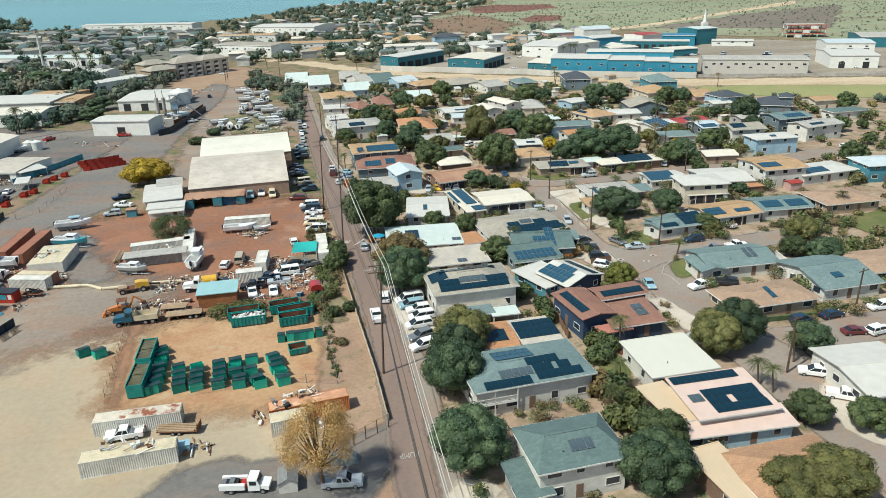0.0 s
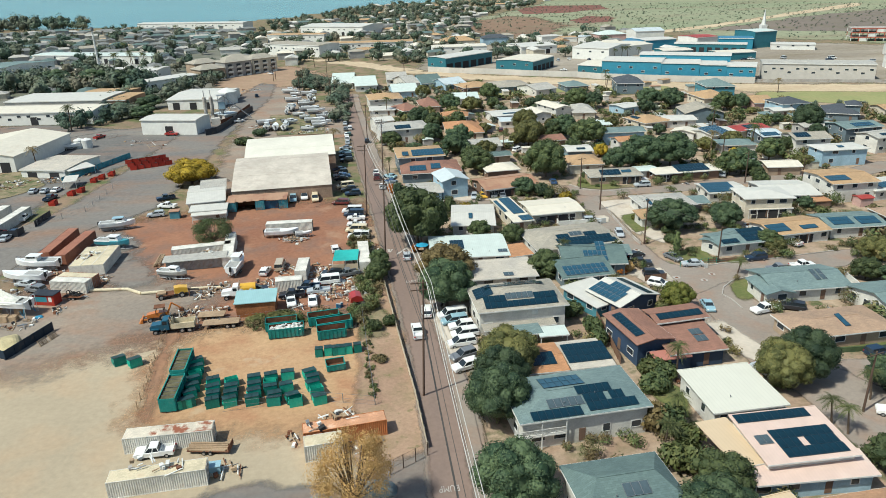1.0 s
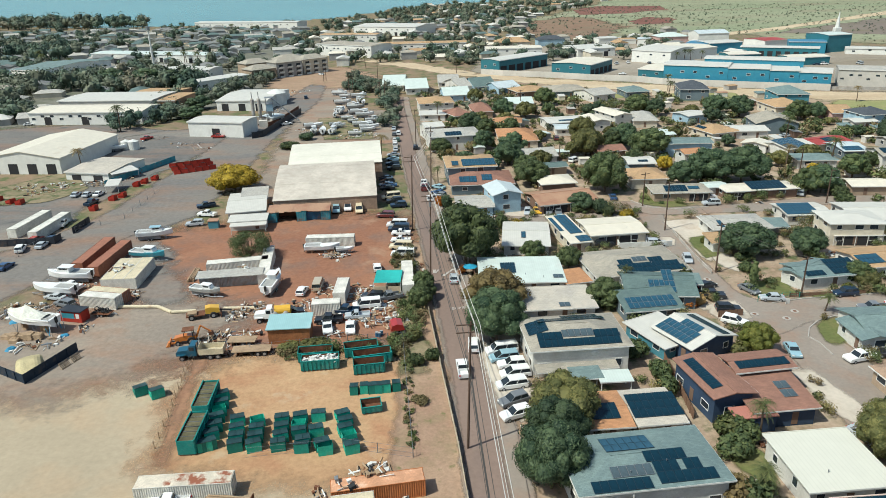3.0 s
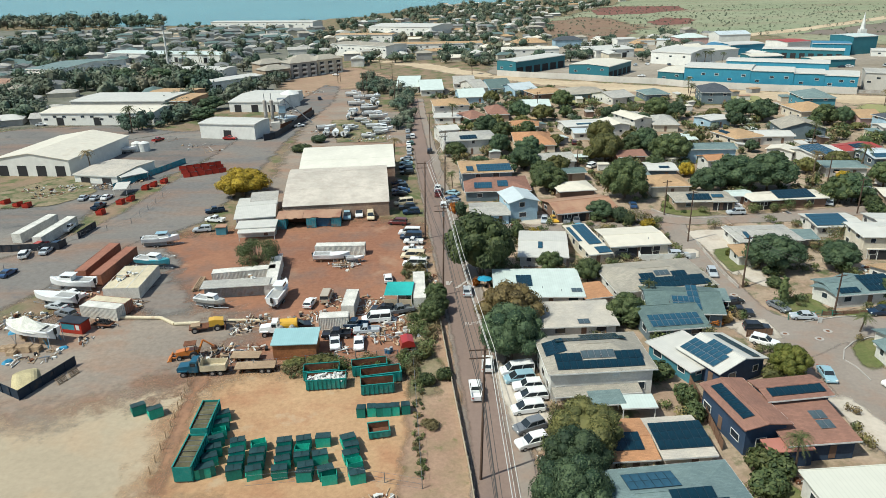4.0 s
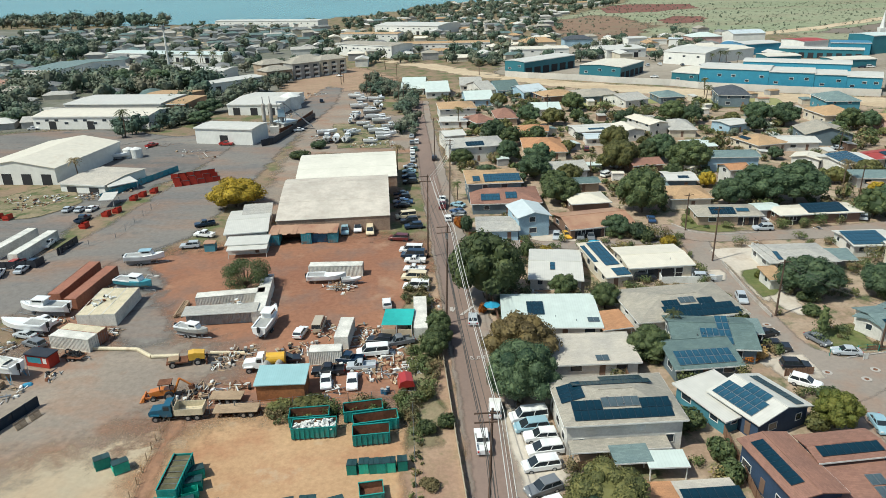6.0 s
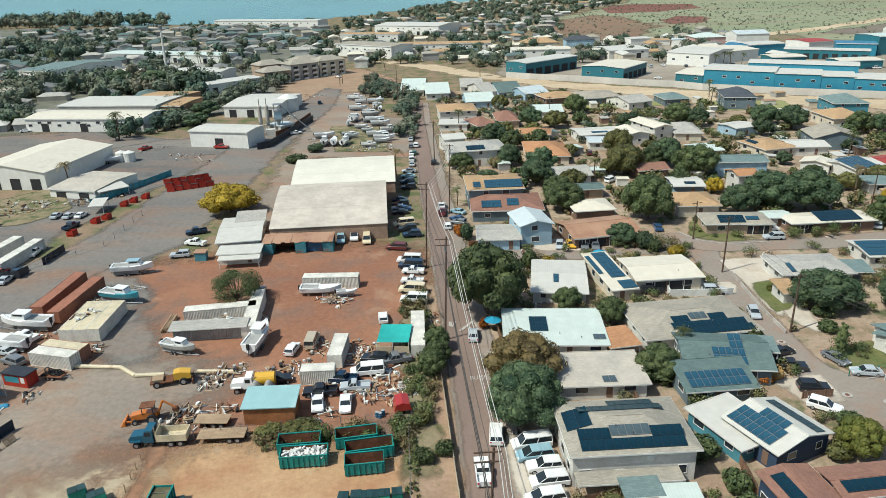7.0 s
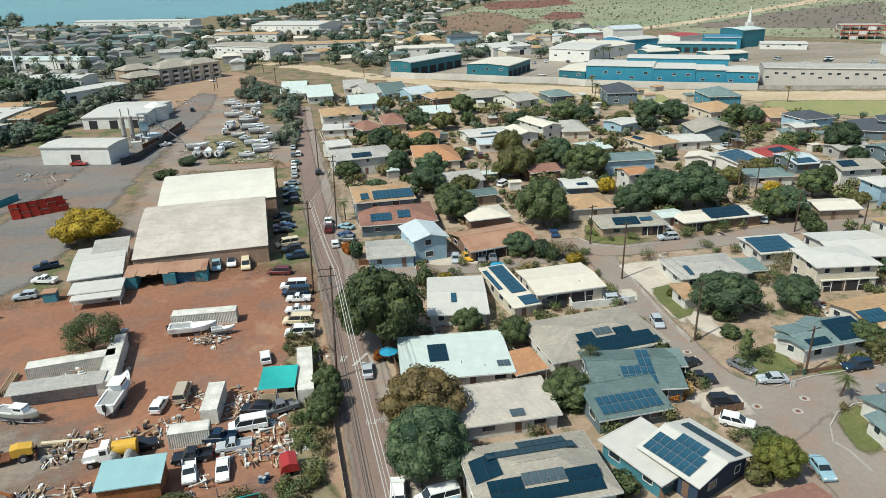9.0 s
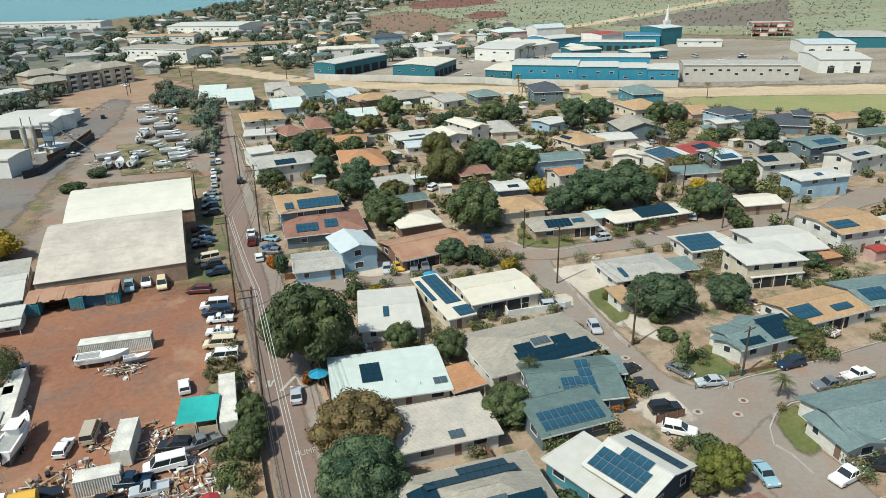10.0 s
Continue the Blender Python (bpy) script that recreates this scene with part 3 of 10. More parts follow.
def build_palm(seed, height, fronds=20, length=2.6, leaf="frond"):
    def make():
        rnd = random.Random(seed)
        ob = thing("palm_tree", 0, 0, 0, "palm with a crown of arching fronds", "palm", "palms")
        s = Shape()
        pts = [Vector((0.35 * math.sin(k * 0.5 + seed), 0.25 * math.cos(k * 0.4 + seed) - 0.25, height * k / 5)) for k in range(6)]
        for k in range(5):
            s.tube(pts[k], pts[k + 1], 0.2 - 0.015 * k, 0.19 - 0.015 * k, 7, k in (0, 4))
        part("trunk", s, BARKM, ob)
        f = Shape()
        top = pts[-1]
        for i in range(fronds):
            a = 2 * math.pi * i / fronds + rnd.uniform(-0.2, 0.2)
            up = rnd.uniform(-0.5, 1.0)
            d = Vector((math.cos(a), math.sin(a), 0))
            side = Vector((-d.y, d.x, 0))
            prev = None
            for j in range(8):
                t = j / 7
                p = top + d * (length * t * (1 - 0.15 * abs(up))) + Vector((0, 0, length * (up * t * 0.75 - (0.55 + 0.3 * max(0, up)) * t * t)))
                if prev is not None:
                    w = length * 0.19 * math.sin(math.pi * min(1, 0.18 + t * 0.8))
                    for sg in (-1, 1):
                        for q in (0.15, 0.65):
                            o = prev + (p - prev) * q
                            tip = o + side * sg * w + (p - prev) * 0.9 - Vector((0, 0, w * 0.55))
                            f.add([o, o + (p - prev) * 0.36, tip], [(0, 1, 2)])
                prev = p
        part("fronds", f.mesh("fronds", LEAF[leaf], fix=False), None, ob)
        return ob
    return make


def build_shrub(seed, width, height, leaf, per=260, size=0.2):
    def make():
        rnd = random.Random(seed)
        ob = thing("shrub", 0, 0, 0, "leafy garden shrub", "shrub", "shrubs")
        c, st = Shape(), Shape()
        for i in range(5):
            a = 2 * math.pi * i / 5 + rnd.uniform(-0.3, 0.3)
            q = width * rnd.uniform(0.1, 0.27)
            x, y, zz = math.cos(a) * q, math.sin(a) * q, height * rnd.uniform(0.42, 0.62)
            leaf_cloud(c, (x, y, zz), (width * 0.27, width * 0.27, height * 0.42), per, size, rnd, 0.3)
            st.tube((0, 0, -0.05), (x, y, zz), 0.05, 0.02, 5, False)
        part("stems", st, BARKM, ob)
        part("foliage", c.mesh("foliage", LEAF[leaf], fix=False), None, ob)
        return ob
    return make


TREE_KINDS = {
    "mango": lambda: build_tree(3, 10, 8.2, "deep", 40, 370, 0.23),
    "mango2": lambda: build_tree(11, 10, 8.8, "deep", 40, 370, 0.23),
    "broad": lambda: build_tree(5, 10, 7.4, "mid", 38, 360, 0.23),
    "broad2": lambda: build_tree(8, 10, 8.4, "mid", 38, 360, 0.23),
    "olive": lambda: build_tree(13, 10, 7.6, "olive", 36, 360, 0.22),
    "rusty": lambda: build_tree(17, 10, 7.4, "rusty", 36, 400, 0.2),
    "yellow": lambda: build_tree(21, 10, 6.6, "yellow", 36, 420, 0.21),
    "gold": lambda: build_tree(23, 10, 9.5, "gold", 38, 1150, 0.085, core=False),
    "lime": lambda: build_tree(27, 10, 8.0, "lime", 36, 420, 0.21),
    "airy": lambda: build_tree(41, 10, 7.6, "mid", 26, 520, 0.15, trunk_h=0.12, core=False),
    "shade": lambda: build_tree(29, 10, 8.5, "deep", 46, 760, 0.155),
    "shade2": lambda: build_tree(33, 10, 8.5, "olive", 44, 700, 0.15),
    "far": lambda: build_tree(31, 10, 7.6, "deep", 24, 130, 0.36),
    "far2": lambda: build_tree(35, 10, 7.0, "olive", 24, 125, 0.36),
    "far3": lambda: build_tree(36, 10, 8.4, "mid", 24, 130, 0.36),
}
TREE_LABEL = {"mango": "dense dark-green mango tree beside the houses", "mango2": "tall dense dark-green shade tree", "broad": "broad green leafy tree in a yard", "broad2": "round green leafy yard tree",
              "olive": "open olive-green tree with thin foliage", "rusty": "russet-tinged tree with small leaves", "yellow": "yellow-blossoming tree beside the sheds", "gold": "dry tree with golden leaves by the fence",
              "shade": "dense dark-green shade tree beside the road", "shade2": "olive and gold leafed tree beside the houses", "airy": "thin feathery tree over stored gear", "lime": "bright lime-green rounded tree at the kerb", "far": "dark-green tree among the far houses", "far2": "olive-green tree among the far houses", "far3": "green tree among the far houses"}


def tree(kind, x, y, width, height=None, turn=0.0, label=""):
    base = {"mango": 8.2, "mango2": 8.8, "broad": 7.4, "broad2": 8.4, "olive": 7.6, "rusty": 7.4, "yellow": 6.6, "gold": 9.5, "lime": 8.0, "airy": 7.6, "shade": 8.5, "shade2": 8.5, "far": 7.6, "far2": 7.0, "far3": 8.4}[kind]
    k = width / 10
    kz = k if height is None else height / base
    return placed("tree_" + kind, TREE_KINDS[kind](), x, y, turn or (x * 37 + y * 11) % 360, 0, (k, k, kz), label or TREE_LABEL[kind])


def palm(x, y, height, dry=False, label=""):
    key = "palm_dry" if dry else "palm"
    k = height / 7.0
    return placed(key, build_palm(4 if dry else 2, 7.0, 22, 2.7, "dryfrond" if dry else "frond"), x, y, (x * 31 + y * 17) % 360, 0, (max(0.8, k), max(0.8, k), k), label or ("palm with dry brown fronds" if dry else "green palm with arching fronds"))


def shrub(kind, x, y, width, height, label=""):
    return placed("shrub_" + kind, build_shrub(len(kind), 3.0, 2.0, kind), x, y, (x * 29 + y * 13) % 360, 0, (width / 3, width / 3, height / 2), label or {"deep": "dark-green leafy garden shrub", "mid": "green leafy garden shrub", "olive": "olive-green dry scrub bush", "rusty": "brownish dry garden shrub", "yellow": "yellow-leaved bushy garden shrub", "gold": "dry golden leafless bush", "lime": "lime-green rounded garden shrub", "grass": "tuft of dry grass", "bloom": "orange-flowering shrub by a wall", "frond": "leafy broad tropical garden shrub"}[kind])


# ---- vehicles ----
CARPAINT = {}


def carpaint(col):
    tones = {"white": (0.74, 0.74, 0.72), "silver": (0.42, 0.45, 0.47), "grey": (0.16, 0.17, 0.18), "black": (0.018, 0.02, 0.025), "blue": (0.03, 0.075, 0.17), "skyblue": (0.27, 0.42, 0.48), "red": (0.33, 0.03, 0.025),
             "maroon": (0.12, 0.025, 0.025), "tan": (0.42, 0.36, 0.27), "yellow": (0.62, 0.36, 0.04), "navy": (0.012, 0.03, 0.06), "green": (0.05, 0.11, 0.08), "cream": (0.66, 0.56, 0.38), "orange": (0.5, 0.16, 0.03), "petrol": (0.015, 0.085, 0.135)}
    if col not in CARPAINT:
        m = paint("car_" + col, tones[col], 0.28, 0.0, var=0.06, big=0.4, fine=1.0, bumps=0)
        b = m.node_tree.nodes["Principled BSDF"]
        b.inputs["Coat Weight"].default_value = 0.6
        CARPAINT[col] = m
    return CARPAINT[col]


# profiles: x from the tail (-) to the nose (+), z up; body outline, then roofline of the glasshouse
CAR_KINDS = {
    "sedan": dict(L=4.6, W=1.78, body=[(-2.3, .45), (-2.28, .85), (-1.75, .98), (.95, .95), (2.05, .80), (2.28, .58), (2.25, .32), (-2.2, .32)], cabin=[(-1.75, .95), (-1.05, 1.40), (.25, 1.42), (1.0, .93)]),
    "hatch": dict(L=4.2, W=1.75, body=[(-2.08, .45), (-2.1, .95), (-1.9, 1.02), (.85, 1.0), (1.85, .85), (2.08, .6), (2.05, .32), (-2.0, .32)], cabin=[(-2.0, 1.0), (-1.65, 1.48), (.1, 1.52), (.95, .98)]),
    "suv": dict(L=4.7, W=1.88, body=[(-2.35, .5), (-2.36, 1.05), (-2.2, 1.12), (.95, 1.1), (2.15, .98), (2.35, .7), (2.3, .38), (-2.25, .38)], cabin=[(-2.28, 1.1), (-2.0, 1.72), (.1, 1.75), (.98, 1.08)]),
    "van": dict(L=5.5, W=2.0, body=[(-2.75, .5), (-2.76, 1.15), (-2.7, 1.2), (1.6, 1.18), (2.6, .98), (2.75, .7), (2.7, .4), (-2.65, .4)], cabin=[(-2.74, 1.18), (-2.66, 2.02), (.95, 2.06), (1.75, 1.16)]),
    "minivan": dict(L=5.0, W=1.95, body=[(-2.5, .45), (-2.5, 1.0), (-2.4, 1.08), (1.4, 1.05), (2.35, .85), (2.5, .6), (2.45, .34), (-2.4, .34)], cabin=[(-2.48, 1.05), (-2.2, 1.72), (.5, 1.76), (1.6, 1.02)]),
    "pickup": dict(L=5.4, W=1.92, body=[(-2.7, .6), (-2.7, 1.1), (-2.65, 1.12), (.95, 1.1), (2.5, 1.04), (2.7, .75), (2.65, .42), (-2.6, .42)], cabin=[(-.75, 1.1), (-.55, 1.76), (.55, 1.78), (1.2, 1.08)], bed=(-2.6, -.85)),
    "smalltruck": dict(L=4.9, W=1.8, body=[(-2.45, .55), (-2.45, 1.0), (-2.4, 1.02), (.9, 1.0), (2.25, .94), (2.45, .7), (2.4, .4), (-2.35, .4)], cabin=[(-.35, 1.0), (-.2, 1.58), (.55, 1.6), (1.15, .98)], bed=(-2.35, -.45)),
}


def build_car(kind, col, plain=False):
    def make():
        d = CAR_KINDS[kind]
        W = d["W"] / 2
        ob = thing("car", 0, 0, 0, col + " parked " + kind, "car", "parked vehicles")
        mat = carpaint(col)
        body = Shape()
        lo = d["body"]
        rings = []
        for yy, k, dz in ((-W, 0.965, 0.06), (-W * 0.94, 1.0, 0.0), (W * 0.94, 1.0, 0.0), (W, 0.965, 0.06)):
            rings.append([(px * k, yy, pz - dz if pz > 0.6 else pz + dz) for px, pz in lo])
        if "bed" in d:
            x0, x1 = d["bed"]
            top = max(pz for _, pz in lo)
            front = [p for p in lo if p[0] > x1]
            nose = [(x1, top)] + [p for p in lo if p[0] > x1 and p[1] > 0.45] + [(lo[-2][0], lo[-2][1]), (x1, lo[-2][1])]
            rings = [[(px * (0.99 if abs(yy) == W else 1), yy, pz - (0.05 if abs(yy) == W and pz > .6 else 0)) for px, pz in nose] for yy in (-W, -W * 0.94, W * 0.94, W)]
            body.loft(rings)
            body.box(x0, x1, -W, W, lo[-1][1], 0.68).box(x0, x1, -W, -W + 0.12, 0.68, top).box(x0, x1, W - 0.12, W, 0.68, top).box(x0, x0 + 0.1, -W + 0.12, W - 0.12, 0.68, top)
        else:
            body.loft(rings)
        c = d["cabin"]
        wt, wb = W * 0.80, W * 0.93
        zt, zb = c[1][1], c[0][1]
        glassz = zb + (zt - zb) * 0.88
        q0, q1, q2, q3 = c
        # roof sheet and pillars
        body.add([(q1[0], -wt, zt), (q2[0], -wt, c[2][1]), (q2[0], wt, c[2][1]), (q1[0], wt, zt), (q1[0] - .05, -wt - .02, zt - .1), (q2[0] + .08, -wt - .02, zt - .1), (q2[0] + .08, wt + .02, zt - .1), (q1[0] - .05, wt + .02, zt - .1)],
                 [(0, 1, 2, 3), (0, 4, 5, 1), (1, 5, 6, 2), (2, 6, 7, 3), (3, 7, 4, 0)])
        for sg in (-1, 1):
            xs = [q0[0], q1[0], q2[0], q3[0]]
            for (xb, xt) in ((q0[0], q1[0]), ((q0[0] + q3[0]) / 2 - .1, (q1[0] + q2[0]) / 2 - .05), (q3[0] - .08, q2[0])):
                body.add([(xb, sg * wb, zb - .03), (xb + .1, sg * wb, zb - .03), (xt + .09, sg * (wt + .015), zt - .05), (xt, sg * (wt + .015), zt - .05),
                          (xb, sg * (wb - .06), zb - .03), (xb + .1, sg * (wb - .06), zb - .03), (xt + .09, sg * (wt - .045), zt - .05), (xt, sg * (wt - .045), zt - .05)],
                         [(0, 1, 2, 3), (4, 5, 6, 7), (0, 1, 5, 4), (1, 2, 6, 5), (2, 3, 7, 6), (3, 0, 4, 7)])
        part("body", body, mat, ob)
        part("windshield", Shape().add([(q3[0], -wb + .05, zb), (q3[0], wb - .05, zb), (q2[0] + .02, wt - .03, zt - .06), (q2[0] + .02, -wt + .03, zt - .06)], [(0, 1, 2, 3)]), CARGLASS, ob)
        part("rear_window", Shape().add([(q0[0], -wb + .05, zb), (q0[0], wb - .05, zb), (q1[0] - .02, wt - .03, zt - .06), (q1[0] - .02, -wt + .03, zt - .06)], [(0, 1, 2, 3)]), CARGLASS, ob)
        for sg in (-1, 1):
            part("side_window", Shape().add([(q0[0] + .05, sg * (wb - .02), zb), (q3[0] - .05, sg * (wb - .02), zb), (q2[0], sg * (wt - .005), zt - .06), (q1[0], sg * (wt - .005), zt - .06)], [(0, 1, 2, 3)]), CARGLASS, ob)
        ax = d["L"] * 0.30
        for sx in (-1.02, 1.05):
            for sg in (-1, 1):
                yy = sg * (W - 0.1)
                w = part("wheel", Shape().tube((sx * ax, yy - .11, .33), (sx * ax, yy + .11, .33), 0.33, n=12), RUBBER, ob)
                if not plain:
                    part("rim", Shape().tube((sx * ax, yy + sg * .112, .33), (sx * ax, yy + sg * .125, .33), 0.21, 0.19, n=10), RIM, w)
        if not plain:
            hz = 0.72 if kind in ("sedan", "hatch") else 0.82
            for sg in (-1, 1):
                part("headlight", Shape().box(d["L"] / 2 - .16, d["L"] / 2 - .03, sg * W * .72 - .17, sg * W * .72 + .17, hz - .1, hz + .06), LAMP, ob)
                part("taillight", Shape().box(-d["L"] / 2 - .015, -d["L"] / 2 + .08, sg * W * .8 - .12, sg * W * .8 + .12, hz, hz + .2), REDLAMP, ob)
        return ob
    return make


CAR_WORDS = {"hatch": "hatchback", "suv": "SUV", "minivan": "minivan", "pickup": "pickup truck", "smalltruck": "compact pickup truck", "van": "passenger van", "sedan": "sedan"}


def car(kind, col, x, y, yaw, where="parked beside the street", plain=False, group="parked vehicles"):
    plain = plain or y > 158
    k = "car_%s_%s_%d" % (kind, col, plain)
    return placed(k, build_car(kind, col, plain), x, y, yaw, 0.06, (1, 1, 1), "%s %s %s" % (col, CAR_WORDS[kind], where), group)


# ---- yard things ----
CONT = {}


def container_mat(col):
    tones = {"white": ((0.66, 0.635, 0.565), (0.36, 0.22, 0.14)), "brown": ((0.33, 0.14, 0.085), (0.22, 0.085, 0.05)), "orange": ((0.48, 0.17, 0.06), (0.3, 0.12, 0.06)), "teal": ((0.06, 0.28, 0.34), (0.2, 0.13, 0.09)),
             "grey": ((0.36, 0.36, 0.34), (0.24, 0.17, 0.12)), "blue": ((0.03, 0.12, 0.22), (0.15, 0.1, 0.08)), "dark": ((0.03, 0.035, 0.045), (0.07, 0.05, 0.04)), "bin": ((0.015, 0.22, 0.17), (0.02, 0.14, 0.115)), "binpale": ((0.03, 0.38, 0.27), (0.1, 0.26, 0.18)),
             "lid": ((0.022, 0.058, 0.062), (0.03, 0.085, 0.085)), "red": ((0.40, 0.035, 0.02), (0.22, 0.04, 0.03)), "rolloff": ((0.02, 0.25, 0.22), (0.1, 0.19, 0.16)), "cream": ((0.60, 0.52, 0.36), (0.4, 0.3, 0.2)), "salmon": ((0.58, 0.31, 0.18), (0.62, 0.48, 0.36)), "slate": ((0.012, 0.028, 0.05), (0.05, 0.045, 0.045)), "stained": ((0.62, 0.55, 0.44), (0.24, 0.085, 0.045)), "shroud": ((0.66, 0.655, 0.58), (0.5, 0.48, 0.4))}
    if col not in CONT:
        a, b = tones[col]
        CONT[col] = paint("steel_" + col, a, 0.55, 0.0, var=0.2, big=0.5, fine=4, dirt=b, dirt_scale=0.22 if col == "stained" else 0.5, dirt_at=(0.62, 0.8) if col == "white" else (0.48, 0.53) if col == "stained" else (0.55, 0.72), per_object=0.22 if col in ("bin", "lid", "rolloff") else 0)
    return CONT[col]


def corrugated(shape, x0, x1, y, z0, z1, out, pitch=0.28, depth=0.06):
    """A trapezoid-ribbed wall along x; out is the sign of its outer side."""
    k = max(2, int((x1 - x0) / pitch))
    pts = []
    for i in range(k):
        xa = x0 + (x1 - x0) * i / k
        w = (x1 - x0) / k
        pts += [(xa, y), (xa + w * 0.3, y), (xa + w * 0.5, y - out * depth), (xa + w * 0.8, y - out * depth)]
    pts.append((x1, y))
    n = len(pts)
    shape.add([(p[0], p[1], z0) for p in pts] + [(p[0], p[1], z1) for p in pts], [(i, i + 1, n + i + 1, n + i) for i in range(n - 1)])


def container(x, y, yaw, length, col, label, roof=None, z=0.0, h=2.59, group="shipping containers"):
    """A steel shipping container, its origin in the middle of its base."""
    ob = thing("shipping_container", x, y, yaw, label, "container", group, z)
    a, b, mat = length / 2, 1.22, container_mat(col)
    for sg in (-1, 1):
        s = Shape()
        corrugated(s, -a + .1, a - .1, sg * (b - .02), .15, h - .1, sg)
        part("side_wall", s, mat, ob)
    part("end_wall", Shape().box(-a + .02, -a + .08, -b + .1, b - .1, .15, h - .1), mat, ob)
    for sg in (-1, 1):
        d = part("door", Shape().box(a - .08, a - .02, min(0.01 * sg, sg * (b - .1)), max(0.01 * sg, sg * (b - .1)), .15, h - .1), mat, ob)
        part("lock_bar", Shape().tube((a + .01, sg * .35, .2), (a + .01, sg * .35, h - .15), .025, n=5).tube((a + .01, sg * .85, .2), (a + .01, sg * .85, h - .15), .025, n=5), STEEL, d)
    fr = Shape()
    for sx in (-1, 1):
        for sy in (-1, 1):
            fr.box(sx * (a - .05) - .05, sx * (a - .05) + .05, sy * (b - .05) - .05, sy * (b - .05) + .05, 0, h - .001)
    for sy in (-1, 1):
        fr.box(-a + .1, a - .1, sy * (b - .04) - .04, sy * (b - .04) + .04, 0, .15).box(-a + .1, a - .1, sy * (b - .04) - .04, sy * (b - .04) + .04, h - .1, h - .002)
    part("corner_frame", fr, mat, ob)
    part("roof", Shape().box(-a + .1, a - .1, -b + .09, b - .09, h - .07, h - .03), container_mat(roof) if roof else mat, ob)
    part("floor", Shape().box(-a + .1, a - .1, -b + .09, b - .09, .12, .16), RUST, ob)
    return ob


def build_dumpster(tone, open_lid):
    def make():
        ob = thing("dumpster", 0, 0, 0, "green steel dumpster with sloping lids", "dumpster", "dumpsters in the yard")
        L, mat = 0.92, container_mat(tone)
        prof = [(-.75, .12), (.62, .12), (.75, 1.05), (-.75, 1.4)]
        b = Shape()
        t = .05
        inner = [(-.70, .17), (.57, .17), (.70, 1.05), (-.70, 1.38)]
        for sx in (-L, L - t):
            b.prism(prof, sx, sx + t, "x")
        b.prism([(-.75, .12), (-.70, .12), (-.70, 1.38), (-.75, 1.4)], -L + t, L - t, "x").prism([(.57, .12), (.62, .12), (.75, 1.05), (.70, 1.07)], -L + t, L - t, "x").prism([(-.7, .12), (.57, .12), (.57, .17), (-.7, .17)], -L + t, L - t, "x")
        part("body", b, mat, ob)
        for sx in (-1, 1):
            part("lift_pocket", Shape().box(sx * L - (.09 if sx < 0 else 0), sx * L + (.09 if sx > 0 else 0), -.55, .55, .55, .72), mat, ob)
        if not open_lid:
            for sx in (-1, 1):
                part("lid", Shape().prism([(-.78, 1.42), (.80, 1.06), (.80, 1.11), (-.78, 1.47)], min(.015 * sx, sx * (L + .04)), max(.015 * sx, sx * (L + .04)), "x"), container_mat("lid"), ob)
        return ob
    return make


def dumpster(x, y, yaw, tone="bin", open_lid=False, wide=1.0, label=""):
    key = "dumpster_%s_%d" % (tone, open_lid)
    lb = label or {"bin": "dark green steel dumpster", "binpale": "bright green steel dumpster", "red": "red steel dumpster"}[tone] + (" with an open top" if open_lid else " with sloping dark lids") + (" on bare earth" if tone != "red" else " on the roadside")
    return placed(key, build_dumpster(tone, open_lid), x, y, yaw, -0.08, (wide * 1.1, 1.2, 1.2) if tone != "red" else (1.18, 1.25, 1.2), lb, "dumpsters in the yard" if tone != "red" else "red dumpsters")


FILL = paint("olive_cover", (0.12, 0.11, 0.06), 0.9, var=0.35, fine=4, dirt=(0.2, 0.17, 0.1), dirt_at=(0.5, 0.7))


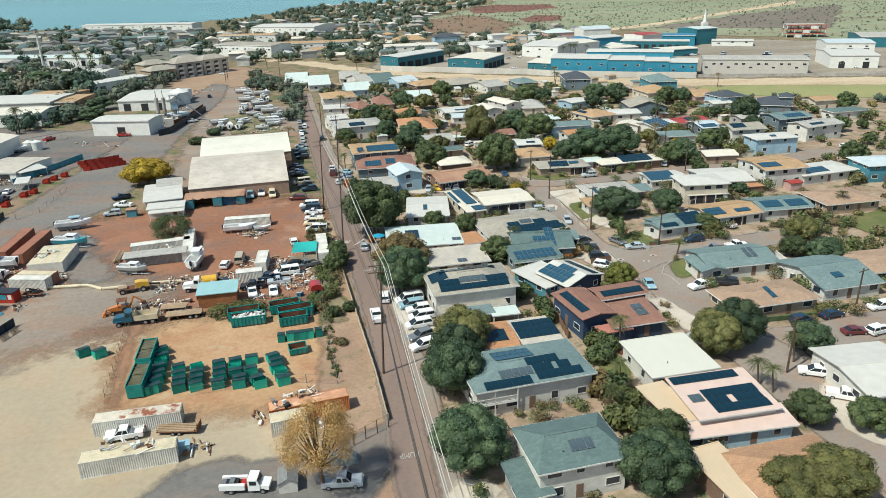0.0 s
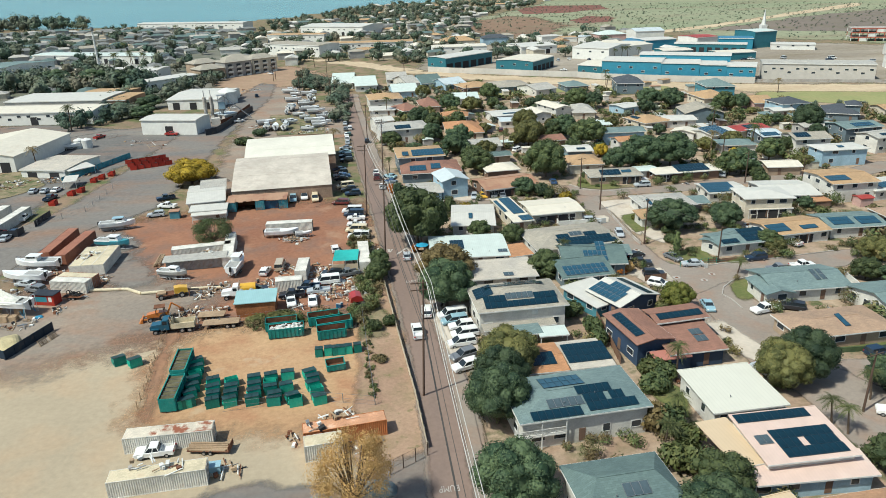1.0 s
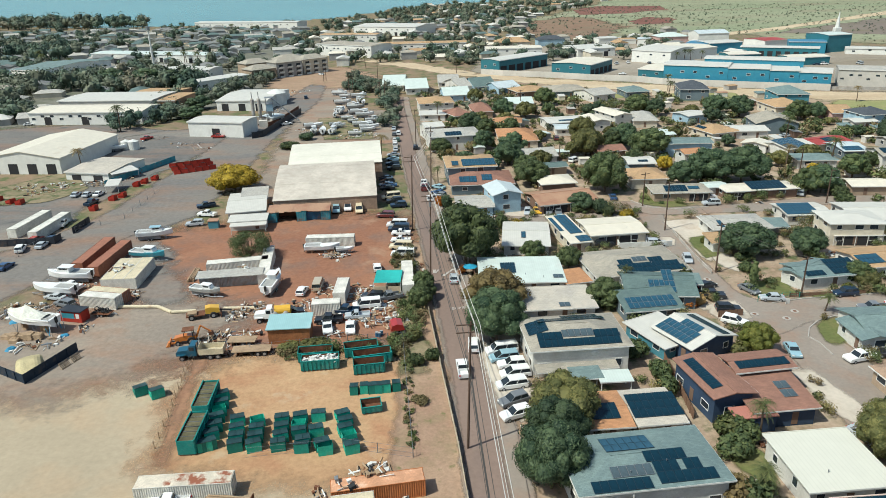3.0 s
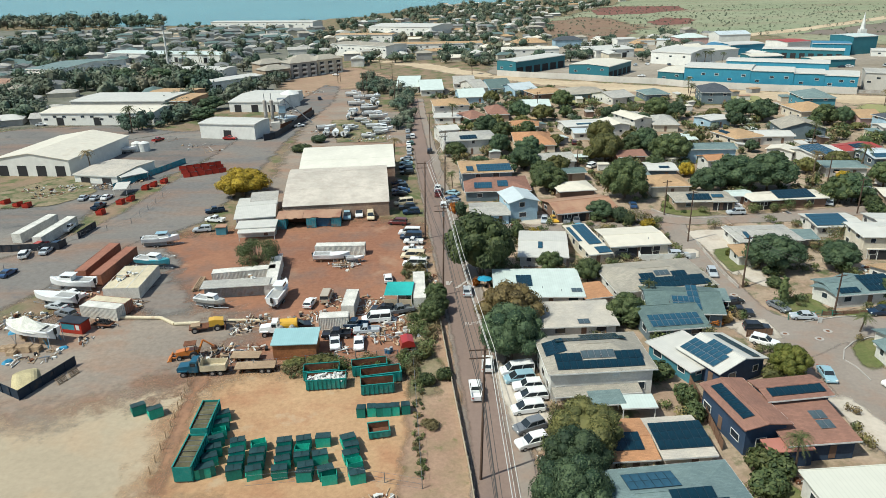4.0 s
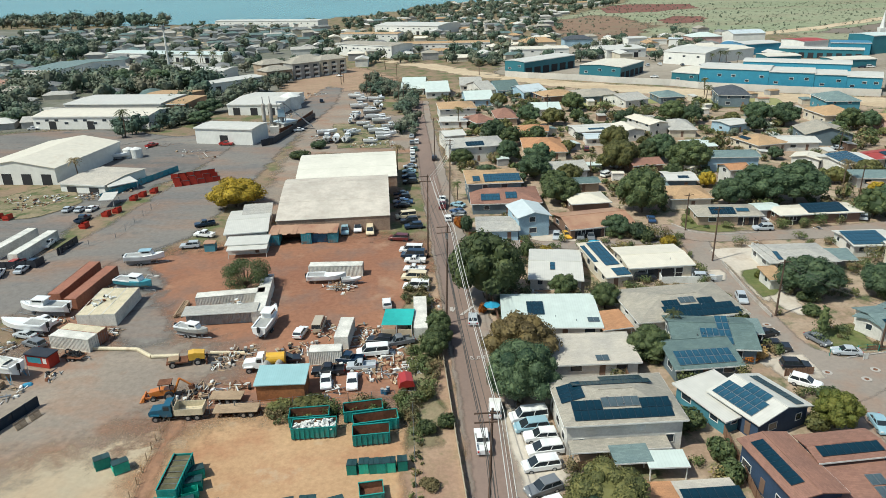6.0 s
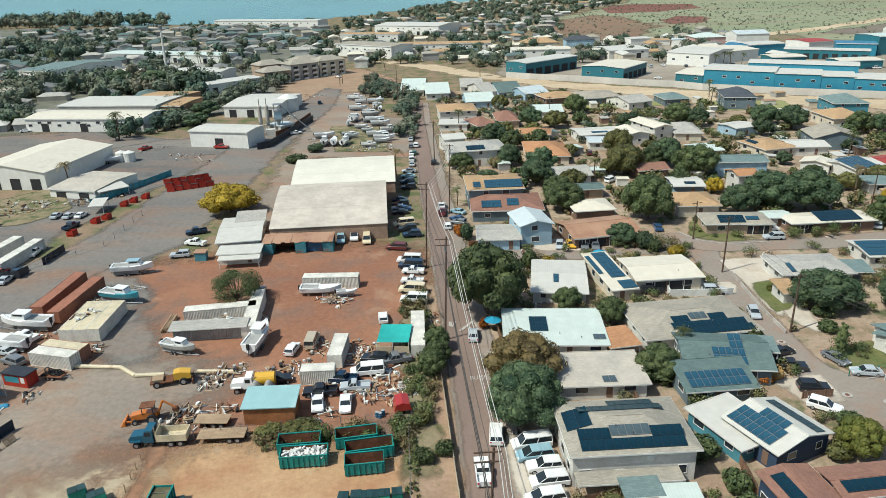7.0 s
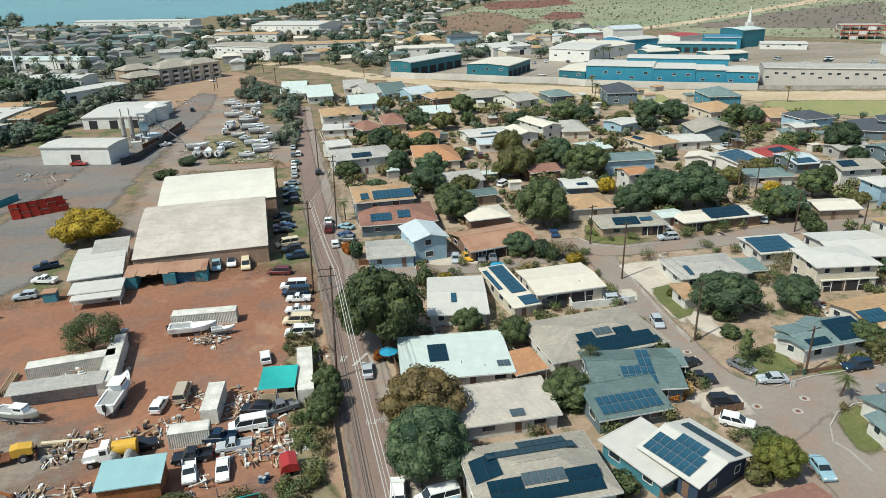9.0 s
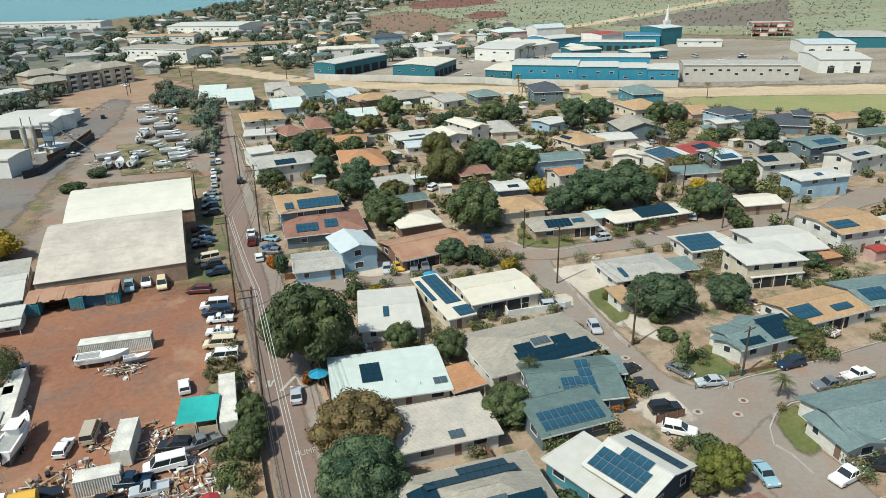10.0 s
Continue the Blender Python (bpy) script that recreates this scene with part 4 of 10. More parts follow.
def rolloff(x, y, yaw, length, tone, label, load=None, h=1.7):
    """An open roll-off waste box with ribbed sides."""
    ob = thing("rolloff_box", x, y, yaw, label, "skip", "roll-off boxes")
    a, b, mat = length / 2, 1.2, container_mat(tone)
    part("floor", Shape().box(-a, a, -b, b, .2, .28), RUST, ob)
    for sy in (-1, 1):
        w = part("side_wall", Shape().box(-a, a, sy * b - .04, sy * b + .04, .28, h), mat, ob)
        k = int(length / 0.65)
        for i in range(k):
            xx = -a + (i + .5) * length / k
            part("rib", Shape().box(xx - .06, xx + .06, sy * (b + .09) - .05, sy * (b + .09) + .05, .22, h - .08), mat, w)
        part("top_rail", Shape().box(-a - .05, a + .05, sy * b - .08, sy * b + .08, h + .002, h + .1), mat, w)
    for sx in (-1, 1):
        part("end_wall", Shape().box(sx * a - .04, sx * a + .04, -b + .05, b - .05, .28, h), mat, ob)
    part("skids", Shape().box(-a, a, -.6, -.45, 0, .198).box(-a, a, .45, .6, 0, .198), RUST, ob)
    for sy in (-1, 1):
        part("lining", Shape().box(-a + .05, a - .05, sy * (b - .05) - .005, sy * (b - .05) + .005, .3, h - .03), RUST, ob)
    if load is FILL:
        for i in range(6):
            x0 = -a + .1 + i * (length - .2) / 6
            part("cover_panel", Shape().box(x0 + .03, x0 + (length - .2) / 6 - .03, -b + .1, b - .1, h - .22 - (i * 7 % 3) * .03, h - .16 - (i * 7 % 3) * .03), load, ob)
            part("cross_bar", Shape().box(x0 - .02, x0 + .02, -b + .09, b - .09, h - .16, h - .1), STEEL, ob)
        return ob
    if load:
        rnd = random.Random(int(x * 10))
        s = Shape()
        for i in range(90):
            px, py, pz = rnd.uniform(-a + .4, a - .4), rnd.uniform(-b + .3, b - .3), rnd.uniform(h - .7, h - .1)
            s.box(-rnd.uniform(.2, .6), rnd.uniform(.2, .6), -.14, .14, -.08, .08, pose(px, py, pz, rnd.uniform(-35, 35), rnd.uniform(-35, 35), rnd.uniform(0, 180)))
        s.box(-a + .06, a - .06, -b + .06, b - .06, .3, h - .6)
        part("load", s, load, ob, "pale scrap boards and sacks")
    return ob


def trailer_wheels(ob, xs, half, r=.32):
    for xx in xs:
        for sg in (-1, 1):
            w = part("wheel", Shape().tube((xx, sg * half - .1, r), (xx, sg * half + .1, r), r, n=12), RUBBER, ob)
            if ob.location.y < 200:
                part("rim", Shape().tube((xx, sg * half + sg * .102, r), (xx, sg * half + sg * .12, r), r * .6, n=8), RIM, w)


def boat(x, y, yaw, length, hull, label, cabin=True, canopy=None, stand=0.75, trailer=True):
    """A motor boat on its trailer: lofted hull, deck, cockpit, cabin with windows."""
    ob = thing("motor_boat", x, y, yaw, label, "boat", "boats in the yard", stand if trailer else 0.35)
    a, w = length / 2, length * .155
    h = length * .17
    st = [(-1, .86, 1.0), (-.5, 1.0, 1.0), (0, 1.0, 1.02), (.45, .8, 1.1), (.75, .48, 1.2), (.97, .08, 1.32)]
    rings = []
    for u, k, up in st:
        bx, ww, tz = u * a, w * k, h * up
        kz = 0.0 if u < .6 else (u - .6) * h * 1.1
        rings.append([(bx, -ww, tz), (bx, -ww * .88, h * .45 + kz * .5), (bx, 0, kz), (bx, ww * .88, h * .45 + kz * .5), (bx, ww, tz), (bx, ww * .86, tz + .05), (bx, 0, tz - (.0 if u > .1 else .0)), (bx, -ww * .86, tz + .05)])
    part("hull", Shape().loft(rings), container_mat(hull) if hull in ("teal", "grey") else carpaint(hull), ob)
    part("deck", Shape().box(-a * .95, -a * .12, -w * .74, w * .74, h * 1.0 + .052, h * 1.0 + .08), container_mat("grey"), ob)
    part("gunwale", Shape().box(-a * .98, -a * .05, -w * .98, -w * .8, h + .02, h + .24).box(-a * .98, -a * .05, w * .8, w * .98, h + .02, h + .24).box(-a, -a * .93, -w * .8, w * .8, h + .02, h + .24), carpaint("white"), ob)
    if cabin:
        x0, x1, zc = -a * .12, a * .38, h + length * .13
        cb = part("cabin", Shape().prism([(x0, h), (x1 + a * .1, h + .05), (x1 - .1, zc), (x0 + .05, zc)], -w * .62, w * .62, "y"), carpaint("white"), ob)
        part("windscreen", Shape().add([(x1 + a * .04, -w * .55, h + .2), (x1 + a * .04, w * .55, h + .2), (x1 - .03, w * .55, zc - .1), (x1 - .03, -w * .55, zc - .1)], [(0, 1, 2, 3)]), CARGLASS, cb)
        for sg in (-1, 1):
            part("side_window", Shape().box(x0 + .25, x1 - .25, sg * w * .63 - .01, sg * w * .63 + .01, zc - .45, zc - .14), CARGLASS, cb)
        part("roof", Shape().box(x0 - .5, x1, -w * .7, w * .7, zc + .003, zc + .07), carpaint(canopy or "white"), cb)
        part("rail", Shape().tube((a * .45, -w * .7, h * 1.1), (a * .48, -w * .65, h * 1.1 + .5), .025, n=5).tube((a * .48, -w * .65, h * 1.1 + .5), (a * .92, 0, h * 1.3 + .5), .025, n=5).tube((a * .92, 0, h * 1.3 + .5), (a * .48, w * .65, h * 1.1 + .5), .025, n=5), CHROME, ob)
    part("outboard_motor", Shape().box(-a - .35, -a - .02, -.2, .2, h * .6, h + .4).box(-a - .2, -a - .08, -.05, .05, -.1, h * .6), RUBBER, ob)
    if trailer:
        tr = thing("boat_trailer", x, y, yaw, "galvanised boat trailer under a boat", "trailer", "boat trailers")
        f = Shape()
        for sg in (-1, 1):
            f.tube((-a * .95, sg * w * .55, .45), (a * .4, sg * w * .55, .45), .05, n=5).tube((a * .4, sg * w * .55, .45), (a * 1.15, 0, .45), .05, n=5)
            f.box(-a * .9, a * .3, sg * w * .5 - .06, sg * w * .5 + .06, .5, stand + h * .38)
        for xx in (-a * .8, -a * .3, a * .2):
            f.tube((xx, -w * .55, .45), (xx, w * .55, .45), .05, n=5)
        f.box(-.15, .15, -.15, .15, .1, stand, pose(a * .55, 0, 0)).tube((a * 1.1, 0, 0), (a * 1.1, 0, .5), .05, n=6)
        part("frame", f, STEEL, tr)
        trailer_wheels(tr, (-a * .35, -a * .35 + .75), w * .72)
    else:
        bl = Shape()
        for xx in (-a * .6, a * .3):
            bl.box(xx - .2, xx + .2, -w * .6, w * .6, -.35, h * .3)
        part("cradle", bl, TIMBER, ob)
    return ob


def pole(x, y, h=11.5, yaw=0.0, arms=1, lean=(0, 0), transformer=False, lamp=False):
    ob = thing("utility_pole", x, y, yaw, "tall brown timber utility pole with a crossarm", "pole", "utility poles")
    part("shaft", Shape().tube((0, 0, -.3), (lean[0], lean[1], h), .19, .12, 8), POLEWOOD, ob)
    for k in range(arms):
        zz = h - .4 - k * 1.1
        arm = part("crossarm", Shape().box(-1.3, 1.3, -.21, -.11, zz - .07, zz + .07), POLEWOOD, ob)
    if transformer:
        part("transformer", Shape().tube((.42, 0, h - 2.6), (.42, 0, h - 1.6), .26, n=10), STEEL, ob)
    if lamp:
        part("lamp_arm", Shape().tube((0, 0, h - 2.2), (0, -1.9, h - 1.7), .045, n=5), STEEL, ob)
        part("lamp_head", Shape().box(-.14, .14, -2.5, -1.85, h - 1.75, h - 1.6), STEEL, ob)
    return ob


def bake_cable(pairs, sag, mat, label, r=.022):
    s = Shape()
    for a, b in pairs:
        a, b = Vector(a), Vector(b)
        side = (b - a).cross(Vector((0, 0, 1))).normalized() * r
        up = Vector((0, 0, r))
        rings = []
        for i in range(11):
            t = i / 10
            p = a.lerp(b, t) - Vector((0, 0, sag * 4 * t * (1 - t)))
            rings.append([p + side, p + up, p - side, p - up])
        s.loft(rings)
    return tagged(new("overhead_cable", s.mesh("overhead_cable", mat)), label, "cable", "overhead cables")


def fence(pts, h, mat, label, style="mesh", gap=2.4):
    """A fence along a line of points: posts, rails and boards or wire."""
    ob = thing("fence", pts[0][0], pts[0][1], 0, label, "fence", "fences")
    o = Vector((pts[0][0], pts[0][1]))
    for a, b in zip(pts, pts[1:]):
        a, b = Vector(a) - o, Vector(b) - o
        d = b - a
        k = max(1, round(d.length / gap))
        ang = math.degrees(math.atan2(d.y, d.x))
        for i in range(k):
            p = a + d * (i / k)
            part("post", Shape().box(-.05, .05, -.05, .05, 0, h + .06), mat, ob, m=pose(p.x, p.y, 0, 0, 0, ang))
        m = pose(a.x, a.y, 0, 0, 0, ang)
        if style == "boards":
            n = max(1, int(d.length / 0.4))
            one = Shape().box(.01, .38, .055, .08, .05, h).mesh("board", mat)
            for i in range(n):
                part("board", one, None, ob, m=m @ pose(i * .4, 0, -(i * 37 % 5) * .02))
        elif style == "wall":
            part("panel", Shape().box(0, d.length, -.08, .08, 0, h), mat, ob, m=m)
        elif style == "slab":
            part("screen", Shape().box(0, d.length, .055, .075, .05, h), mat, ob, m=m)
        else:
            for zz in (.08, h * .5, h):
                part("rail", Shape().box(0, d.length, -.012, .012, zz - .012, zz + .012), mat, ob, m=m)
    return ob

# ---- ground ----
S_TOWN = soil("town_soil", ((0.21, 0.155, 0.105), (0.27, 0.19, 0.125), (0.16, 0.15, 0.085)), 0.05, 0.9, speck=(0.10, 0.115, 0.05), speck_at=(0.48, 0.6), fade=False, speck_scale=0.12)
S_TAN = soil("tan_gravel", ((0.325, 0.27, 0.19), (0.40, 0.332, 0.235), (0.405, 0.29, 0.185)), 0.022, 1.1, speck=(0.36, 0.235, 0.15), speck_at=(0.64, 0.84), speck_scale=0.06, grit=0.16)
S_ORANGE = soil("orange_earth", ((0.38, 0.232, 0.128), (0.45, 0.292, 0.165), (0.34, 0.172, 0.095)), 0.05, 1.2, speck=(0.42, 0.33, 0.22), speck_at=(0.58, 0.75), speck_scale=0.16)
S_RED = soil("red_earth", ((0.24, 0.114, 0.071), (0.298, 0.15, 0.091), (0.188, 0.128, 0.102)), 0.04, 1.0, speck=(0.345, 0.235, 0.158), speck_at=(0.56, 0.76), speck_scale=0.08)
S_GREY = soil("worn_asphalt", ((0.125, 0.122, 0.118), (0.23, 0.212, 0.185), (0.25, 0.165, 0.12)), 0.03, 0.8, speck=(0.10, 0.098, 0.096), speck_at=(0.56, 0.68), speck_scale=0.16, stretch=(40, 0.3, 1.0))
S_TRACK = soil("dusty_asphalt", ((0.155, 0.150, 0.143), (0.215, 0.193, 0.168), (0.245, 0.158, 0.112)), 0.03, 0.8, speck=(0.125, 0.123, 0.12), speck_at=(0.56, 0.7), speck_scale=0.16, stretch=(75, 0.3, 1.0))
S_ROAD = soil("road_asphalt", ((0.203, 0.148, 0.122), (0.233, 0.169, 0.138), (0.174, 0.133, 0.114)), 0.05, 1.5, grit=0.15, stretch=(8, 1.0, 0.15))
S_STREET = soil("street_asphalt", ((0.235, 0.20, 0.168), (0.275, 0.235, 0.198), (0.275, 0.185, 0.135)), 0.05, 1.5, grit=0.15)
S_WEED = soil("weedy_verge", ((0.20, 0.165, 0.10), (0.28, 0.225, 0.145), (0.14, 0.14, 0.07)), 0.1, 1.6, speck=(0.075, 0.095, 0.04), speck_at=(0.48, 0.6), speck_scale=0.25)
S_LOT = soil("yard_soil", ((0.29, 0.20, 0.14), (0.40, 0.315, 0.23), (0.21, 0.17, 0.105)), 0.12, 1.4, speck=(0.085, 0.10, 0.045), speck_at=(0.52, 0.64), speck_scale=0.2)
S_LAWN = soil("lawn", ((0.10, 0.125, 0.045), (0.14, 0.15, 0.055), (0.19, 0.165, 0.08)), 0.08, 1.6, grit=0.3)
S_PARK = soil("park_grass", ((0.22, 0.235, 0.10), (0.27, 0.27, 0.12), (0.30, 0.26, 0.13)), 0.03, 0.6, grit=0.2)
S_BANK = soil("pale_dirt_bank", ((0.47, 0.37, 0.25), (0.52, 0.42, 0.29), (0.40, 0.30, 0.19)), 0.02, 0.4, stretch=(12, 0.2, 1.0))
S_FIELD = soil("scrub_field", ((0.225, 0.255, 0.155), (0.275, 0.285, 0.185), (0.24, 0.20, 0.135)), 0.006, 0.15, speck=(0.07, 0.085, 0.05), speck_at=(0.58, 0.63), speck_scale=0.09, stretch=(20, 0.35, 1))
S_REDFIELD = soil("red_field", ((0.20, 0.13, 0.09), (0.24, 0.155, 0.105), (0.20, 0.17, 0.11)), 0.01, 0.15, speck=(0.08, 0.085, 0.05), speck_at=(0.6, 0.66), speck_scale=0.06)
S_PATH = soil("trodden_path", ((0.30, 0.195, 0.135), (0.36, 0.25, 0.17), (0.25, 0.19, 0.115)), 0.08, 1.6, speck=(0.15, 0.14, 0.065), speck_at=(0.58, 0.7))
S_BANKRED = soil("dark_red_soil", ((0.17, 0.075, 0.06), (0.21, 0.10, 0.075), (0.15, 0.09, 0.07)), 0.02, 0.2)
S_SLOPE = soil("brown_slope", ((0.16, 0.135, 0.115), (0.20, 0.165, 0.135), (0.17, 0.15, 0.10)), 0.01, 0.2)
# far-town soil with the trees' shade put into its darker tones
S_DENSE = soil("painted_shade_soil", ((0.13, 0.135, 0.105), (0.20, 0.19, 0.16), (0.085, 0.10, 0.055)), 0.02, 0.4)
S_GREYDIRT = soil("grey_dirt", ((0.215, 0.185, 0.155), (0.31, 0.255, 0.20), (0.29, 0.17, 0.11)), 0.03, 1.0, speck=(0.25, 0.135, 0.085), speck_at=(0.56, 0.72), speck_scale=0.06, stretch=(30, 0.5, 1.0))
S_CONC = soil("concrete_apron", ((0.45, 0.40, 0.33), (0.52, 0.46, 0.38), (0.40, 0.33, 0.26)), 0.1, 1.5, grit=0.15)


def sheet():
    me = bpy.data.meshes.new("ground")
    me.from_pydata([(-4500, -900, 0), (4500, -900, 0), (4500, 4700, 0), (-4500, 4700, 0)], [], [(0, 1, 2, 3)])
    me.materials.append(S_TOWN)
    return tagged(new("ground", me), "brown bare earth with sparse dry grass", "ground", kind="structure")


sheet()
mw, nw, lw, bw = blank("sea_water", 0.22, 0, 0.5)
cw = nw.new("ShaderNodeNewGeometry").outputs["Position"]
colw, _ = noise_ramp(nw, lw, cw, 0.004, (0.045, 0.20, 0.26), (0.085, 0.29, 0.34), 0.3, 0.7)
lw.new(colw, bw.inputs["Base Color"])
hw, hf = noise_ramp(nw, lw, cw, 0.12, (0, 0, 0), (1, 1, 1))
bump(nw, lw, bw, hf, 0.5, 0.6)
SEA = [(-1680.8, 1476.7), (-762.8, 1176.8), (-436.7, 1058.9), (-301.7, 1072), (-242.8, 1140.5), (-183.6, 1205.1), (-131.1, 1422), (-51, 1576.5), (67.9, 1621.1), (251.2, 2043.7), (444.8, 3844.2), (-3921.8, 3441.9)]
patch("water", SEA, mw, 0.10, "calm turquoise sea under a bright sky", 10, 6, 30, "sea")
patch("beach", [(-429.9, 1034.6), (-325.2, 836.3), (-255.5, 729.7), (-263.3, 720.2), (-314.1, 792), (-424.7, 1001.6)], S_BANK, 0.12, "pale sandy river mouth by the sea", 6, 3, 20)
FIELD = [(70.9, 723), (88.6, 837.5), (87, 985.4), (150, 1106.5), (218.5, 1269.3), (333, 1593.1), (930.7, 3282.1), (1678.3, 1498.8), (489, 454.5), (320.3, 605.2), (252.1, 728.4), (192.2, 734.6), (121, 676.9)]
patch("field", FIELD, S_FIELD, 0.04, "dry green scrubland beyond the town", 20, 10, 40, "field")
patch("red_field", [(75.3, 891.9), (139.7, 1032.3), (179.6, 991.3), (184, 836), (148.3, 723.8), (111.7, 689.7), (78.4, 744.4)], S_REDFIELD, 0.06, "reddish bare ground beyond the town", 14, 8, 15, "field")
patch("red_bank", [(181.9, 1182.3), (236.7, 1298.4), (334.7, 1260.1), (315.6, 1144.3), (229.3, 1068.7), (175.3, 1067.2)], S_BANKRED, 0.062, "dark red ploughed band across the scrub", 6, 5, 15, "field")
patch("red_cut", [(206.6, 906.8), (246.2, 985.5), (274.5, 950.6), (246.9, 872.5), (206.1, 852.8)], S_BANKRED, 0.064, "dark red bare cut in the scrub", 5, 4, 12, "field")
patch("dirt_road", [(230.8, 710.8), (322.1, 772.3), (398.5, 840.1), (504, 937.7), (709.8, 1122.3), (646.4, 1024.3), (474.9, 884.9), (377.7, 797.7), (308.9, 735.6), (234.4, 692.7)], S_BANK, 0.08, "pale dirt road climbing across the scrub", 4, 1, 20, "road")
patch("brown_slope", [(297.1, 714.3), (369.6, 770.1), (448.9, 837.8), (682.1, 974.9), (439.8, 637.5), (362.9, 682.1)], S_SLOPE, 0.07, "bare brown slope beside a dirt road", 8, 4, 15, "field")
# the shade among the far trees is laid here as dark ground colour
patch("town_ground", [(-321.4, 332.7), (-1075.8, 1107.3), (-445.8, 988), (-163.4, 768.5), (-96.8, 531.2), (-107.1, 441.7), (-125.4, 413.5), (-130.1, 349.9), (-147.3, 328.3), (-198.3, 332.1)], S_DENSE, 0.015, "far town lots, soil coloured dark as shade under trees", 14, 6, 14)
patch("rear_lot", [(-239.1, 297.7), (-197.6, 330.9), (-163.1, 334.4), (-122.8, 317.2), (-111.3, 296.6), (-121.4, 266.3), (-132.8, 279.4), (-142.5, 259.6), (-198.6, 247.8)], S_GREY, 0.047, "worn asphalt lot behind the warehouse", 4, 1.5, 6, "pavement")
patch("works_pavement", [(11.3, 486), (58.2, 454.9), (112.3, 418.5), (191.4, 381.9), (288.1, 360.5), (348.5, 345.2), (473.2, 454.5), (406.8, 492.3), (305.2, 592.1), (182.8, 651.1), (87.3, 652.6), (14.5, 585.3)], soil("works_paving", ((0.24, 0.205, 0.16), (0.33, 0.29, 0.235), (0.20, 0.165, 0.11)), 0.02, 0.3, stretch=(12, 0.3, 1)), 0.045, "pale paved yards round the halls", 8, 3, 8, "pavement")
patch("dirt_bank", [(-97.1, 592.7), (-31.8, 543), (15.7, 475.3), (56.7, 445.1), (110.8, 413.4), (188.9, 377.5), (284.4, 356.4), (342.7, 340), (316.1, 316.8), (263.2, 332.7), (177.5, 357.2), (102.8, 386.9), (37.3, 434.8), (-9.6, 482.7), (-44.7, 529.5)], S_BANK, 0.05, "pale graded dirt strip behind the houses", 5, 2, 10)
patch("park", [(175.4, 354.9), (207.1, 349.7), (263.2, 332.7), (316.1, 316.8), (285.2, 289.6), (236.1, 302.7), (209.7, 308.1), (188.9, 322.6), (165.9, 335.7)], S_PARK, 0.06, "wide mown grass of a park", 4, 1, 10, "lawn")
patch("house_lots", [(12, 50), (75, 40), (150, 60), (260, 180), (290, 330), (150, 395), (20, 450), (-22, 420), (-9, 240), (1, 160), (7, 110)], S_LOT, 0.02, "dusty house lots with patches of grass", 5, 2, 10)
patch("gravel_yard", [(-73.6, 71.7), (-13.6, 62.7), (-5.4, 83), (-6.8, 110.2), (-10.1, 124.7), (-28.6, 125), (-51, 130.7), (-66, 129.6), (-113.9, 128.7)], S_TAN, 0.03, "pale compacted gravel yard with tyre marks", 16, 1.5, 2.5)
patch("earth_yard", [(-40.6, 94.5), (-43.6, 112.4), (-35.7, 122.8), (-8.9, 119.5), (-6, 93.5), (-16.4, 90.5), (-28.8, 90.3)], S_ORANGE, 0.0525, "orange-tinted bare earth of the bin yard", 12, 1.2, 2.5)
S_RUSTTRACK = soil("rusty_track", ((0.30, 0.165, 0.10), (0.34, 0.195, 0.12), (0.25, 0.15, 0.10)), 0.08, 1.6, speck=(0.22, 0.12, 0.08), speck_at=(0.55, 0.7))
patch("rust_track", [(-46.9, 127.6), (-44.3, 126.0), (-43.5, 118.1), (-42.1, 106.2), (-39.8, 93.8), (-41.1, 94.0), (-43.5, 106.4), (-45.2, 118.3)], S_RUSTTRACK, 0.0545, "reddish track along a fallen fence", 2.2, 0.4, 1.2)
patch("grey_yard", [(-95.7, 110), (-116.6, 133.5), (-76.7, 140.9), (-59.6, 146.6), (-42.9, 139.7), (-46.7, 126), (-56.2, 116.9), (-65.2, 111)], S_GREYDIRT, 0.056, "grey-brown compacted earth with tyre marks", 18, 2, 3)
patch("red_yard", [(-80.4, 129.6), (-81, 146.7), (-87.1, 169.2), (-72.6, 188.6), (-49.9, 195.1), (-30.1, 198.9), (-15.7, 195.5), (-5.9, 146.4), (-7.1, 129.7), (-26, 124), (-38.9, 123.9), (-48.3, 119.3), (-60.6, 126), (-71.3, 125.9)], S_RED, 0.05, "red-brown bare earth storage yard", 16, 1.5, 3)
patch("yard_asphalt", [(-93.8, 161.7), (-96.2, 174.6), (-91.7, 185.9), (-84.6, 197.2), (-83.0, 211.9), (-77.0, 217.2), (-75.7, 203.3), (-75.9, 194.1), (-81.0, 185.1), (-69.3, 173.3), (-66.9, 163.7), (-58.6, 154.3), (-58.0, 144.5), (-62.8, 143.7), (-67.7, 150.8), (-69.7, 163.7), (-77.4, 167.8), (-87.5, 178.2), (-87.6, 160.7), (-86.6, 150.7)], S_TRACK, 0.0585, "worn dark asphalt among red earth", 6, 1.2, 2)
patch("plant_dirt", [(-115.6, 448.8), (-109.9, 508.6), (-80.2, 528.1), (-50.6, 473.7), (-57.1, 429.0), (-74.1, 407.5), (-90.5, 398.4)], S_PATH, 0.0565, "reddish bare dirt beyond the works", 10, 3, 6)
patch("red_track", [(-63.8, 214.2), (-64, 235.6), (-68.3, 278.3), (-78.1, 371.2), (-79.2, 427.9), (-62.1, 430), (-51.5, 356.9), (-30.5, 355), (-24, 284.5), (-59.2, 284.8), (-56.9, 255.5), (-52.6, 205.5)], S_GREYDIRT, 0.058, "dusty grey-red earth along the boat storage", 7, 1.5, 3)
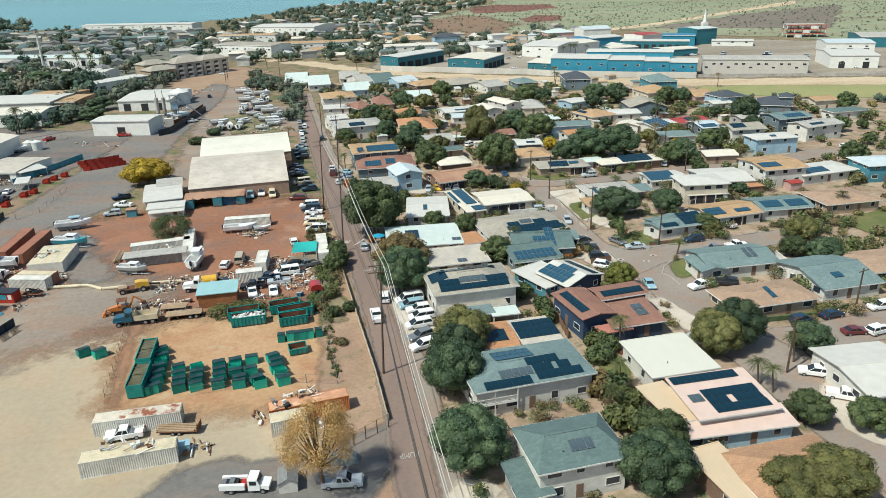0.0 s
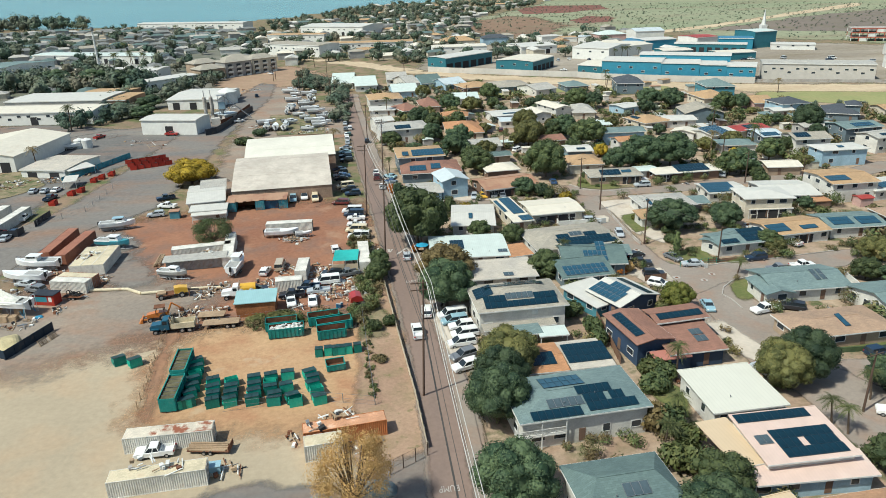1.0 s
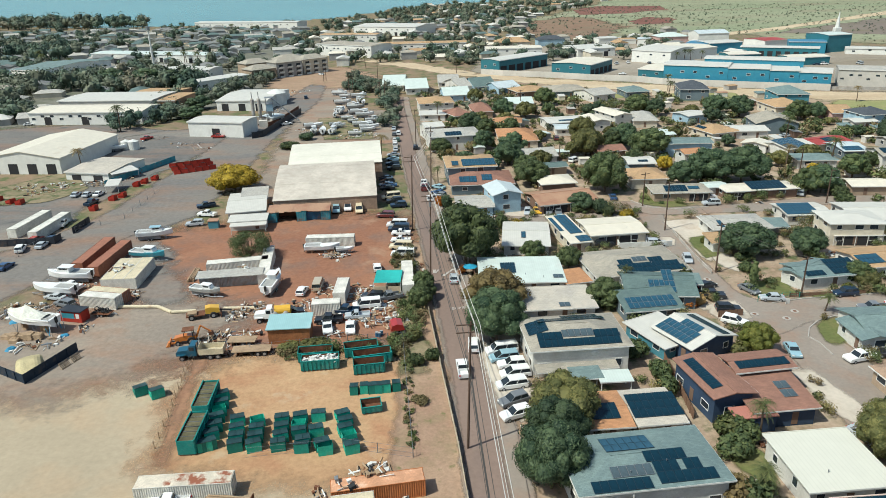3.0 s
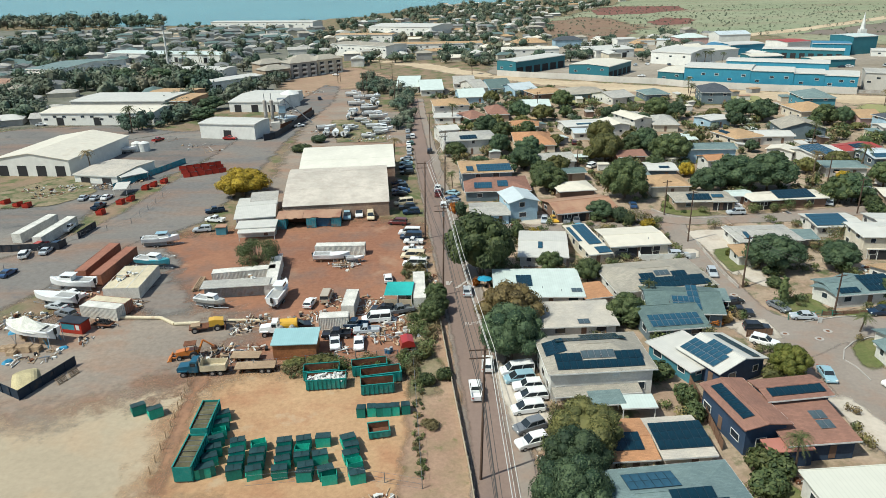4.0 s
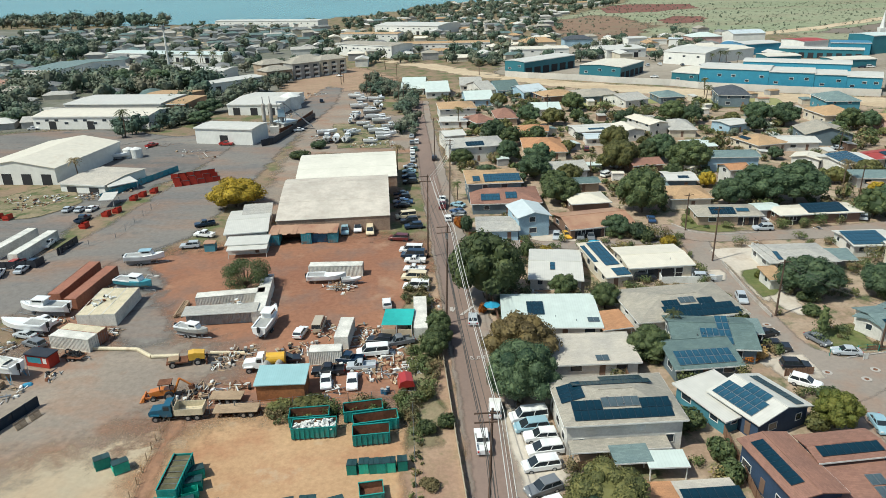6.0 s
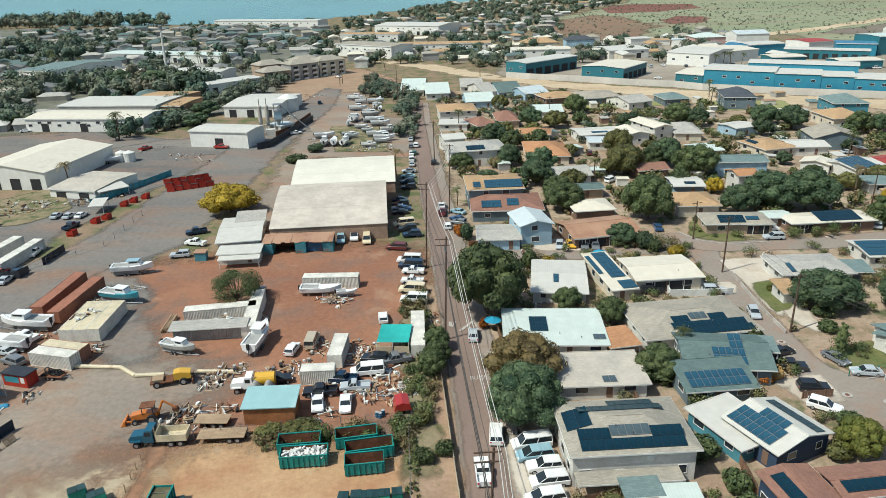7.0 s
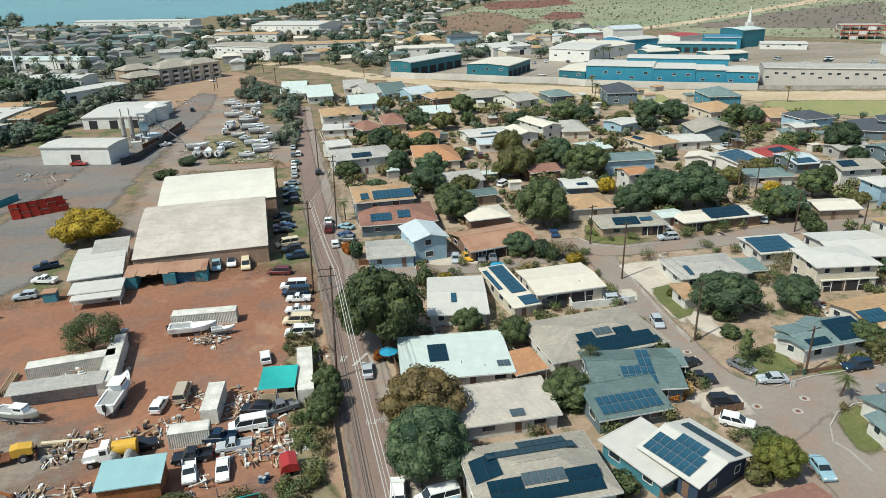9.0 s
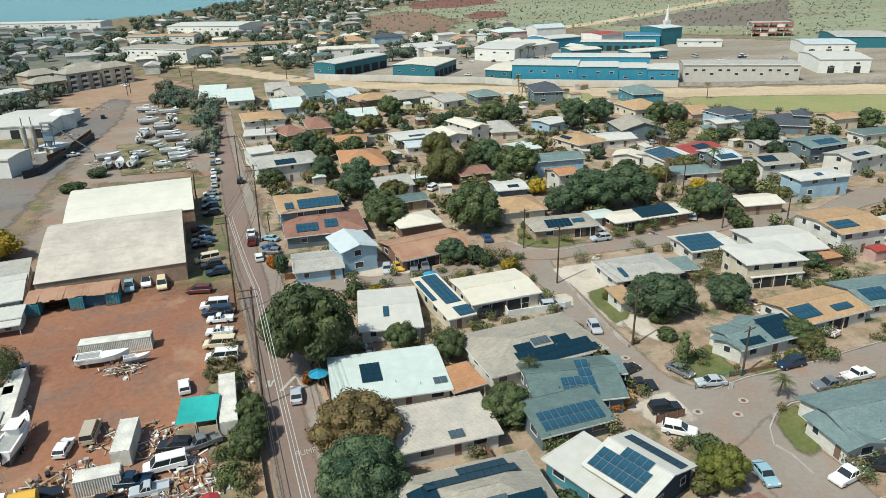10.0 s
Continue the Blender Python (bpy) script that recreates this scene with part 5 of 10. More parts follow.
patch("worn_road", [(-131, 147), (-106.6, 179.8), (-98.7, 203.5), (-96.1, 248.8), (-94.1, 310.8), (-90.2, 397), (-87.9, 445.9), (-78.1, 438.2), (-72.7, 386.7), (-74.5, 294.2), (-72.1, 235.9), (-72.9, 199.2), (-84.3, 184.2), (-90, 168.6), (-92.3, 154), (-107.1, 120.6)], S_TRACK, 0.07, "wide worn grey asphalt track", 4, 1.0, 5, "road")
patch("side_lot", [(-108.5, 207.1), (-104.7, 228.2), (-99.5, 257.5), (-90.2, 298.2), (-87.5, 312.5), (-111.9, 321), (-129.4, 315.5), (-145.6, 298.7), (-128.8, 238.2), (-127.3, 214.1), (-150, 208.3), (-156.2, 184.5), (-133.1, 157.6), (-106.6, 179.8)], S_GREY, 0.055, "worn asphalt lot beside the boat sheds", 5, 1.2, 6, "pavement")
patch("car_park", [(-31, 68.9), (-3.2, 64.7), (3.4, 81), (1.2, 84.1), (-6.1, 79.3), (-10.6, 76.9), (-18.9, 77.9), (-27, 78.2), (-29.8, 74.8)], S_GREY, 0.08, "cracked grey asphalt parking lot", 3, 0.8, 4, "pavement")
patch("verge", [(-9, 84), (-2, 60), (2.5, 60), (0.6, 95), (-3.6, 132), (-9.5, 176), (-15, 176), (-11, 140), (-9.5, 112)], S_PATH, 0.06, "brown trodden verge along the road", 2.5, 0.6, 3)
patch("verge_grass", [(-9.8, 116), (-5.4, 116), (-6.6, 127), (-9.2, 158), (-11.8, 176), (-16, 176), (-12.2, 142)], S_WEED, 0.064, "rank green weeds beside the road fence", 2.0, 0.8, 2)
CENTRE = [(5.2, 40), (4.7, 62), (3.9, 88), (2.2, 110), (-0.2, 132), (-3.7, 160), (-8.2, 195), (-15.5, 251), (-27.2, 352), (-31, 392)]


def ribbon(pts, w0, w1):
    """The outline of a strip from w0 left to w1 right of a line of points."""
    left, right = [], []
    for i, p in enumerate(pts):
        a, b = Vector(pts[max(0, i - 1)]), Vector(pts[min(len(pts) - 1, i + 1)])
        d = (b - a).normalized()
        n = Vector((-d.y, d.x))
        q = Vector(p)
        left.append(tuple(q + n * w0))
        right.append(tuple(q - n * w1))
    return left + right[::-1]


patch("road_shoulder", ribbon(CENTRE, 3.6, 4.9), S_STREET, 0.09, "reddish-brown dusty road shoulder", 1.0, 0.2, 1.5, "road")
patch("road", ribbon(CENTRE, 3.0, 1.9), S_ROAD, 0.105, "worn grey-brown two-lane asphalt road", 1.4, 0.1, 1.5, "road")
patch("street", [(45.9, 201.7), (54.1, 200.2), (52.8, 187.6), (53.4, 170), (54, 154.9), (55.3, 144), (59, 140.7), (66.7, 142.3), (79.7, 143.8), (102.2, 147.5), (93, 137.9), (77.5, 136.1), (69, 134.9), (63.5, 131.7), (61.1, 126.5), (61, 119.8), (60.9, 112.1), (52.2, 114.1), (51.3, 122.7), (50.9, 132.1), (49.6, 143.9), (47.9, 159.4), (47.2, 174.1), (46.9, 192.2)], S_STREET, 0.10, "worn reddish residential street", 1.2, 0.2, 3, "road")
patch("cross_street", [(40.4, 208.2), (58.2, 200.5), (76.5, 201.3), (98.3, 206.3), (112.1, 208.4), (128.3, 206.5), (151.3, 218.1), (172.4, 217.4), (164.4, 209.1), (144.7, 206.5), (124.3, 197.4), (100.5, 200), (81.9, 195.4), (63.7, 194.1), (51.7, 193.5), (43.2, 199.1)], S_STREET, 0.11, "narrow reddish residential street", 1.2, 0.2, 4, "road")
patch("lower_street", [(54.8, 127.1), (54.2, 101.7), (57.7, 91.4), (58.9, 74.7), (60.1, 59.4), (63.8, 47.8), (71.5, 56.2), (67.6, 69.4), (68.3, 84.4), (70.8, 92.9), (70.9, 98.8), (65.6, 106.3), (66.3, 121.5), (63.9, 132.6)], S_STREET, 0.12, "worn residential street past the houses", 1.2, 0.2, 3, "road")
patch("side_street", [(65.8, 100.8), (75.2, 100.6), (93.8, 104.1), (118.1, 106.6), (107.9, 95.5), (86, 93.8), (70.7, 91.9)], S_STREET, 0.13, "short side street with parked cars", 1.2, 0.2, 3, "road")
patch("lane", [(-1.1, 196.1), (13.1, 198.2), (25.4, 195.5), (45.6, 198.4), (42.8, 193.3), (23.7, 189.5), (3.2, 189.5)], S_STREET, 0.115, "dusty lane between the houses", 1.0, 0.3, 3, "road")
# concrete drives, lawns
for k, (nm, poly, mt, lb) in enumerate((
    ("driveway", [(52.1, 189.3), (63, 189.5), (59.5, 168.5), (54.3, 159.8), (53.8, 173.6)], S_CONC, "pale concrete drive beside houses"),
    ("driveway", [(56, 169.4), (61, 169.3), (60.4, 155.2), (56.7, 157.2)], S_CONC, "pale concrete drive beside houses"),
    ("driveway", [(45.3, 139.6), (52.9, 141.5), (54.1, 134), (47.8, 133.5)], S_CONC, "pale concrete drive by parked cars"),
    ("driveway", [(37.1, 178), (51.6, 176.8), (49.9, 171), (37.2, 170.8)], S_CONC, "pale concrete parking pad"),
    ("driveway", [(8.6, 202.5), (21, 202.4), (27, 194.5), (12.7, 194.8)], S_CONC, "pale concrete drive beside houses"),
    ("driveway", [(52.5, 116.4), (55.7, 117.4), (59.1, 102.7), (54.5, 101.4)], S_CONC, "pale concrete drive beside houses"),
    ("driveway", [(65.2, 81.7), (77, 88.1), (78.9, 84.3), (80.8, 71.9), (65.6, 66.7), (63.8, 72)], S_CONC, "pale concrete forecourt by carport"),
    ("driveway", [(8.4, 70), (14.6, 68), (14.8, 63.9), (6.4, 65.2)], S_CONC, "pale concrete drive beside houses"),
    ("driveway", [(1.4, 148.3), (5.3, 150.3), (7.8, 146.1), (2.7, 142.6)], S_CONC, "pale concrete drive beside houses"),
    ("driveway", [(3.2, 126.2), (8.1, 124.5), (11.2, 111.1), (8.5, 102.5), (5.5, 108.4)], S_CONC, "pale concrete parking pad for vans"),
    ("lawn", [(54.2, 176.1), (62.2, 178), (58.5, 165.2), (54.7, 162.9)], S_LAWN, "small green front lawn"),
    ("lawn", [(58.1, 149.3), (67.1, 152.5), (65.7, 143.9), (59.3, 141.3), (57.6, 143.9)], S_LAWN, "small green corner lawn"),
    ("lawn", [(68.7, 144), (79.7, 146.5), (88.6, 147.1), (79.7, 143.8), (68.5, 142.2)], S_LAWN, "narrow green lawn strip"),
    ("lawn", [(63.9, 131.6), (69.5, 134.4), (69.3, 128.3), (63.8, 122.4), (62.6, 126.2)], S_LAWN, "corner lawn by the street"),
    ("lawn", [(52.4, 213.8), (60.8, 203.7), (67.9, 200.7), (56.5, 199.5), (49.7, 203.1)], S_LAWN, "front lawn by the street"),
    ("lawn", [(36.5, 100.7), (40.6, 94.3), (38.5, 86.1), (35.5, 93.3)], S_LAWN, "back lawn between houses"),
    ("lawn", [(115.5, 150.5), (133, 156), (147.4, 148.4), (129.9, 128.3), (117.9, 136)], S_LAWN, "green lawn beside the street"),
    ("lawn", [(71.4, 108.8), (82.2, 108.1), (87.7, 109.6), (79.4, 103.9), (70, 104.4)], S_LAWN, "lawn strip by the hedge"),
    ("lawn", [(-142.1, 238.8), (-134.3, 251.9), (-116.4, 228.6), (-122.8, 215), (-136.6, 212.9), (-152.5, 221.3)], S_WEED, "weedy grass with debris"),
    ("lawn", [(101.9, 384.1), (140.7, 381.5), (137, 359.6), (100.1, 361)], S_PARK, "dry grass lots among houses"),
    ("lawn", [(32.6, 388.7), (77.1, 396.1), (94.4, 377.5), (44.8, 364)], S_PARK, "dry grass lots among houses"),
    ("lawn", [(-63.9, 337.8), (-40.9, 335.9), (-33.3, 291.6), (-53.2, 292.8)], S_WEED, "weedy lot for stored boats"),
)):
    patch(nm, poly, mt, 0.14 + 0.004 * k, lb, 1.2, 0.35, 2.5, "lawn" if nm == "lawn" else "pavement", seed=k)

# painted marks on the road
MARK = paint("road_paint", (0.46, 0.43, 0.39), 0.8, var=0.2, dirt=(0.3, 0.25, 0.22), dirt_at=(0.5, 0.7), dirt_scale=2.0)


def road_word(text, x, y, yaw, size, stretch, label):
    cu = bpy.data.curves.new("road_word", "FONT")
    cu.body, cu.size, cu.align_x, cu.align_y = text, size, "CENTER", "CENTER"
    tmp = bpy.data.objects.new("tmp", cu)
    scene.collection.objects.link(tmp)
    me = bpy.data.meshes.new_from_object(tmp)
    bpy.data.objects.remove(tmp)
    me.name = "road_word"
    me.materials.append(MARK)
    ob = new("road_marking", me)
    ob.matrix_basis = pose(x, y, 0.20, 0, 0, yaw) @ Matrix.Diagonal((1, stretch, 1, 1))
    return tagged(ob, label, "road marking", kind="structure")


def mark(polys, label):
    s = Shape()
    for p in polys:
        s.add([(q[0], q[1], 0.20) for q in p], [tuple(range(len(p)))])
    return tagged(new("road_marking", s.mesh("road_marking", MARK)), label, "road marking", kind="structure")


road_word("BUMP", -0.3, 140, 8, 1.1, 1.5, "white painted word BUMP on the asphalt")
mark([[(-4, 155.7), (-3.3, 155.7), (-1.3, 159.1), (-0.5, 155.6), (0, 155.6), (-1.3, 159.5), (-1.7, 159.5)]], "white painted chevron on a road hump")
mark([[(-5.9, 159.2), (-5.2, 159.2), (-5.3, 157.4), (-5.8, 157.4)], [(-4.9, 159.2), (-4.5, 159.2), (-5.1, 157.2), (-5.4, 157.2)]], "white painted chevron on a road hump")
road_word("BUMP", 3.4, 75.6, 184, 1.05, 1.6, "white painted word BUMP facing oncoming traffic")



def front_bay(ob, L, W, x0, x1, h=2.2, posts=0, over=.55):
    """A carport or porch bay on a house front: a flat dark panel painted as its shade, with slim posts before it."""
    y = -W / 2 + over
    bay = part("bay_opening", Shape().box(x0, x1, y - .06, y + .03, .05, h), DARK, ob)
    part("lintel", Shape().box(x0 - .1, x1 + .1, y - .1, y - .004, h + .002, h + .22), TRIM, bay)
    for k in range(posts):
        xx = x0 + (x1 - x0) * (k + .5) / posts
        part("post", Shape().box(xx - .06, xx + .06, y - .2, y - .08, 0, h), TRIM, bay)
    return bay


# ---- houses beside the road ----
house(18.6, 121, 6.0, 16.6, 11.8, 4.9, "grey", "white", "hip", pitch=0.27, label="two-storey white house, grey shingle roof full of solar panels",
      solar=(("front", .1, .12, 13, 1), ("front", .1, .40, 4, 1), ("front", .35, .46, 5, 1, 3), ("front", .66, .40, 4, 1), ("left", .25, .12, 4, 2), ("back", .16, .45, 11, 1), ("back", .2, .16, 6, 1)), vents=2)
lean_to("grey porch roof along the house front", 18.2, 114.0, 6, 13.2, 2.4, 2.5, "grey")
lean_to("pale green patio roof on posts", 23.6, 111.4, 4, 5.2, 3.2, 2.3, "mint")
house(21.9, 88.6, 8.0, 19, 11, 4.6, "teal", "white", "hip", pitch=0.18, label="white house with a grey-blue hip roof and solar arrays",
      solar=(("front", .1, .02, 7, 1), ("front", .25, .36, 5, 1, 3), ("front", .53, .1, 7, 1), ("front", .53, .4, 3, 1), ("front", .73, .4, 2, 1), ("front", .5, .7, 5, 1), ("left", .3, .2, 3, 1), ("back", .4, .3, 6, 2, 1)), vents=2)

house(23.2, 68.5, 7.6, 12.3, 9.6, 5.2, "greygreen", "white", "dutch", pitch=0.34, label="two-storey house with a grey-green shingle roof", solar=(("front", .42, .42, 3, 1, 3),), vents=1)
house(17.1, 65.5, 9.1, 4.7, 6.7, 2.6, "greygreen", "grey", "shed", pitch=0.1, label="low annexe with a grey-green roof", name="shed")
house(45.5, 89.9, 6, 11.5, 11, 3.2, "bright", "white", "shed", pitch=0.03, label="house with a bright white low-pitched roof", vents=1)
house(47.6, 76.9, 4.6, 12.4, 9.6, 4.1, "pink", "white", "shed", pitch=0.07, label="house with a pale pink roof and dark solar panels",
      solar=(("front", .26, .08, 8, 1), ("front", .26, .255, 3, 1), ("front", .58, .255, 4, 1), ("front", .26, .43, 8, 1), ("front", .08, .36, 1, 1, 3), ("front", .15, .36, 1, 1, 3), ("front", .03, .8, 10, 1)))
lean_to("tan roofed side porch", 40.0, 77.4, 11, 4.6, 9.4, 3.4, "sand", pitch=0.03)
house(47.2, 72.3, 2.5, 16.4, 4.4, 2.7, "pink", "blue", "shed", pitch=0.12, label="pink porch roof along a pale blue wall", name="porch")
house(49.2, 62.4, 7, 14.5, 9.8, 3.0, "chestnut", "cream", "hip", pitch=0.3, label="house with a warm brown shingle roof")
house(41.2, 62.6, 12, 5.4, 10.2, 2.9, "sand", "brown", "shed", pitch=0.03, label="tan roofed side wing", name="shed")
house(37.3, 108, 12.9, 7, 11.7, 4.3, "brown", "navy", "gable", "y", pitch=0.16, label="navy two-storey house with a brown shingle roof", solar=(("back", .12, .3, 8, 1),))
house(45, 111.5, 9.5, 9.9, 5.6, 4.5, "brown", "navy", "gable", pitch=0.16, label="navy house wing with a brown roof and solar row", solar=(("front", .1, .3, 8, 1),))
house(44.7, 105, 6.9, 10.1, 8.7, 3.0, "brown", "navy", "shed", pitch=0.1, label="lower navy wing with a brown roof", solar=(("front", .6, .3, 2, 1, 3), ("front", .6, .52, 2, 1, 3)))
house(40.6, 100.9, 8, 6.2, 2.6, 2.6, "rosewood", "navy", "shed", pitch=0.1, label="faded red porch roof on a navy house", windows=False, name="porch", over=.2)
house(39.5, 123.9, 28, 10.4, 9.6, 3.1, "white", "navy", "gable", "y", pitch=0.26, label="navy house with a white roof and solar panels",
      solar=(("back", .06, .1, 7, 2, 2), ("back", .3, .72, 4, 1, 2), ("front", .05, .3, 8, 1)))
house(34.6, 125.6, 28, 8.4, 10.5, 2.4, "white", "teal", "flat", label="low white-roofed teal annexe", solar=(("front", .52, .04, 3, 1, 2), ("front", .52, .22, 3, 1, 2)), name="shed")
house(35.1, 136.5, 7.9, 11.4, 6.9, 2.5, "greygreen", "slate", "shed", pitch=0.2, label="slate house front with a solar-panelled roof", solar=(("front", .1, .12, 9, 2, 2),))
house(38.5, 144, -3.8, 13.8, 11.5, 2.9, "greygreen", "slate", "gable", "x", pitch=0.3, label="slate house with a grey-green gabled roof", solar=(("front", .35, .2, 3, 2, 2), ("front", .56, .15, 2, 4, 2)), vents=2)
lean_to("green carport roof on posts", 46, 146.9, -6.5, 4.3, 5.1, 2.5, "teal")
house(36.5, 156.4, 10.6, 20.8, 14, 2.6, "grey", "white", "hip", pitch=0.22, label="house with a grey shingle hip roof and dark solar panels",
      solar=(("front", .3, .05, 13, 1), ("front", .27, .285, 13, 1), ("front", .3, .52, 3, 1), ("front", .46, .6, 3, 1, 3), ("front", .62, .52, 3, 1)), vents=2)
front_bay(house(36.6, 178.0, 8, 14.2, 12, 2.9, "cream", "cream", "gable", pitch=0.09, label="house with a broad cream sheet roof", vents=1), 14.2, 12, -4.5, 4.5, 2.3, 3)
house(26, 176.2, 12.8, 5.6, 17.4, 2.6, "cream", "cream", "shed", pitch=0.05, label="side wing covered in solar panels", solar=(("front", .03, .42, 1, 5, 1), ("front", .36, .3, 3, 7, 1), ("front", .44, .02, 3, 2, 1)))
house(12.6, 152.6, 0.5, 17.6, 12.8, 2.5, "mint", "white", "shed", pitch=0.03, label="house with a pale mint roof and a dark solar panel block", solar=(("front", .27, .36, 3, 3), ("front", .86, .14, 2, 1, 3)), vents=2)
lean_to("orange patio roof on posts", 23.2, 149.5, 14.1, 5.7, 6.5, 2.3, "orange")
house(16.4, 138.6, 4.6, 17.6, 9.6, 2.6, "ash", "white", "flat", label="long house with a pale ash flat roof", solar=(("front", .6, .08, 2, 1, 3),))
house(19.9, 101.9, 5.1, 6.8, 9, 2.7, "orange", "cream", "gable", pitch=0.1, label="house with an orange roof and solar panels", solar=(("front", .02, .4, 5, 2),))
house(27, 102.6, 6.5, 7.3, 8.9, 2.7, "ash", "cream", "gable", pitch=0.1, label="house wing with a grey roof and solar panels", solar=(("front", .02, .35, 7, 3),))
lean_to("green shed roof behind the house", 19.3, 112.2, 6.6, 5, 3.5, 2.4, "teal")
house(15.8, 174.8, -4.5, 11.2, 16.6, 2.5, "white", "white", "gable", pitch=0.08, label="house with a white flat roof among trees", solar=(("front", .4, .5, 1, 2, 1),))
house(4.1, 199.8, 2, 10.6, 10.5, 2.8, "lightgrey", "blue", "gable", pitch=0.12, label="pale blue house with a light grey roof")
house(11.8, 202.5, 13.7, 8.6, 10.9, 5.2, "paleblue", "blue", "gable", "y", pitch=0.28, label="pale blue two-storey gabled house")
house(6.6, 222.5, 3, 19, 15.3, 3.0, "brown", "slate", "hip", pitch=0.25, label="house with a red-brown roof and solar panels", solar=(("front", .15, .2, 5, 2, 1), ("front", .5, .3, 3, 2, 1)))
house(3.4, 232.9, 5.9, 15.7, 15, 5.5, "tan", "slate", "hip", pitch=0.16, label="two-storey house with a tan roof and blue solar panels", solar=(("front", .32, .12, 10, 3, 1), ("front", .12, .2, 2, 2, 1)))
house(-2, 276.9, 11.2, 19.4, 14.9, 5.4, "lightgrey", "white", "hip", pitch=0.2, label="white two-storey house with a pale roof and solar panels", solar=(("front", .3, .1, 6, 2),))
house(-10.5, 294.5, 16.8, 8.5, 10, 4.8, "white", "white", "gable", pitch=0.2, label="white house with white roof")
house(22, 282, 1.1, 14.7, 22.7, 2.9, "orange", "cream", "hip", pitch=0.22, label="house with an orange roof and solar panels", solar=(("back", .1, .2, 10, 2),))
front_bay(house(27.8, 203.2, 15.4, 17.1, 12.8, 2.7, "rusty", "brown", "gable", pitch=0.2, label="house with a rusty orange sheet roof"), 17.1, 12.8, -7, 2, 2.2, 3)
# ---- houses around the streets ----
front_bay(house(66.7, 179.5, 3.8, 14.8, 10.5, 2.8, "lightgrey", "white", "hip", pitch=0.16, label="house with a pale grey roof", solar=(("front", .15, .2, 1, 2, 1),), vents=1), 14.8, 10.5, -1, 5, 2.2, 2)
lean_to("grey carport roof on posts", 75, 178.9, -1.8, 7.2, 5.9, 2.6, "teal")
house(58.4, 169.1, 6.7, 3.8, 5.6, 2.4, "tan", "white", "shed", pitch=0.1, label="small white shed with a tan roof", name="shed")
house(73.6, 150.3, 8.7, 13.8, 8.1, 2.8, "teal", "white", "gable", pitch=0.22, label="white corner house with a grey-green roof and solar panels", solar=(("front", .1, .12, 4, 1), ("front", .52, .15, 6, 3)), vents=2)
house(70.9, 150.9, -56.9, 5.3, 11.3, 2.8, "teal", "white", "gable", "y", pitch=0.22, label="gabled wing of a white corner house")
front_bay(house(88.9, 156.3, 9.1, 15.3, 10.6, 2.8, "tan", "white", "gable", pitch=0.2, label="house with a tan shingle roof and blue solar panels", solar=(("front", .02, .25, 5, 2, 1), ("front", .55, .25, 4, 1, 1))), 15.3, 10.6, -2, 3, 2.2, 2)
house(75.5, 127.3, 3, 16, 11, 2.8, "teal", "white", "gable", pitch=0.24, label="white house with a grey-green shingle roof", solar=(("front", .62, .45, 1, 2, 3), ("front", .7, .45, 1, 2, 3)), vents=2)
house(68.6, 124.6, 3, 6, 8, 2.7, "teal", "white", "gable", "y", pitch=0.24, label="white gabled wing with a grey-green roof")
house(133.5, 186, 10, 20, 11, 2.9, "white", "white", "hip", pitch=0.14, label="white house with a pale roof and blue panels", solar=(("front", .15, .25, 7, 2, 1),))
house(122.5, 160.5, 4, 16, 12, 2.8, "umber", "tan", "hip", pitch=0.2, label="tan house with a faded brown roof")
house(104.5, 158.8, 2, 14.5, 10.5, 2.7, "teal", "white", "gable", pitch=0.2, label="white house with a grey-green roof and solar panels", solar=(("front", .1, .25, 5, 2, 1), ("front", .55, .2, 5, 2, 1)))
house(150, 183, -2, 13, 11, 5.0, "paleblue", "teal", "hip", pitch=0.18, label="turquoise two-storey house with a pale roof")
house(104, 119.5, 3, 14, 11, 2.8, "umber", "cream", "hip", pitch=0.2, label="cream house with a brown roof")
house(119.8, 176.5, 8, 4.2, 3.4, 2.3, "red", "pink", "gable", pitch=0.2, label="small red shed beside a house", windows=False, name="shed", over=.2)
house(107.1, 176.2, 5, 6, 3.6, 2.2, "orange", "brown", "flat", label="low brown wooden shed in a yard", windows=False, name="shed", over=.2)
front_bay(house(90.8, 174.1, -2.9, 12.9, 10, 5.4, "white", "cream", "hip", pitch=0.14, label="two-storey beige house with a pale roof"), 12.9, 10, -4, 4, 2.3, 3)
lean_to("long pale porch roof", 91.3, 171.1, -1.6, 11.5, 3.5, 2.6, "cream")
house(86.5, 188.3, 1.9, 11.7, 9.9, 2.8, "white", "white", "gable", pitch=0.1, label="house with a white roof half covered by blue solar panels", solar=(("front", .02, .1, 8, 4, 1),))
front_bay(house(102.3, 185.1, -3.1, 14.6, 14.4, 3.0, "white", "white", "gable", pitch=0.12, label="house with a broad white roof"), 14.6, 14.4, 0, 6, 2.4, 2)
house(118.6, 186.1, 4.1, 14, 14.4, 5.4, "tan", "white", "gable", pitch=0.12, label="white two-storey house with a tan roof", solar=(("front", .05, .3, 6, 2, 1),))
house(137.3, 218.7, 2.4, 15.9, 8.7, 5.3, "white", "blue", "hip", pitch=0.14, label="sky-blue two-storey house with a white roof", solar=(("front", .4, .4, 2, 1, 1),))
house(135.6, 235, 1.4, 13.3, 10.6, 5.3, "grey", "white", "gable", pitch=0.25, label="white two-storey house with a grey roof", solar=(("front", .1, .3, 5, 2),))
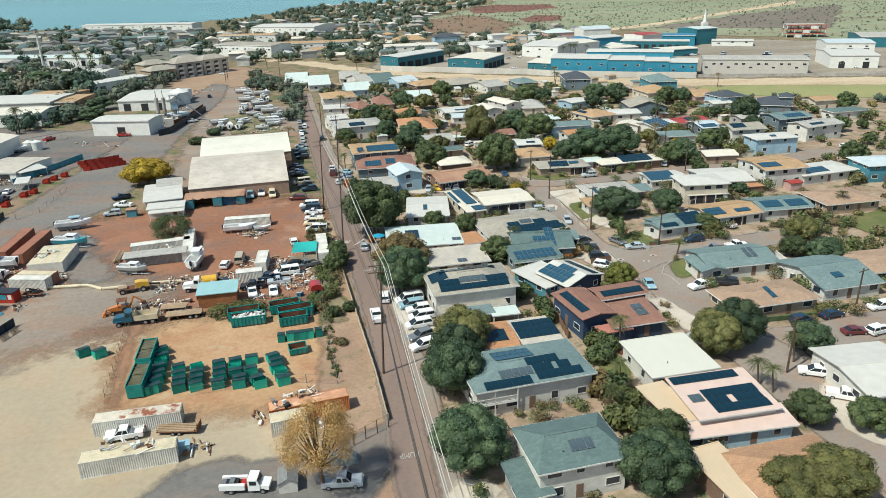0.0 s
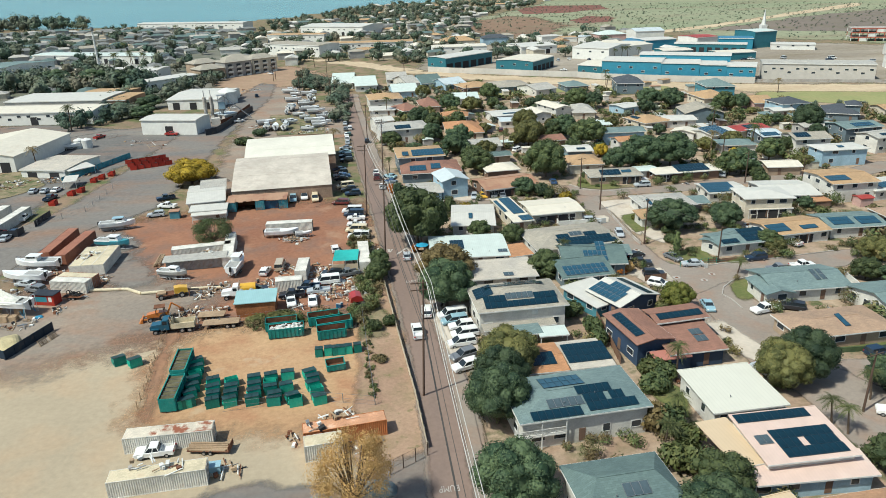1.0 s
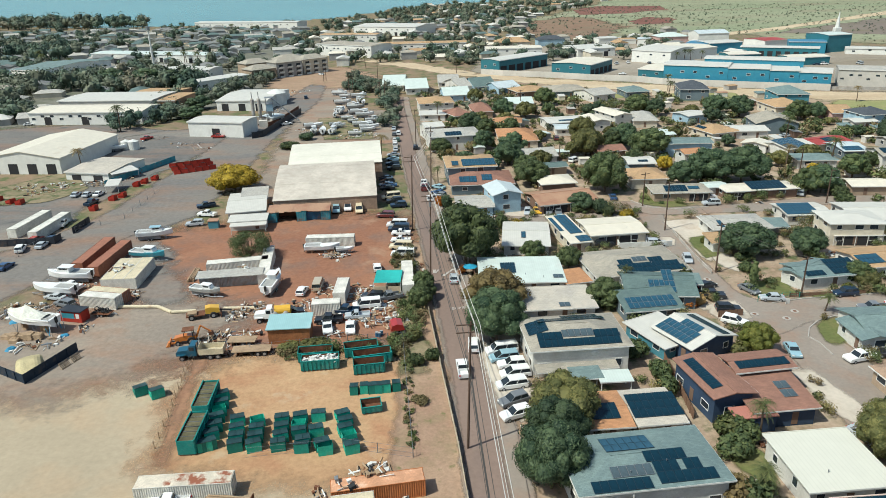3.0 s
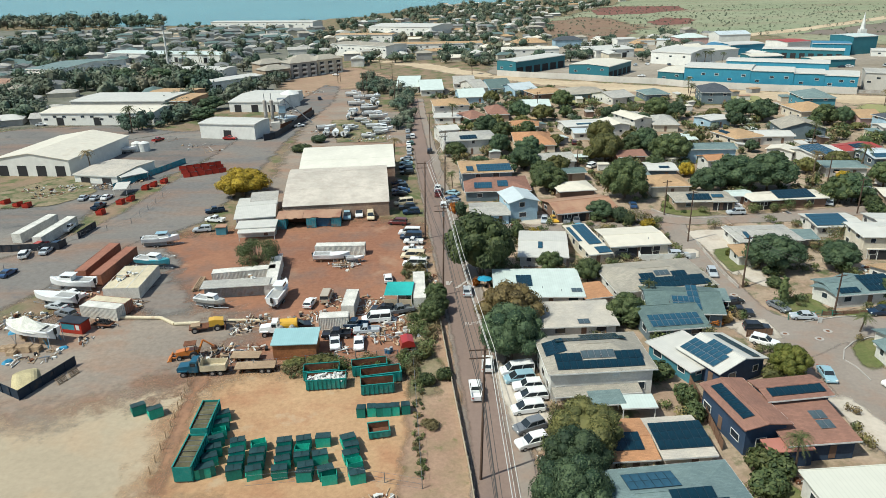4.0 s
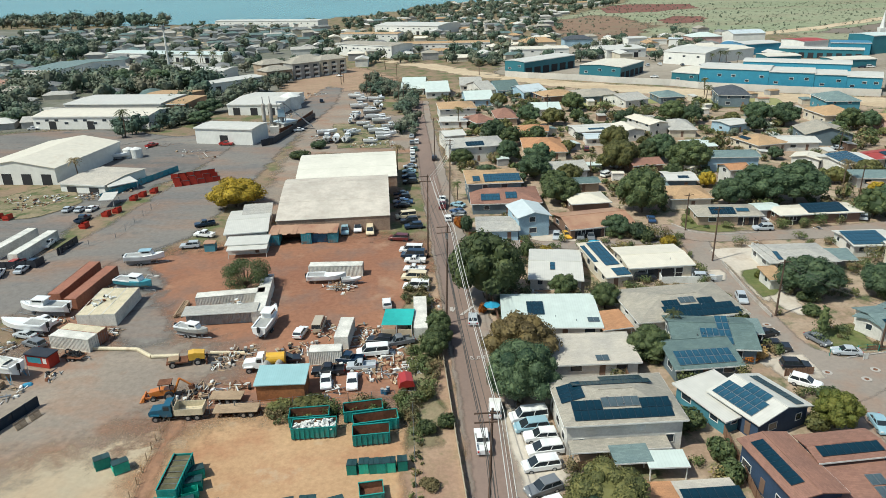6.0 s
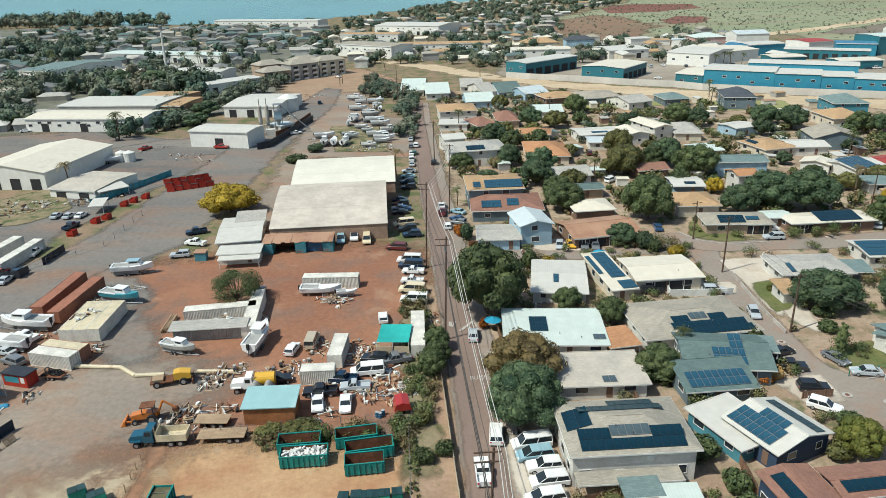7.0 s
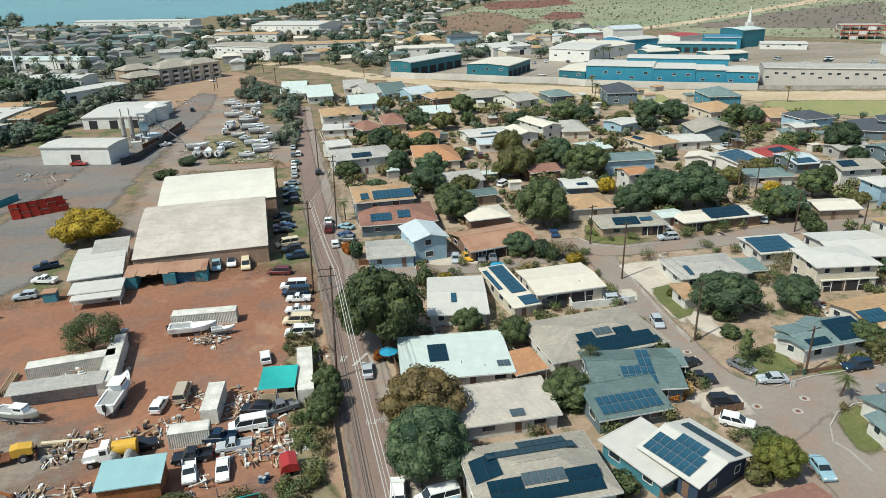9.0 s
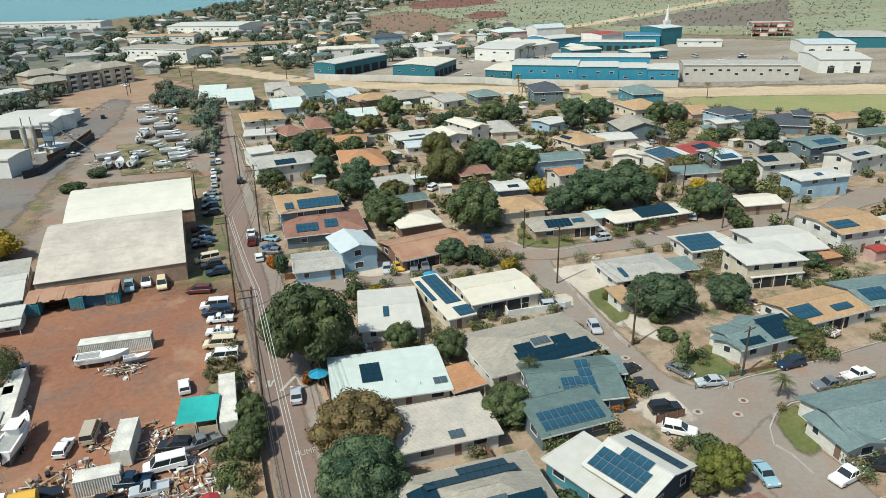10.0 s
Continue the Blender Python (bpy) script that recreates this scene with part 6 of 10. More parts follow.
house(161.2, 249.5, 9.2, 15.9, 11.8, 5.3, "teal", "slate", "gable", pitch=0.18, label="slate two-storey house with a teal roof", solar=(("front", .3, .2, 8, 2, 1),))
house(163.2, 234.1, 15, 17.8, 9.9, 5.3, "lightgrey", "white", "gable", pitch=0.2, label="white two-storey house with a pale roof", solar=(("front", .2, .3, 6, 1),))
house(163.2, 300.5, 8.5, 13.6, 13.2, 5.0, "dark", "blue", "hip", pitch=0.3, label="blue house with a charcoal roof")
house(157.1, 294.6, 4.2, 10.1, 8.3, 3.0, "white", "white", "gable", pitch=0.15, label="low house with white roof")
house(178.6, 286.8, -26.2, 13.2, 17.7, 3.2, "dark", "slate", "hip", pitch=0.3, label="house with a charcoal hip roof")
house(182.6, 284.8, -27.9, 6.1, 9.3, 6.0, "dark", "slate", "hip", pitch=0.3, label="two-storey house with a charcoal roof")
house(198, 284.5, 1.8, 11.3, 10.6, 4.2, "tan", "cream", "gable", pitch=0.2, label="cream house with a tan roof")
house(195.1, 263.1, 5.4, 16.9, 7.9, 3.4, "greygreen", "white", "hip", pitch=0.25, label="house with a grey-green roof")
house(112.6, 256.6, 23.5, 13.2, 13.1, 3.2, "white", "white", "gable", pitch=0.16, label="white house roofed in blue solar panels", solar=(("front", .05, .06, 9, 5, 2),))
house(127.4, 261.8, 19.7, 15.5, 9.6, 3.0, "red", "cream", "gable", pitch=0.16, label="house with a red roof and solar panels", solar=(("front", .35, .3, 6, 2),))
house(97.2, 284.2, 19, 13.2, 15.2, 3.0, "tan", "cream", "hip", pitch=0.22, label="cream house with a tan hip roof", solar=(("left", .2, .2, 5, 1),))
house(96.9, 313.5, 26.2, 11.3, 10.5, 3.4, "white", "blue", "gable", pitch=0.12, label="pale house with a white roof")
house(78.5, 258.7, 1.1, 16.5, 9.4, 4.6, "teal", "blue", "gable", pitch=0.16, label="pale blue two-storey house with a teal roof")
house(74.2, 240.9, 11.8, 7, 7.4, 5.2, "orange", "white", "gable", pitch=0.25, label="white two-storey house with an orange roof")
house(55.7, 223.4, 1.5, 11.3, 12.3, 3.0, "tan", "cream", "hip", pitch=0.3, label="cream house with a tan hip roof")
front_bay(house(61.6, 208.6, 0.3, 16.3, 9, 2.7, "grey", "tan", "hip", pitch=0.22, label="house with a dark grey roof and solar panels", solar=(("front", .22, .15, 6, 2), ("front", .62, .4, 3, 1, 1))), 16.3, 9, 2, 7, 2.2, 2)
front_bay(house(83.5, 208.9, 6.3, 21.2, 7.6, 2.7, "cream", "brown", "hip", pitch=0.16, label="long house with a cream and brown roof and solar panels", solar=(("front", .35, .15, 10, 3),)), 21.2, 7.6, -9, -5, 2.2, 1)
house(72.5, 211.4, 6.3, 6.4, 5.6, 2.7, "mint", "white", "gable", pitch=0.14, label="white carport wing of house")
house(58, 239.7, -0.3, 9.2, 10, 3.0, "white", "slate", "gable", pitch=0.12, label="house with a white roof", solar=(("front", .4, .3, 3, 1),))
house(51.4, 256.5, 10.3, 10.3, 9.3, 3.0, "brown", "brown", "gable", pitch=0.25, label="house with a brown roof")
house(114.2, 210.4, -2.5, 11.2, 8.4, 2.8, "cream", "tan", "gable", pitch=0.2, label="tan house with a pale roof")
house(103.6, 260.4, 53.9, 7.3, 9.1, 3.0, "cream", "white", "gable", "x", pitch=0.2, label="white gabled house among trees")
# ---- smaller houses farther down the road ----
house(-10.7, 350.4, 7.7, 16.6, 17.6, 5.0, "tan", "white", "hip", pitch=0.2, label="house with a tan roof and solar panels", solar=(("back", .2, .2, 8, 2),))
house(-11.1, 330.2, -0.5, 12.2, 9.3, 2.8, "white", "white", "flat", label="house with a white flat roof")
house(-0.2, 328.5, 24.2, 9.5, 15.2, 3.0, "brown", "tan", "hip", pitch=0.3, label="house with a red-brown hip roof")
house(10.3, 338.4, 5.7, 9.6, 18.3, 3.0, "brown", "tan", "hip", pitch=0.3, label="house with a red-brown hip roof")
house(20.4, 307.7, -5.8, 12.1, 10.2, 3.2, "orange", "cream", "hip", pitch=0.3, label="house with an orange hip roof")
house(28.9, 356, 2.1, 12.7, 17, 3.0, "mint", "white", "gable", pitch=0.2, label="house with a pale roof")
house(12, 412.5, 15.4, 13.1, 22.8, 3.2, "greygreen", "blue", "gable", pitch=0.3, label="blue cottage with a grey-green roof")
house(23.8, 402.7, 27.9, 14.1, 16.4, 3.2, "paleblue", "blue", "gable", pitch=0.3, label="blue cottage with a pale blue roof")
house(-1.6, 385.2, 8.1, 13.9, 21.2, 3.2, "mint", "blue", "gable", pitch=0.25, label="pale cottage with a mint roof")
house(-5.6, 431.4, 3.3, 12.3, 22.4, 3.2, "lightgrey", "white", "gable", pitch=0.25, label="white cottage with a pale roof")
house(0.1, 413.7, 23.7, 8.7, 24, 3.2, "lightgrey", "white", "gable", pitch=0.25, label="white cottage with a pale roof")
house(-35.8, 427, 0.6, 12.9, 30.8, 3.2, "mint", "white", "gable", pitch=0.25, label="white cottage with a pale roof")
house(-23.3, 413.6, 7.1, 12.7, 27.8, 3.2, "mint", "white", "gable", pitch=0.25, label="white cottage with a pale roof")
house(36.8, 388.7, 18.1, 18.3, 15.4, 3.2, "tan", "brown", "hip", pitch=0.25, label="cottage with a tan roof")
house(55.3, 388.7, 9.5, 20.4, 20, 3.2, "grey", "slate", "hip", pitch=0.2, label="cottage with a grey roof")
house(68, 373.6, 24.8, 13.5, 18.8, 3.4, "lightgrey", "white", "gable", pitch=0.2, label="white cottage with a pale roof")
house(88.7, 380, 7.6, 12.5, 15.2, 3.2, "teal", "slate", "hip", pitch=0.25, label="cottage with a teal roof")
house(115, 370.7, -7.9, 14, 20.3, 5.5, "dark", "slate", "hip", pitch=0.3, label="two-storey house with a charcoal roof")
house(153.9, 353.3, -3, 14.5, 18.6, 5.0, "teal", "teal", "hip", pitch=0.3, label="teal two-storey house with hip roof")
house(140.6, 327.7, 5.2, 14.1, 17.2, 4.0, "tan", "cream", "hip", pitch=0.3, label="cream house with a tan hip roof")
house(156.2, 313.6, 0.9, 9.7, 16.1, 3.6, "tan", "pink", "gable", pitch=0.25, label="house with a tan roof")
house(122.3, 293.2, -5.5, 16.4, 15.1, 4.0, "grey", "slate", "gable", "y", pitch=0.3, label="slate gabled house with big windows")
house(109.2, 284.2, 0.1, 13.4, 11.3, 3.0, "white", "white", "gable", pitch=0.15, label="house with a white roof")
house(43.8, 308.4, 10.7, 17.9, 12.8, 3.0, "white", "white", "gable", pitch=0.1, label="house with a white roof and solar strip", solar=(("front", .3, .3, 6, 1, 1),))
house(45.6, 294.8, 0.1, 15.5, 9.7, 2.8, "paleblue", "white", "gable", pitch=0.1, label="house with a pale blue roof")
house(25.6, 252.5, 10.4, 14, 11.4, 2.8, "lightgrey", "white", "gable", pitch=0.3, label="white gabled house with a pale roof")
house(28.5, 219.7, 9.3, 10.9, 9.7, 2.8, "cream", "brown", "hip", pitch=0.25, label="house with a cream hip roof")
house(28.9, 236.5, 9.3, 10.9, 6.5, 2.8, "greygreen", "tan", "gable", pitch=0.2, label="house with a grey-green roof")
house(55.6, 303.8, 11.7, 8.7, 14, 4.0, "cream", "white", "gable", "y", pitch=0.2, label="white gabled house among trees")
house(64.2, 311.7, 21.2, 8.8, 17.6, 5.0, "cream", "white", "gable", "y", pitch=0.2, label="white two-storey house among trees")
house(76.3, 311.2, -2.9, 10.4, 18.7, 3.0, "lightgrey", "cream", "hip", pitch=0.25, label="cream house with a pale roof")
house(74.7, 279.4, 10.8, 9.4, 10.8, 3.2, "mint", "white", "gable", pitch=0.15, label="house with a pale mint roof")
house(113.1, 239.2, -3.7, 12.7, 9, 3.0, "teal", "white", "hip", pitch=0.25, label="house with a grey-green roof")
house(129.8, 252.3, 4.3, 9, 14, 3.0, "paleblue", "slate", "gable", pitch=0.15, label="house with blue solar roofing", solar=(("front", .1, .1, 6, 2, 1),))
house(153.7, 262.8, 10.1, 13.2, 7.9, 3.0, "lightgrey", "grey", "gable", pitch=0.2, label="grey house with a pale roof")
# at the lower right
house(72.1, 108.9, 6.2, 18, 9.2, 2.8, "umber", "tan", "hip", pitch=0.2, label="house with a faded brown roof", solar=(("front", .5, .4, 1, 2, 1),))
house(89.8, 116.4, 6.1, 13.5, 15.2, 2.8, "teal", "white", "gable", pitch=0.22, label="white house with a grey-green roof", solar=(("front", .35, .4, 2, 1, 1),))
house(74.1, 81.3, 0.7, 12.2, 14.2, 3.2, "white", "white", "gable", pitch=0.12, label="building with a bright white roof and open carport")

# ---- storage yard ----
WH = paint("weathered_white_sheet", (0.51, 0.46, 0.39), 0.7, var=0.16, big=0.12, fine=0.9, dirt=(0.37, 0.32, 0.27), dirt_at=(0.48, 0.75))
WHB = paint("bright_white_sheet", (0.60, 0.575, 0.49), 0.7, var=0.08, big=0.12, fine=0.9, dirt=(0.6, 0.56, 0.48), dirt_at=(0.6, 0.9))


def vaulted_shed(x, y, yaw, L, W, h, crown, mat, label, segs=10, name="warehouse"):
    """A long shed under a shallow vaulted sheet roof, the vault rising from the front to the back edge."""
    ob = thing(name, x, y, yaw, label, "warehouse", "warehouses")
    a, b = L / 2, W / 2
    prof = [(-b + W * i / segs, h + crown * (math.sin(math.pi / 2 * min(1, i / segs / .85)) if i / segs < .86 else 1 - (i / segs - .85) / .15 * .5)) for i in range(segs + 1)]
    part("wall", Shape().prism([(-b + .15, 0), (b - .15, 0)] + [(p[0] * .985, p[1] - .12) for p in reversed(prof)], -a + .15, a - .15, "x"), CONT_WALL, ob)
    ro = part("roof", Shape().prism(prof + [(p[0], p[1] - .1) for p in reversed(prof)], -a, a, "x"), mat, ob)
    for i in (3, 7):
        p = prof[i]
        part("seam", Shape().box(-a, a, p[0] - .06, p[0] + .06, p[1] - .02, p[1] + .025), mat, ro)
    for k in range(1, 8):
        xx = -a + L * k / 8
        part("rib", Shape().prism([(p[0], p[1] + .018) for p in prof] + [(p[0], p[1] - .02) for p in reversed(prof)], xx - .04, xx + .04, "x"), mat, ro)
    return ob


CONT_WALL = paint("shed_wall", (0.36, 0.25, 0.18), 0.8, dirt=(0.22, 0.12, 0.08), dirt_at=(0.5, 0.75), var=0.25)
vaulted_shed(-38.7, 216.6, 7.7, 28.5, 30.5, 4.0, 3.6, WH, "big warehouse with a weathered white vaulted roof")
vaulted_shed(-40.4, 245.2, 7.7, 29.5, 25, 5.4, 2.4, WHB, "warehouse with a bright white roof")

# shed row with rusty roof in front of the warehouse
def store_row(x, y, yaw, L, label):
    """Storage bays under loose rusty sheets laid at uneven lengths and tilts."""
    ob = thing("storage_row", x, y, yaw, label, "shed", "")
    q = random.Random(4)
    k = 15
    for i in range(k):
        x0 = -L / 2 + L * i / k
        f, z0 = -1.2 + q.uniform(-.35, .5), 2.74 + q.uniform(0, .1)
        part("roof_sheet", Shape().add(*roof_plane([(x0 - .08, f, z0), (x0 + L / k + .08, f, z0 + q.uniform(-.04, .08)), (x0 + L / k + .08, 4.2, 3.3), (x0 - .08, 4.2 + q.uniform(-.4, .3), 3.3)], .05)), ROOFS["rusty"], ob)
    part("back_wall", Shape().box(-L / 2, L / 2, 4.0, 4.1, 0, 3.1), RUST, ob)
    return ob


store_row(-42.7, 194.9, 4.5, 16.4, "row of rusty-roofed storage bays")
for px, py, pyaw, pw, rf in ((-49.5, 192.8, 8, 2.5, None), (-41.9, 193.8, 9.2, 2.3, None), (-35.6, 194.5, 8, 2.6, "cream")):
    container(px - 3 * math.sin(radians(pyaw)), py + 3 * math.cos(radians(pyaw)), pyaw - 90, 6.06, "teal", "teal steel container under a rusty roof", roof=rf)
fence([(-40.8, 194.9), (-37.1, 195.2)], 2.3, container_mat("blue"), "dark blue sheet wall of a bay", "slab")
# white office trailers left of the warehouse
house(-58.5, 202.7, 12.6, 10.6, 18.4, 3.0, "white", "white", "gable", pitch=0.06, label="white site office with a shallow pale roof", name="site_office")
house(-58.2, 209.2, 12.7, 7.6, 12.2, 3.2, "lightgrey", "white", "flat", label="pale site hut beside the warehouse", name="site_office")
house(-54.7, 189.6, 7.9, 10, 5.2, 2.7, "white", "white", "flat", label="long white office trailer with windows", name="office_trailer")
lean_to("low white awning over a work area", -54, 187.1, 8.6, 9.2, 4.6, 2.3, "white")
# containers
container(-33.6, 79.4, 7.8, 12.1, "white", "long white shipping container, roof strewn with boards", roof="cream")
container(-34.8, 88.1, 4.6, 12, "white", "long white shipping container with a rust-stained roof", roof="stained")
container(-10.5, 87.7, 11, 11.6, "orange", "orange shipping container with white tarps on its roof", roof="salmon")
container(-13.1, 84.1, 10.4, 5.2, "white", "short white container beside an orange one", roof="cream")
container(-85.5, 169.1, 91.3, 17, "brown", "rust-brown long shipping container")
container(-80.6, 166.7, 89.3, 16.8, "brown", "rust-brown long shipping container with stencilled marks")
for px, py, lb in ((-69.9, 157.6, "white container at the end of a row of three"), (-72.36, 157.44, "white container in the middle of a row of three"), (-74.82, 157.28, "white container with debris on its dusty roof")):
    container(px, py, 94, 12.1, "white", lb, roof="cream")
container(-72.0, 143.75, -11.6, 8.2, "white", "white container beside a heap of tyres", roof="white")
container(-71.5, 146.22, -11.6, 8.2, "brown", "rust-brown container with a pale tan roof", roof="cream")
container(-48.5, 153.7, 7.7, 13, "grey", "long pale grey container with a doorway")
lean_to("pale sheet roof over a long grey container", -48.6, 153.4, 7.7, 13.8, 3.6, 2.72, "lightgrey", pitch=0.04, posts=False)
container(-49.3, 161.1, 11.8, 13.4, "white", "white container behind another")
container(-42.8, 160.7, 99.3, 16, "white", "white container with clutter on top")
container(-25.8, 139.1, 5.2, 5.5, "white", "white shipping container among scrap")
container(-24, 146.6, 90.8, 7.6, "white", "white box trailer among scrap")
container(-11, 152.6, 95.2, 13.1, "white", "white container beside the green canopy")
container(-31, 175.4, 2, 11.6, "white", "white container behind a boat", roof="white")
container(-114.1, 192.3, 87.5, 15.8, "white", "white box trailer parked on asphalt")
container(-107.5, 190.1, 89, 16.3, "white", "white box trailer parked on asphalt")
# roll-off boxes and dumpsters
ROLL = ((-23.4, 119, 7.3, 6.2, 2.4, "green roll-off box heaped with pale scrap", True), (-24.7, 121.7, 8.2, 5.7, 2.4, "empty green roll-off box with rusty floor", False),
        (-15.1, 117.7, 9.7, 5.1, 2.4, "green roll-off box with a rust-brown interior", False), (-17.1, 123.3, 12.3, 5.7, 2.4, "blue-green roll-off box with a rusty floor", False), (-14.9, 120.7, 13.6, 6.4, 2.4, "blue-green roll-off box beside the fence", False))
for px, py, pyaw, plen, pw, lb, ld in ROLL:
    rolloff(px, py, pyaw, plen, "rolloff", lb, WHITE if ld else None, 1.9)
for px, py, pyaw, plen in ((-38.7, 107.8, 94.8, 7.7), (-37.8, 99.5, 93.3, 7)):
    rolloff(px, py, pyaw, min(plen, 7), "rolloff", "tall green roll-off box under olive-brown cover panels", FILL, 2.5)
BINS = (
    (-50.6, 111.7, 131.2, 0), (-47.7, 110.9, 129.1, 0),
    (-37, 109.8, 114.1, 1), (-36.4, 107.6, 113.3, 0), (-36.2, 105.7, 113.3, 0), (-36, 103.9, 114.2, 0), (-35.6, 101.9, 113.9, 0), (-35.5, 99.9, 114.3, 0), (-35.2, 97.8, 114.1, 0),
    (-32.7, 103.3, 110.6, 1), (-32.2, 101.1, 108.1, 0), (-31.7, 99.2, 108.2, 0), (-31.4, 97.4, 108.3, 0),
    (-29.7, 103, 108.9, 0), (-29.3, 101, 106.6, 0), (-29, 99.2, 106.7, 0), (-28.8, 97.4, 106.8, 0),
    (-26.2, 103.4, 104.5, 0), (-25.8, 101.3, 104.6, 0), (-25.5, 99.4, 104.7, 0), (-25.4, 97.5, 104.9, 0),
    (-23.6, 103.8, 103.1, 0), (-23.4, 101.9, 103.2, 0), (-23.1, 100.3, 103.3, 0), (-22.1, 98.2, 102.9, 0),
    (-21, 104.3, 101.6, 1), (-20.7, 100.6, 107.1, 1), (-19.3, 97.5, 107.7, 0),
    (-17.5, 104.2, 116.4, 1), (-16.8, 102.6, 105.5, 0), (-16.6, 100.8, 105.7, 1), (-15.8, 99.1, 111.4, 0), (-15.1, 96.8, 105.5, 1),
    (-16.7, 111.2, 98.7, 0), (-15.2, 111.5, 97.9, 0), (-13.9, 111.5, 97.2, 0), (-12.9, 111.6, 96.7, 0), (-11.7, 111.8, 96, 0), (-10.2, 112.1, 95.3, 0),
    (-22, 97.1, 98.1, 0), (-18.7, 96.6, 101.5, 0), (-35.6, 97.6, 104.1, 1),
)
for k, (px, py, pyaw, pale) in enumerate(BINS):
    dumpster(px, py, pyaw - 90 + (k * 37 % 11 - 5), "binpale" if pale or k % 3 == 1 else "bin", k % 9 == 4, 0.62 if 33 <= k < 39 else 0.98)
rolloff(-13.5, 106.6, 12.7, 3, "rolloff", "small green open skip with rounded ends", None, 1.2)
for px, py, pyaw in ((-102.3, 231.1, 95.2), (-101.2, 234.6, 94), (-99.3, 238.3, 89.3), (-103.2, 216.5, 88), (-101.7, 219.6, 85.4), (-138.6, 217.6, 71.8), (-133.1, 214.8, 76.3), (-130, 214.2, 87.9), (-104.4, 207, 87.4)):
    dumpster(px, py, pyaw, "red", True, label="red steel open-topped bin on the asphalt")
for i in range(6):
    for j in range(3):
        ax, ay = -100.4, 253.9
        bx, by = -88.4, 260.7
        cx, cy = -95.4, 244.7
        u, v = (i + .5) / 6, j / 2
        dumpster(ax + (bx - ax) * u + (cx - ax) * v, ay + (by - ay) * u + (cy - ay) * v, 15 + i * 3, "red", (i + j) % 2 == 0, label="red steel bin stacked in rows")

# boats
boat(-76.4, 182, 10.9, 8.9, "white", "white motor boat with a blue canopy on a trailer", True, "skyblue")
boat(-72.3, 168, -13.2, 8.8, "teal", "white and turquoise cabin boat on a trailer", True)
boat(-84.7, 156.2, 176, 9.9, "white", "white fishing boat with a hard top", True)
boat(-84.2, 148.9, 170, 9.8, "white", "long white speedboat on trailer", False)
boat(-52, 147.6, -16.6, 6.9, "grey", "grey cabin boat on a tandem trailer", True)
boat(-39, 150.8, 86.1, 9.4, "white", "white boat with red trim on a trailer", True)
boat(-32.3, 171.4, 4, 8.4, "white", "white sailing hull propped on blocks", False, trailer=False)
boat(-131.1, 280.6, 15.5, 8.2, "white", "white boat on the asphalt", False)
for k, (px, py, pyaw, plen) in enumerate(((-64, 403.1, -6.2, 11.8), (-52.3, 393.1, 7.6, 14.6), (-57.9, 373.9, 8, 13.3), (-49.2, 358.2, 8.3, 12.2), (-46.1, 346.8, 7.1, 12.9), (-42.4, 338, 12.9, 12.6), (-54.9, 349, 78.2, 10.9), (-40.9, 316.9, 9.5, 9.4), (-37.1, 310, 7.9, 10.3), (-59.3, 304.3, 96, 12.6), (-55.6, 304.1, 97.4, 12.6), (-51.3, 303.7, 83.8, 8.2), (-50.7, 314.8, 28.3, 6.2), (-61.5, 315.6, 19.6, 8.3), (-37.1, 325.2, 23.5, 7.6))):
    boat(px, py, pyaw, max(5.5, min(plen, 8.5)), "grey" if k % 6 == 3 else "white", "white boat stored in rows on trailers", k % 3 != 1)
rnd = random.Random(19)
for k in range(16):
    u, v = rnd.random(), (k + .5) / 16
    ax, ay = -51.9, 295.7
    bx, by = -66.7, 403.4
    px, py = ax + (bx - ax) * v + u * 16, ay + (by - ay) * v
    boat(px, py, rnd.choice((0, 175, 20, 90)) + rnd.uniform(-12, 12), rnd.uniform(4.5, 7.5), "white", "white boat crowded into a storage lot", k % 2 == 0)



def bare_trailer(x, y, yaw, L, label):
    """An empty boat trailer: side rails drawn together at the hitch, cross bars, bunks and a winch post."""
    ob = thing("bare_trailer", x, y, yaw, label, "trailer", "boat trailers")
    a, w = L / 2, 0.95
    for sg in (-1, 1):
        part("side_rail", Shape().tube((-a, sg * w, .5), (a * .35, sg * w, .5), .055, n=6).tube((a * .35, sg * w, .5), (a, 0, .5), .055, n=6), TRIM, ob)
        part("bunk", Shape().box(-a * .9, a * .3, sg * .5 - .07, sg * .5 + .07, .6, .72), TIMBER, ob)
        part("guide_post", Shape().tube((-a * .92, sg * w, .5), (-a * .92, sg * w, 1.5), .035, n=5), TRIM, ob)
    for k in range(4):
        xx = -a * .9 + a * 1.2 * k / 3
        part("cross_bar", Shape().tube((xx, -w, .52), (xx, w, .52), .045, n=5), TRIM, ob)
    part("winch_post", Shape().tube((a * .7, 0, .5), (a * .65, 0, 1.3), .06, n=6).tube((a * .97, 0, 0), (a * .97, 0, .55), .05, n=6), STEEL, ob)
    trailer_wheels(ob, (-a * .3, -a * .3 + .75), w + .05)
    return ob


bare_trailer(-28.4, 168.0, 6, 6.4, "empty white boat trailer on red earth")
bare_trailer(-73.6, 173.6, 8, 7.5, "empty boat trailer beside cabin boats")
boat(-26.8, 170.2, 12, 4.2, "white", "small white dinghy on a trailer", False)
house(-64.2, 190.2, 6, 2.8, 2.2, 2.1, "rusty", "teal", "flat", label="small green kiosk with a rusty roof", windows=False, name="shed", over=.15)

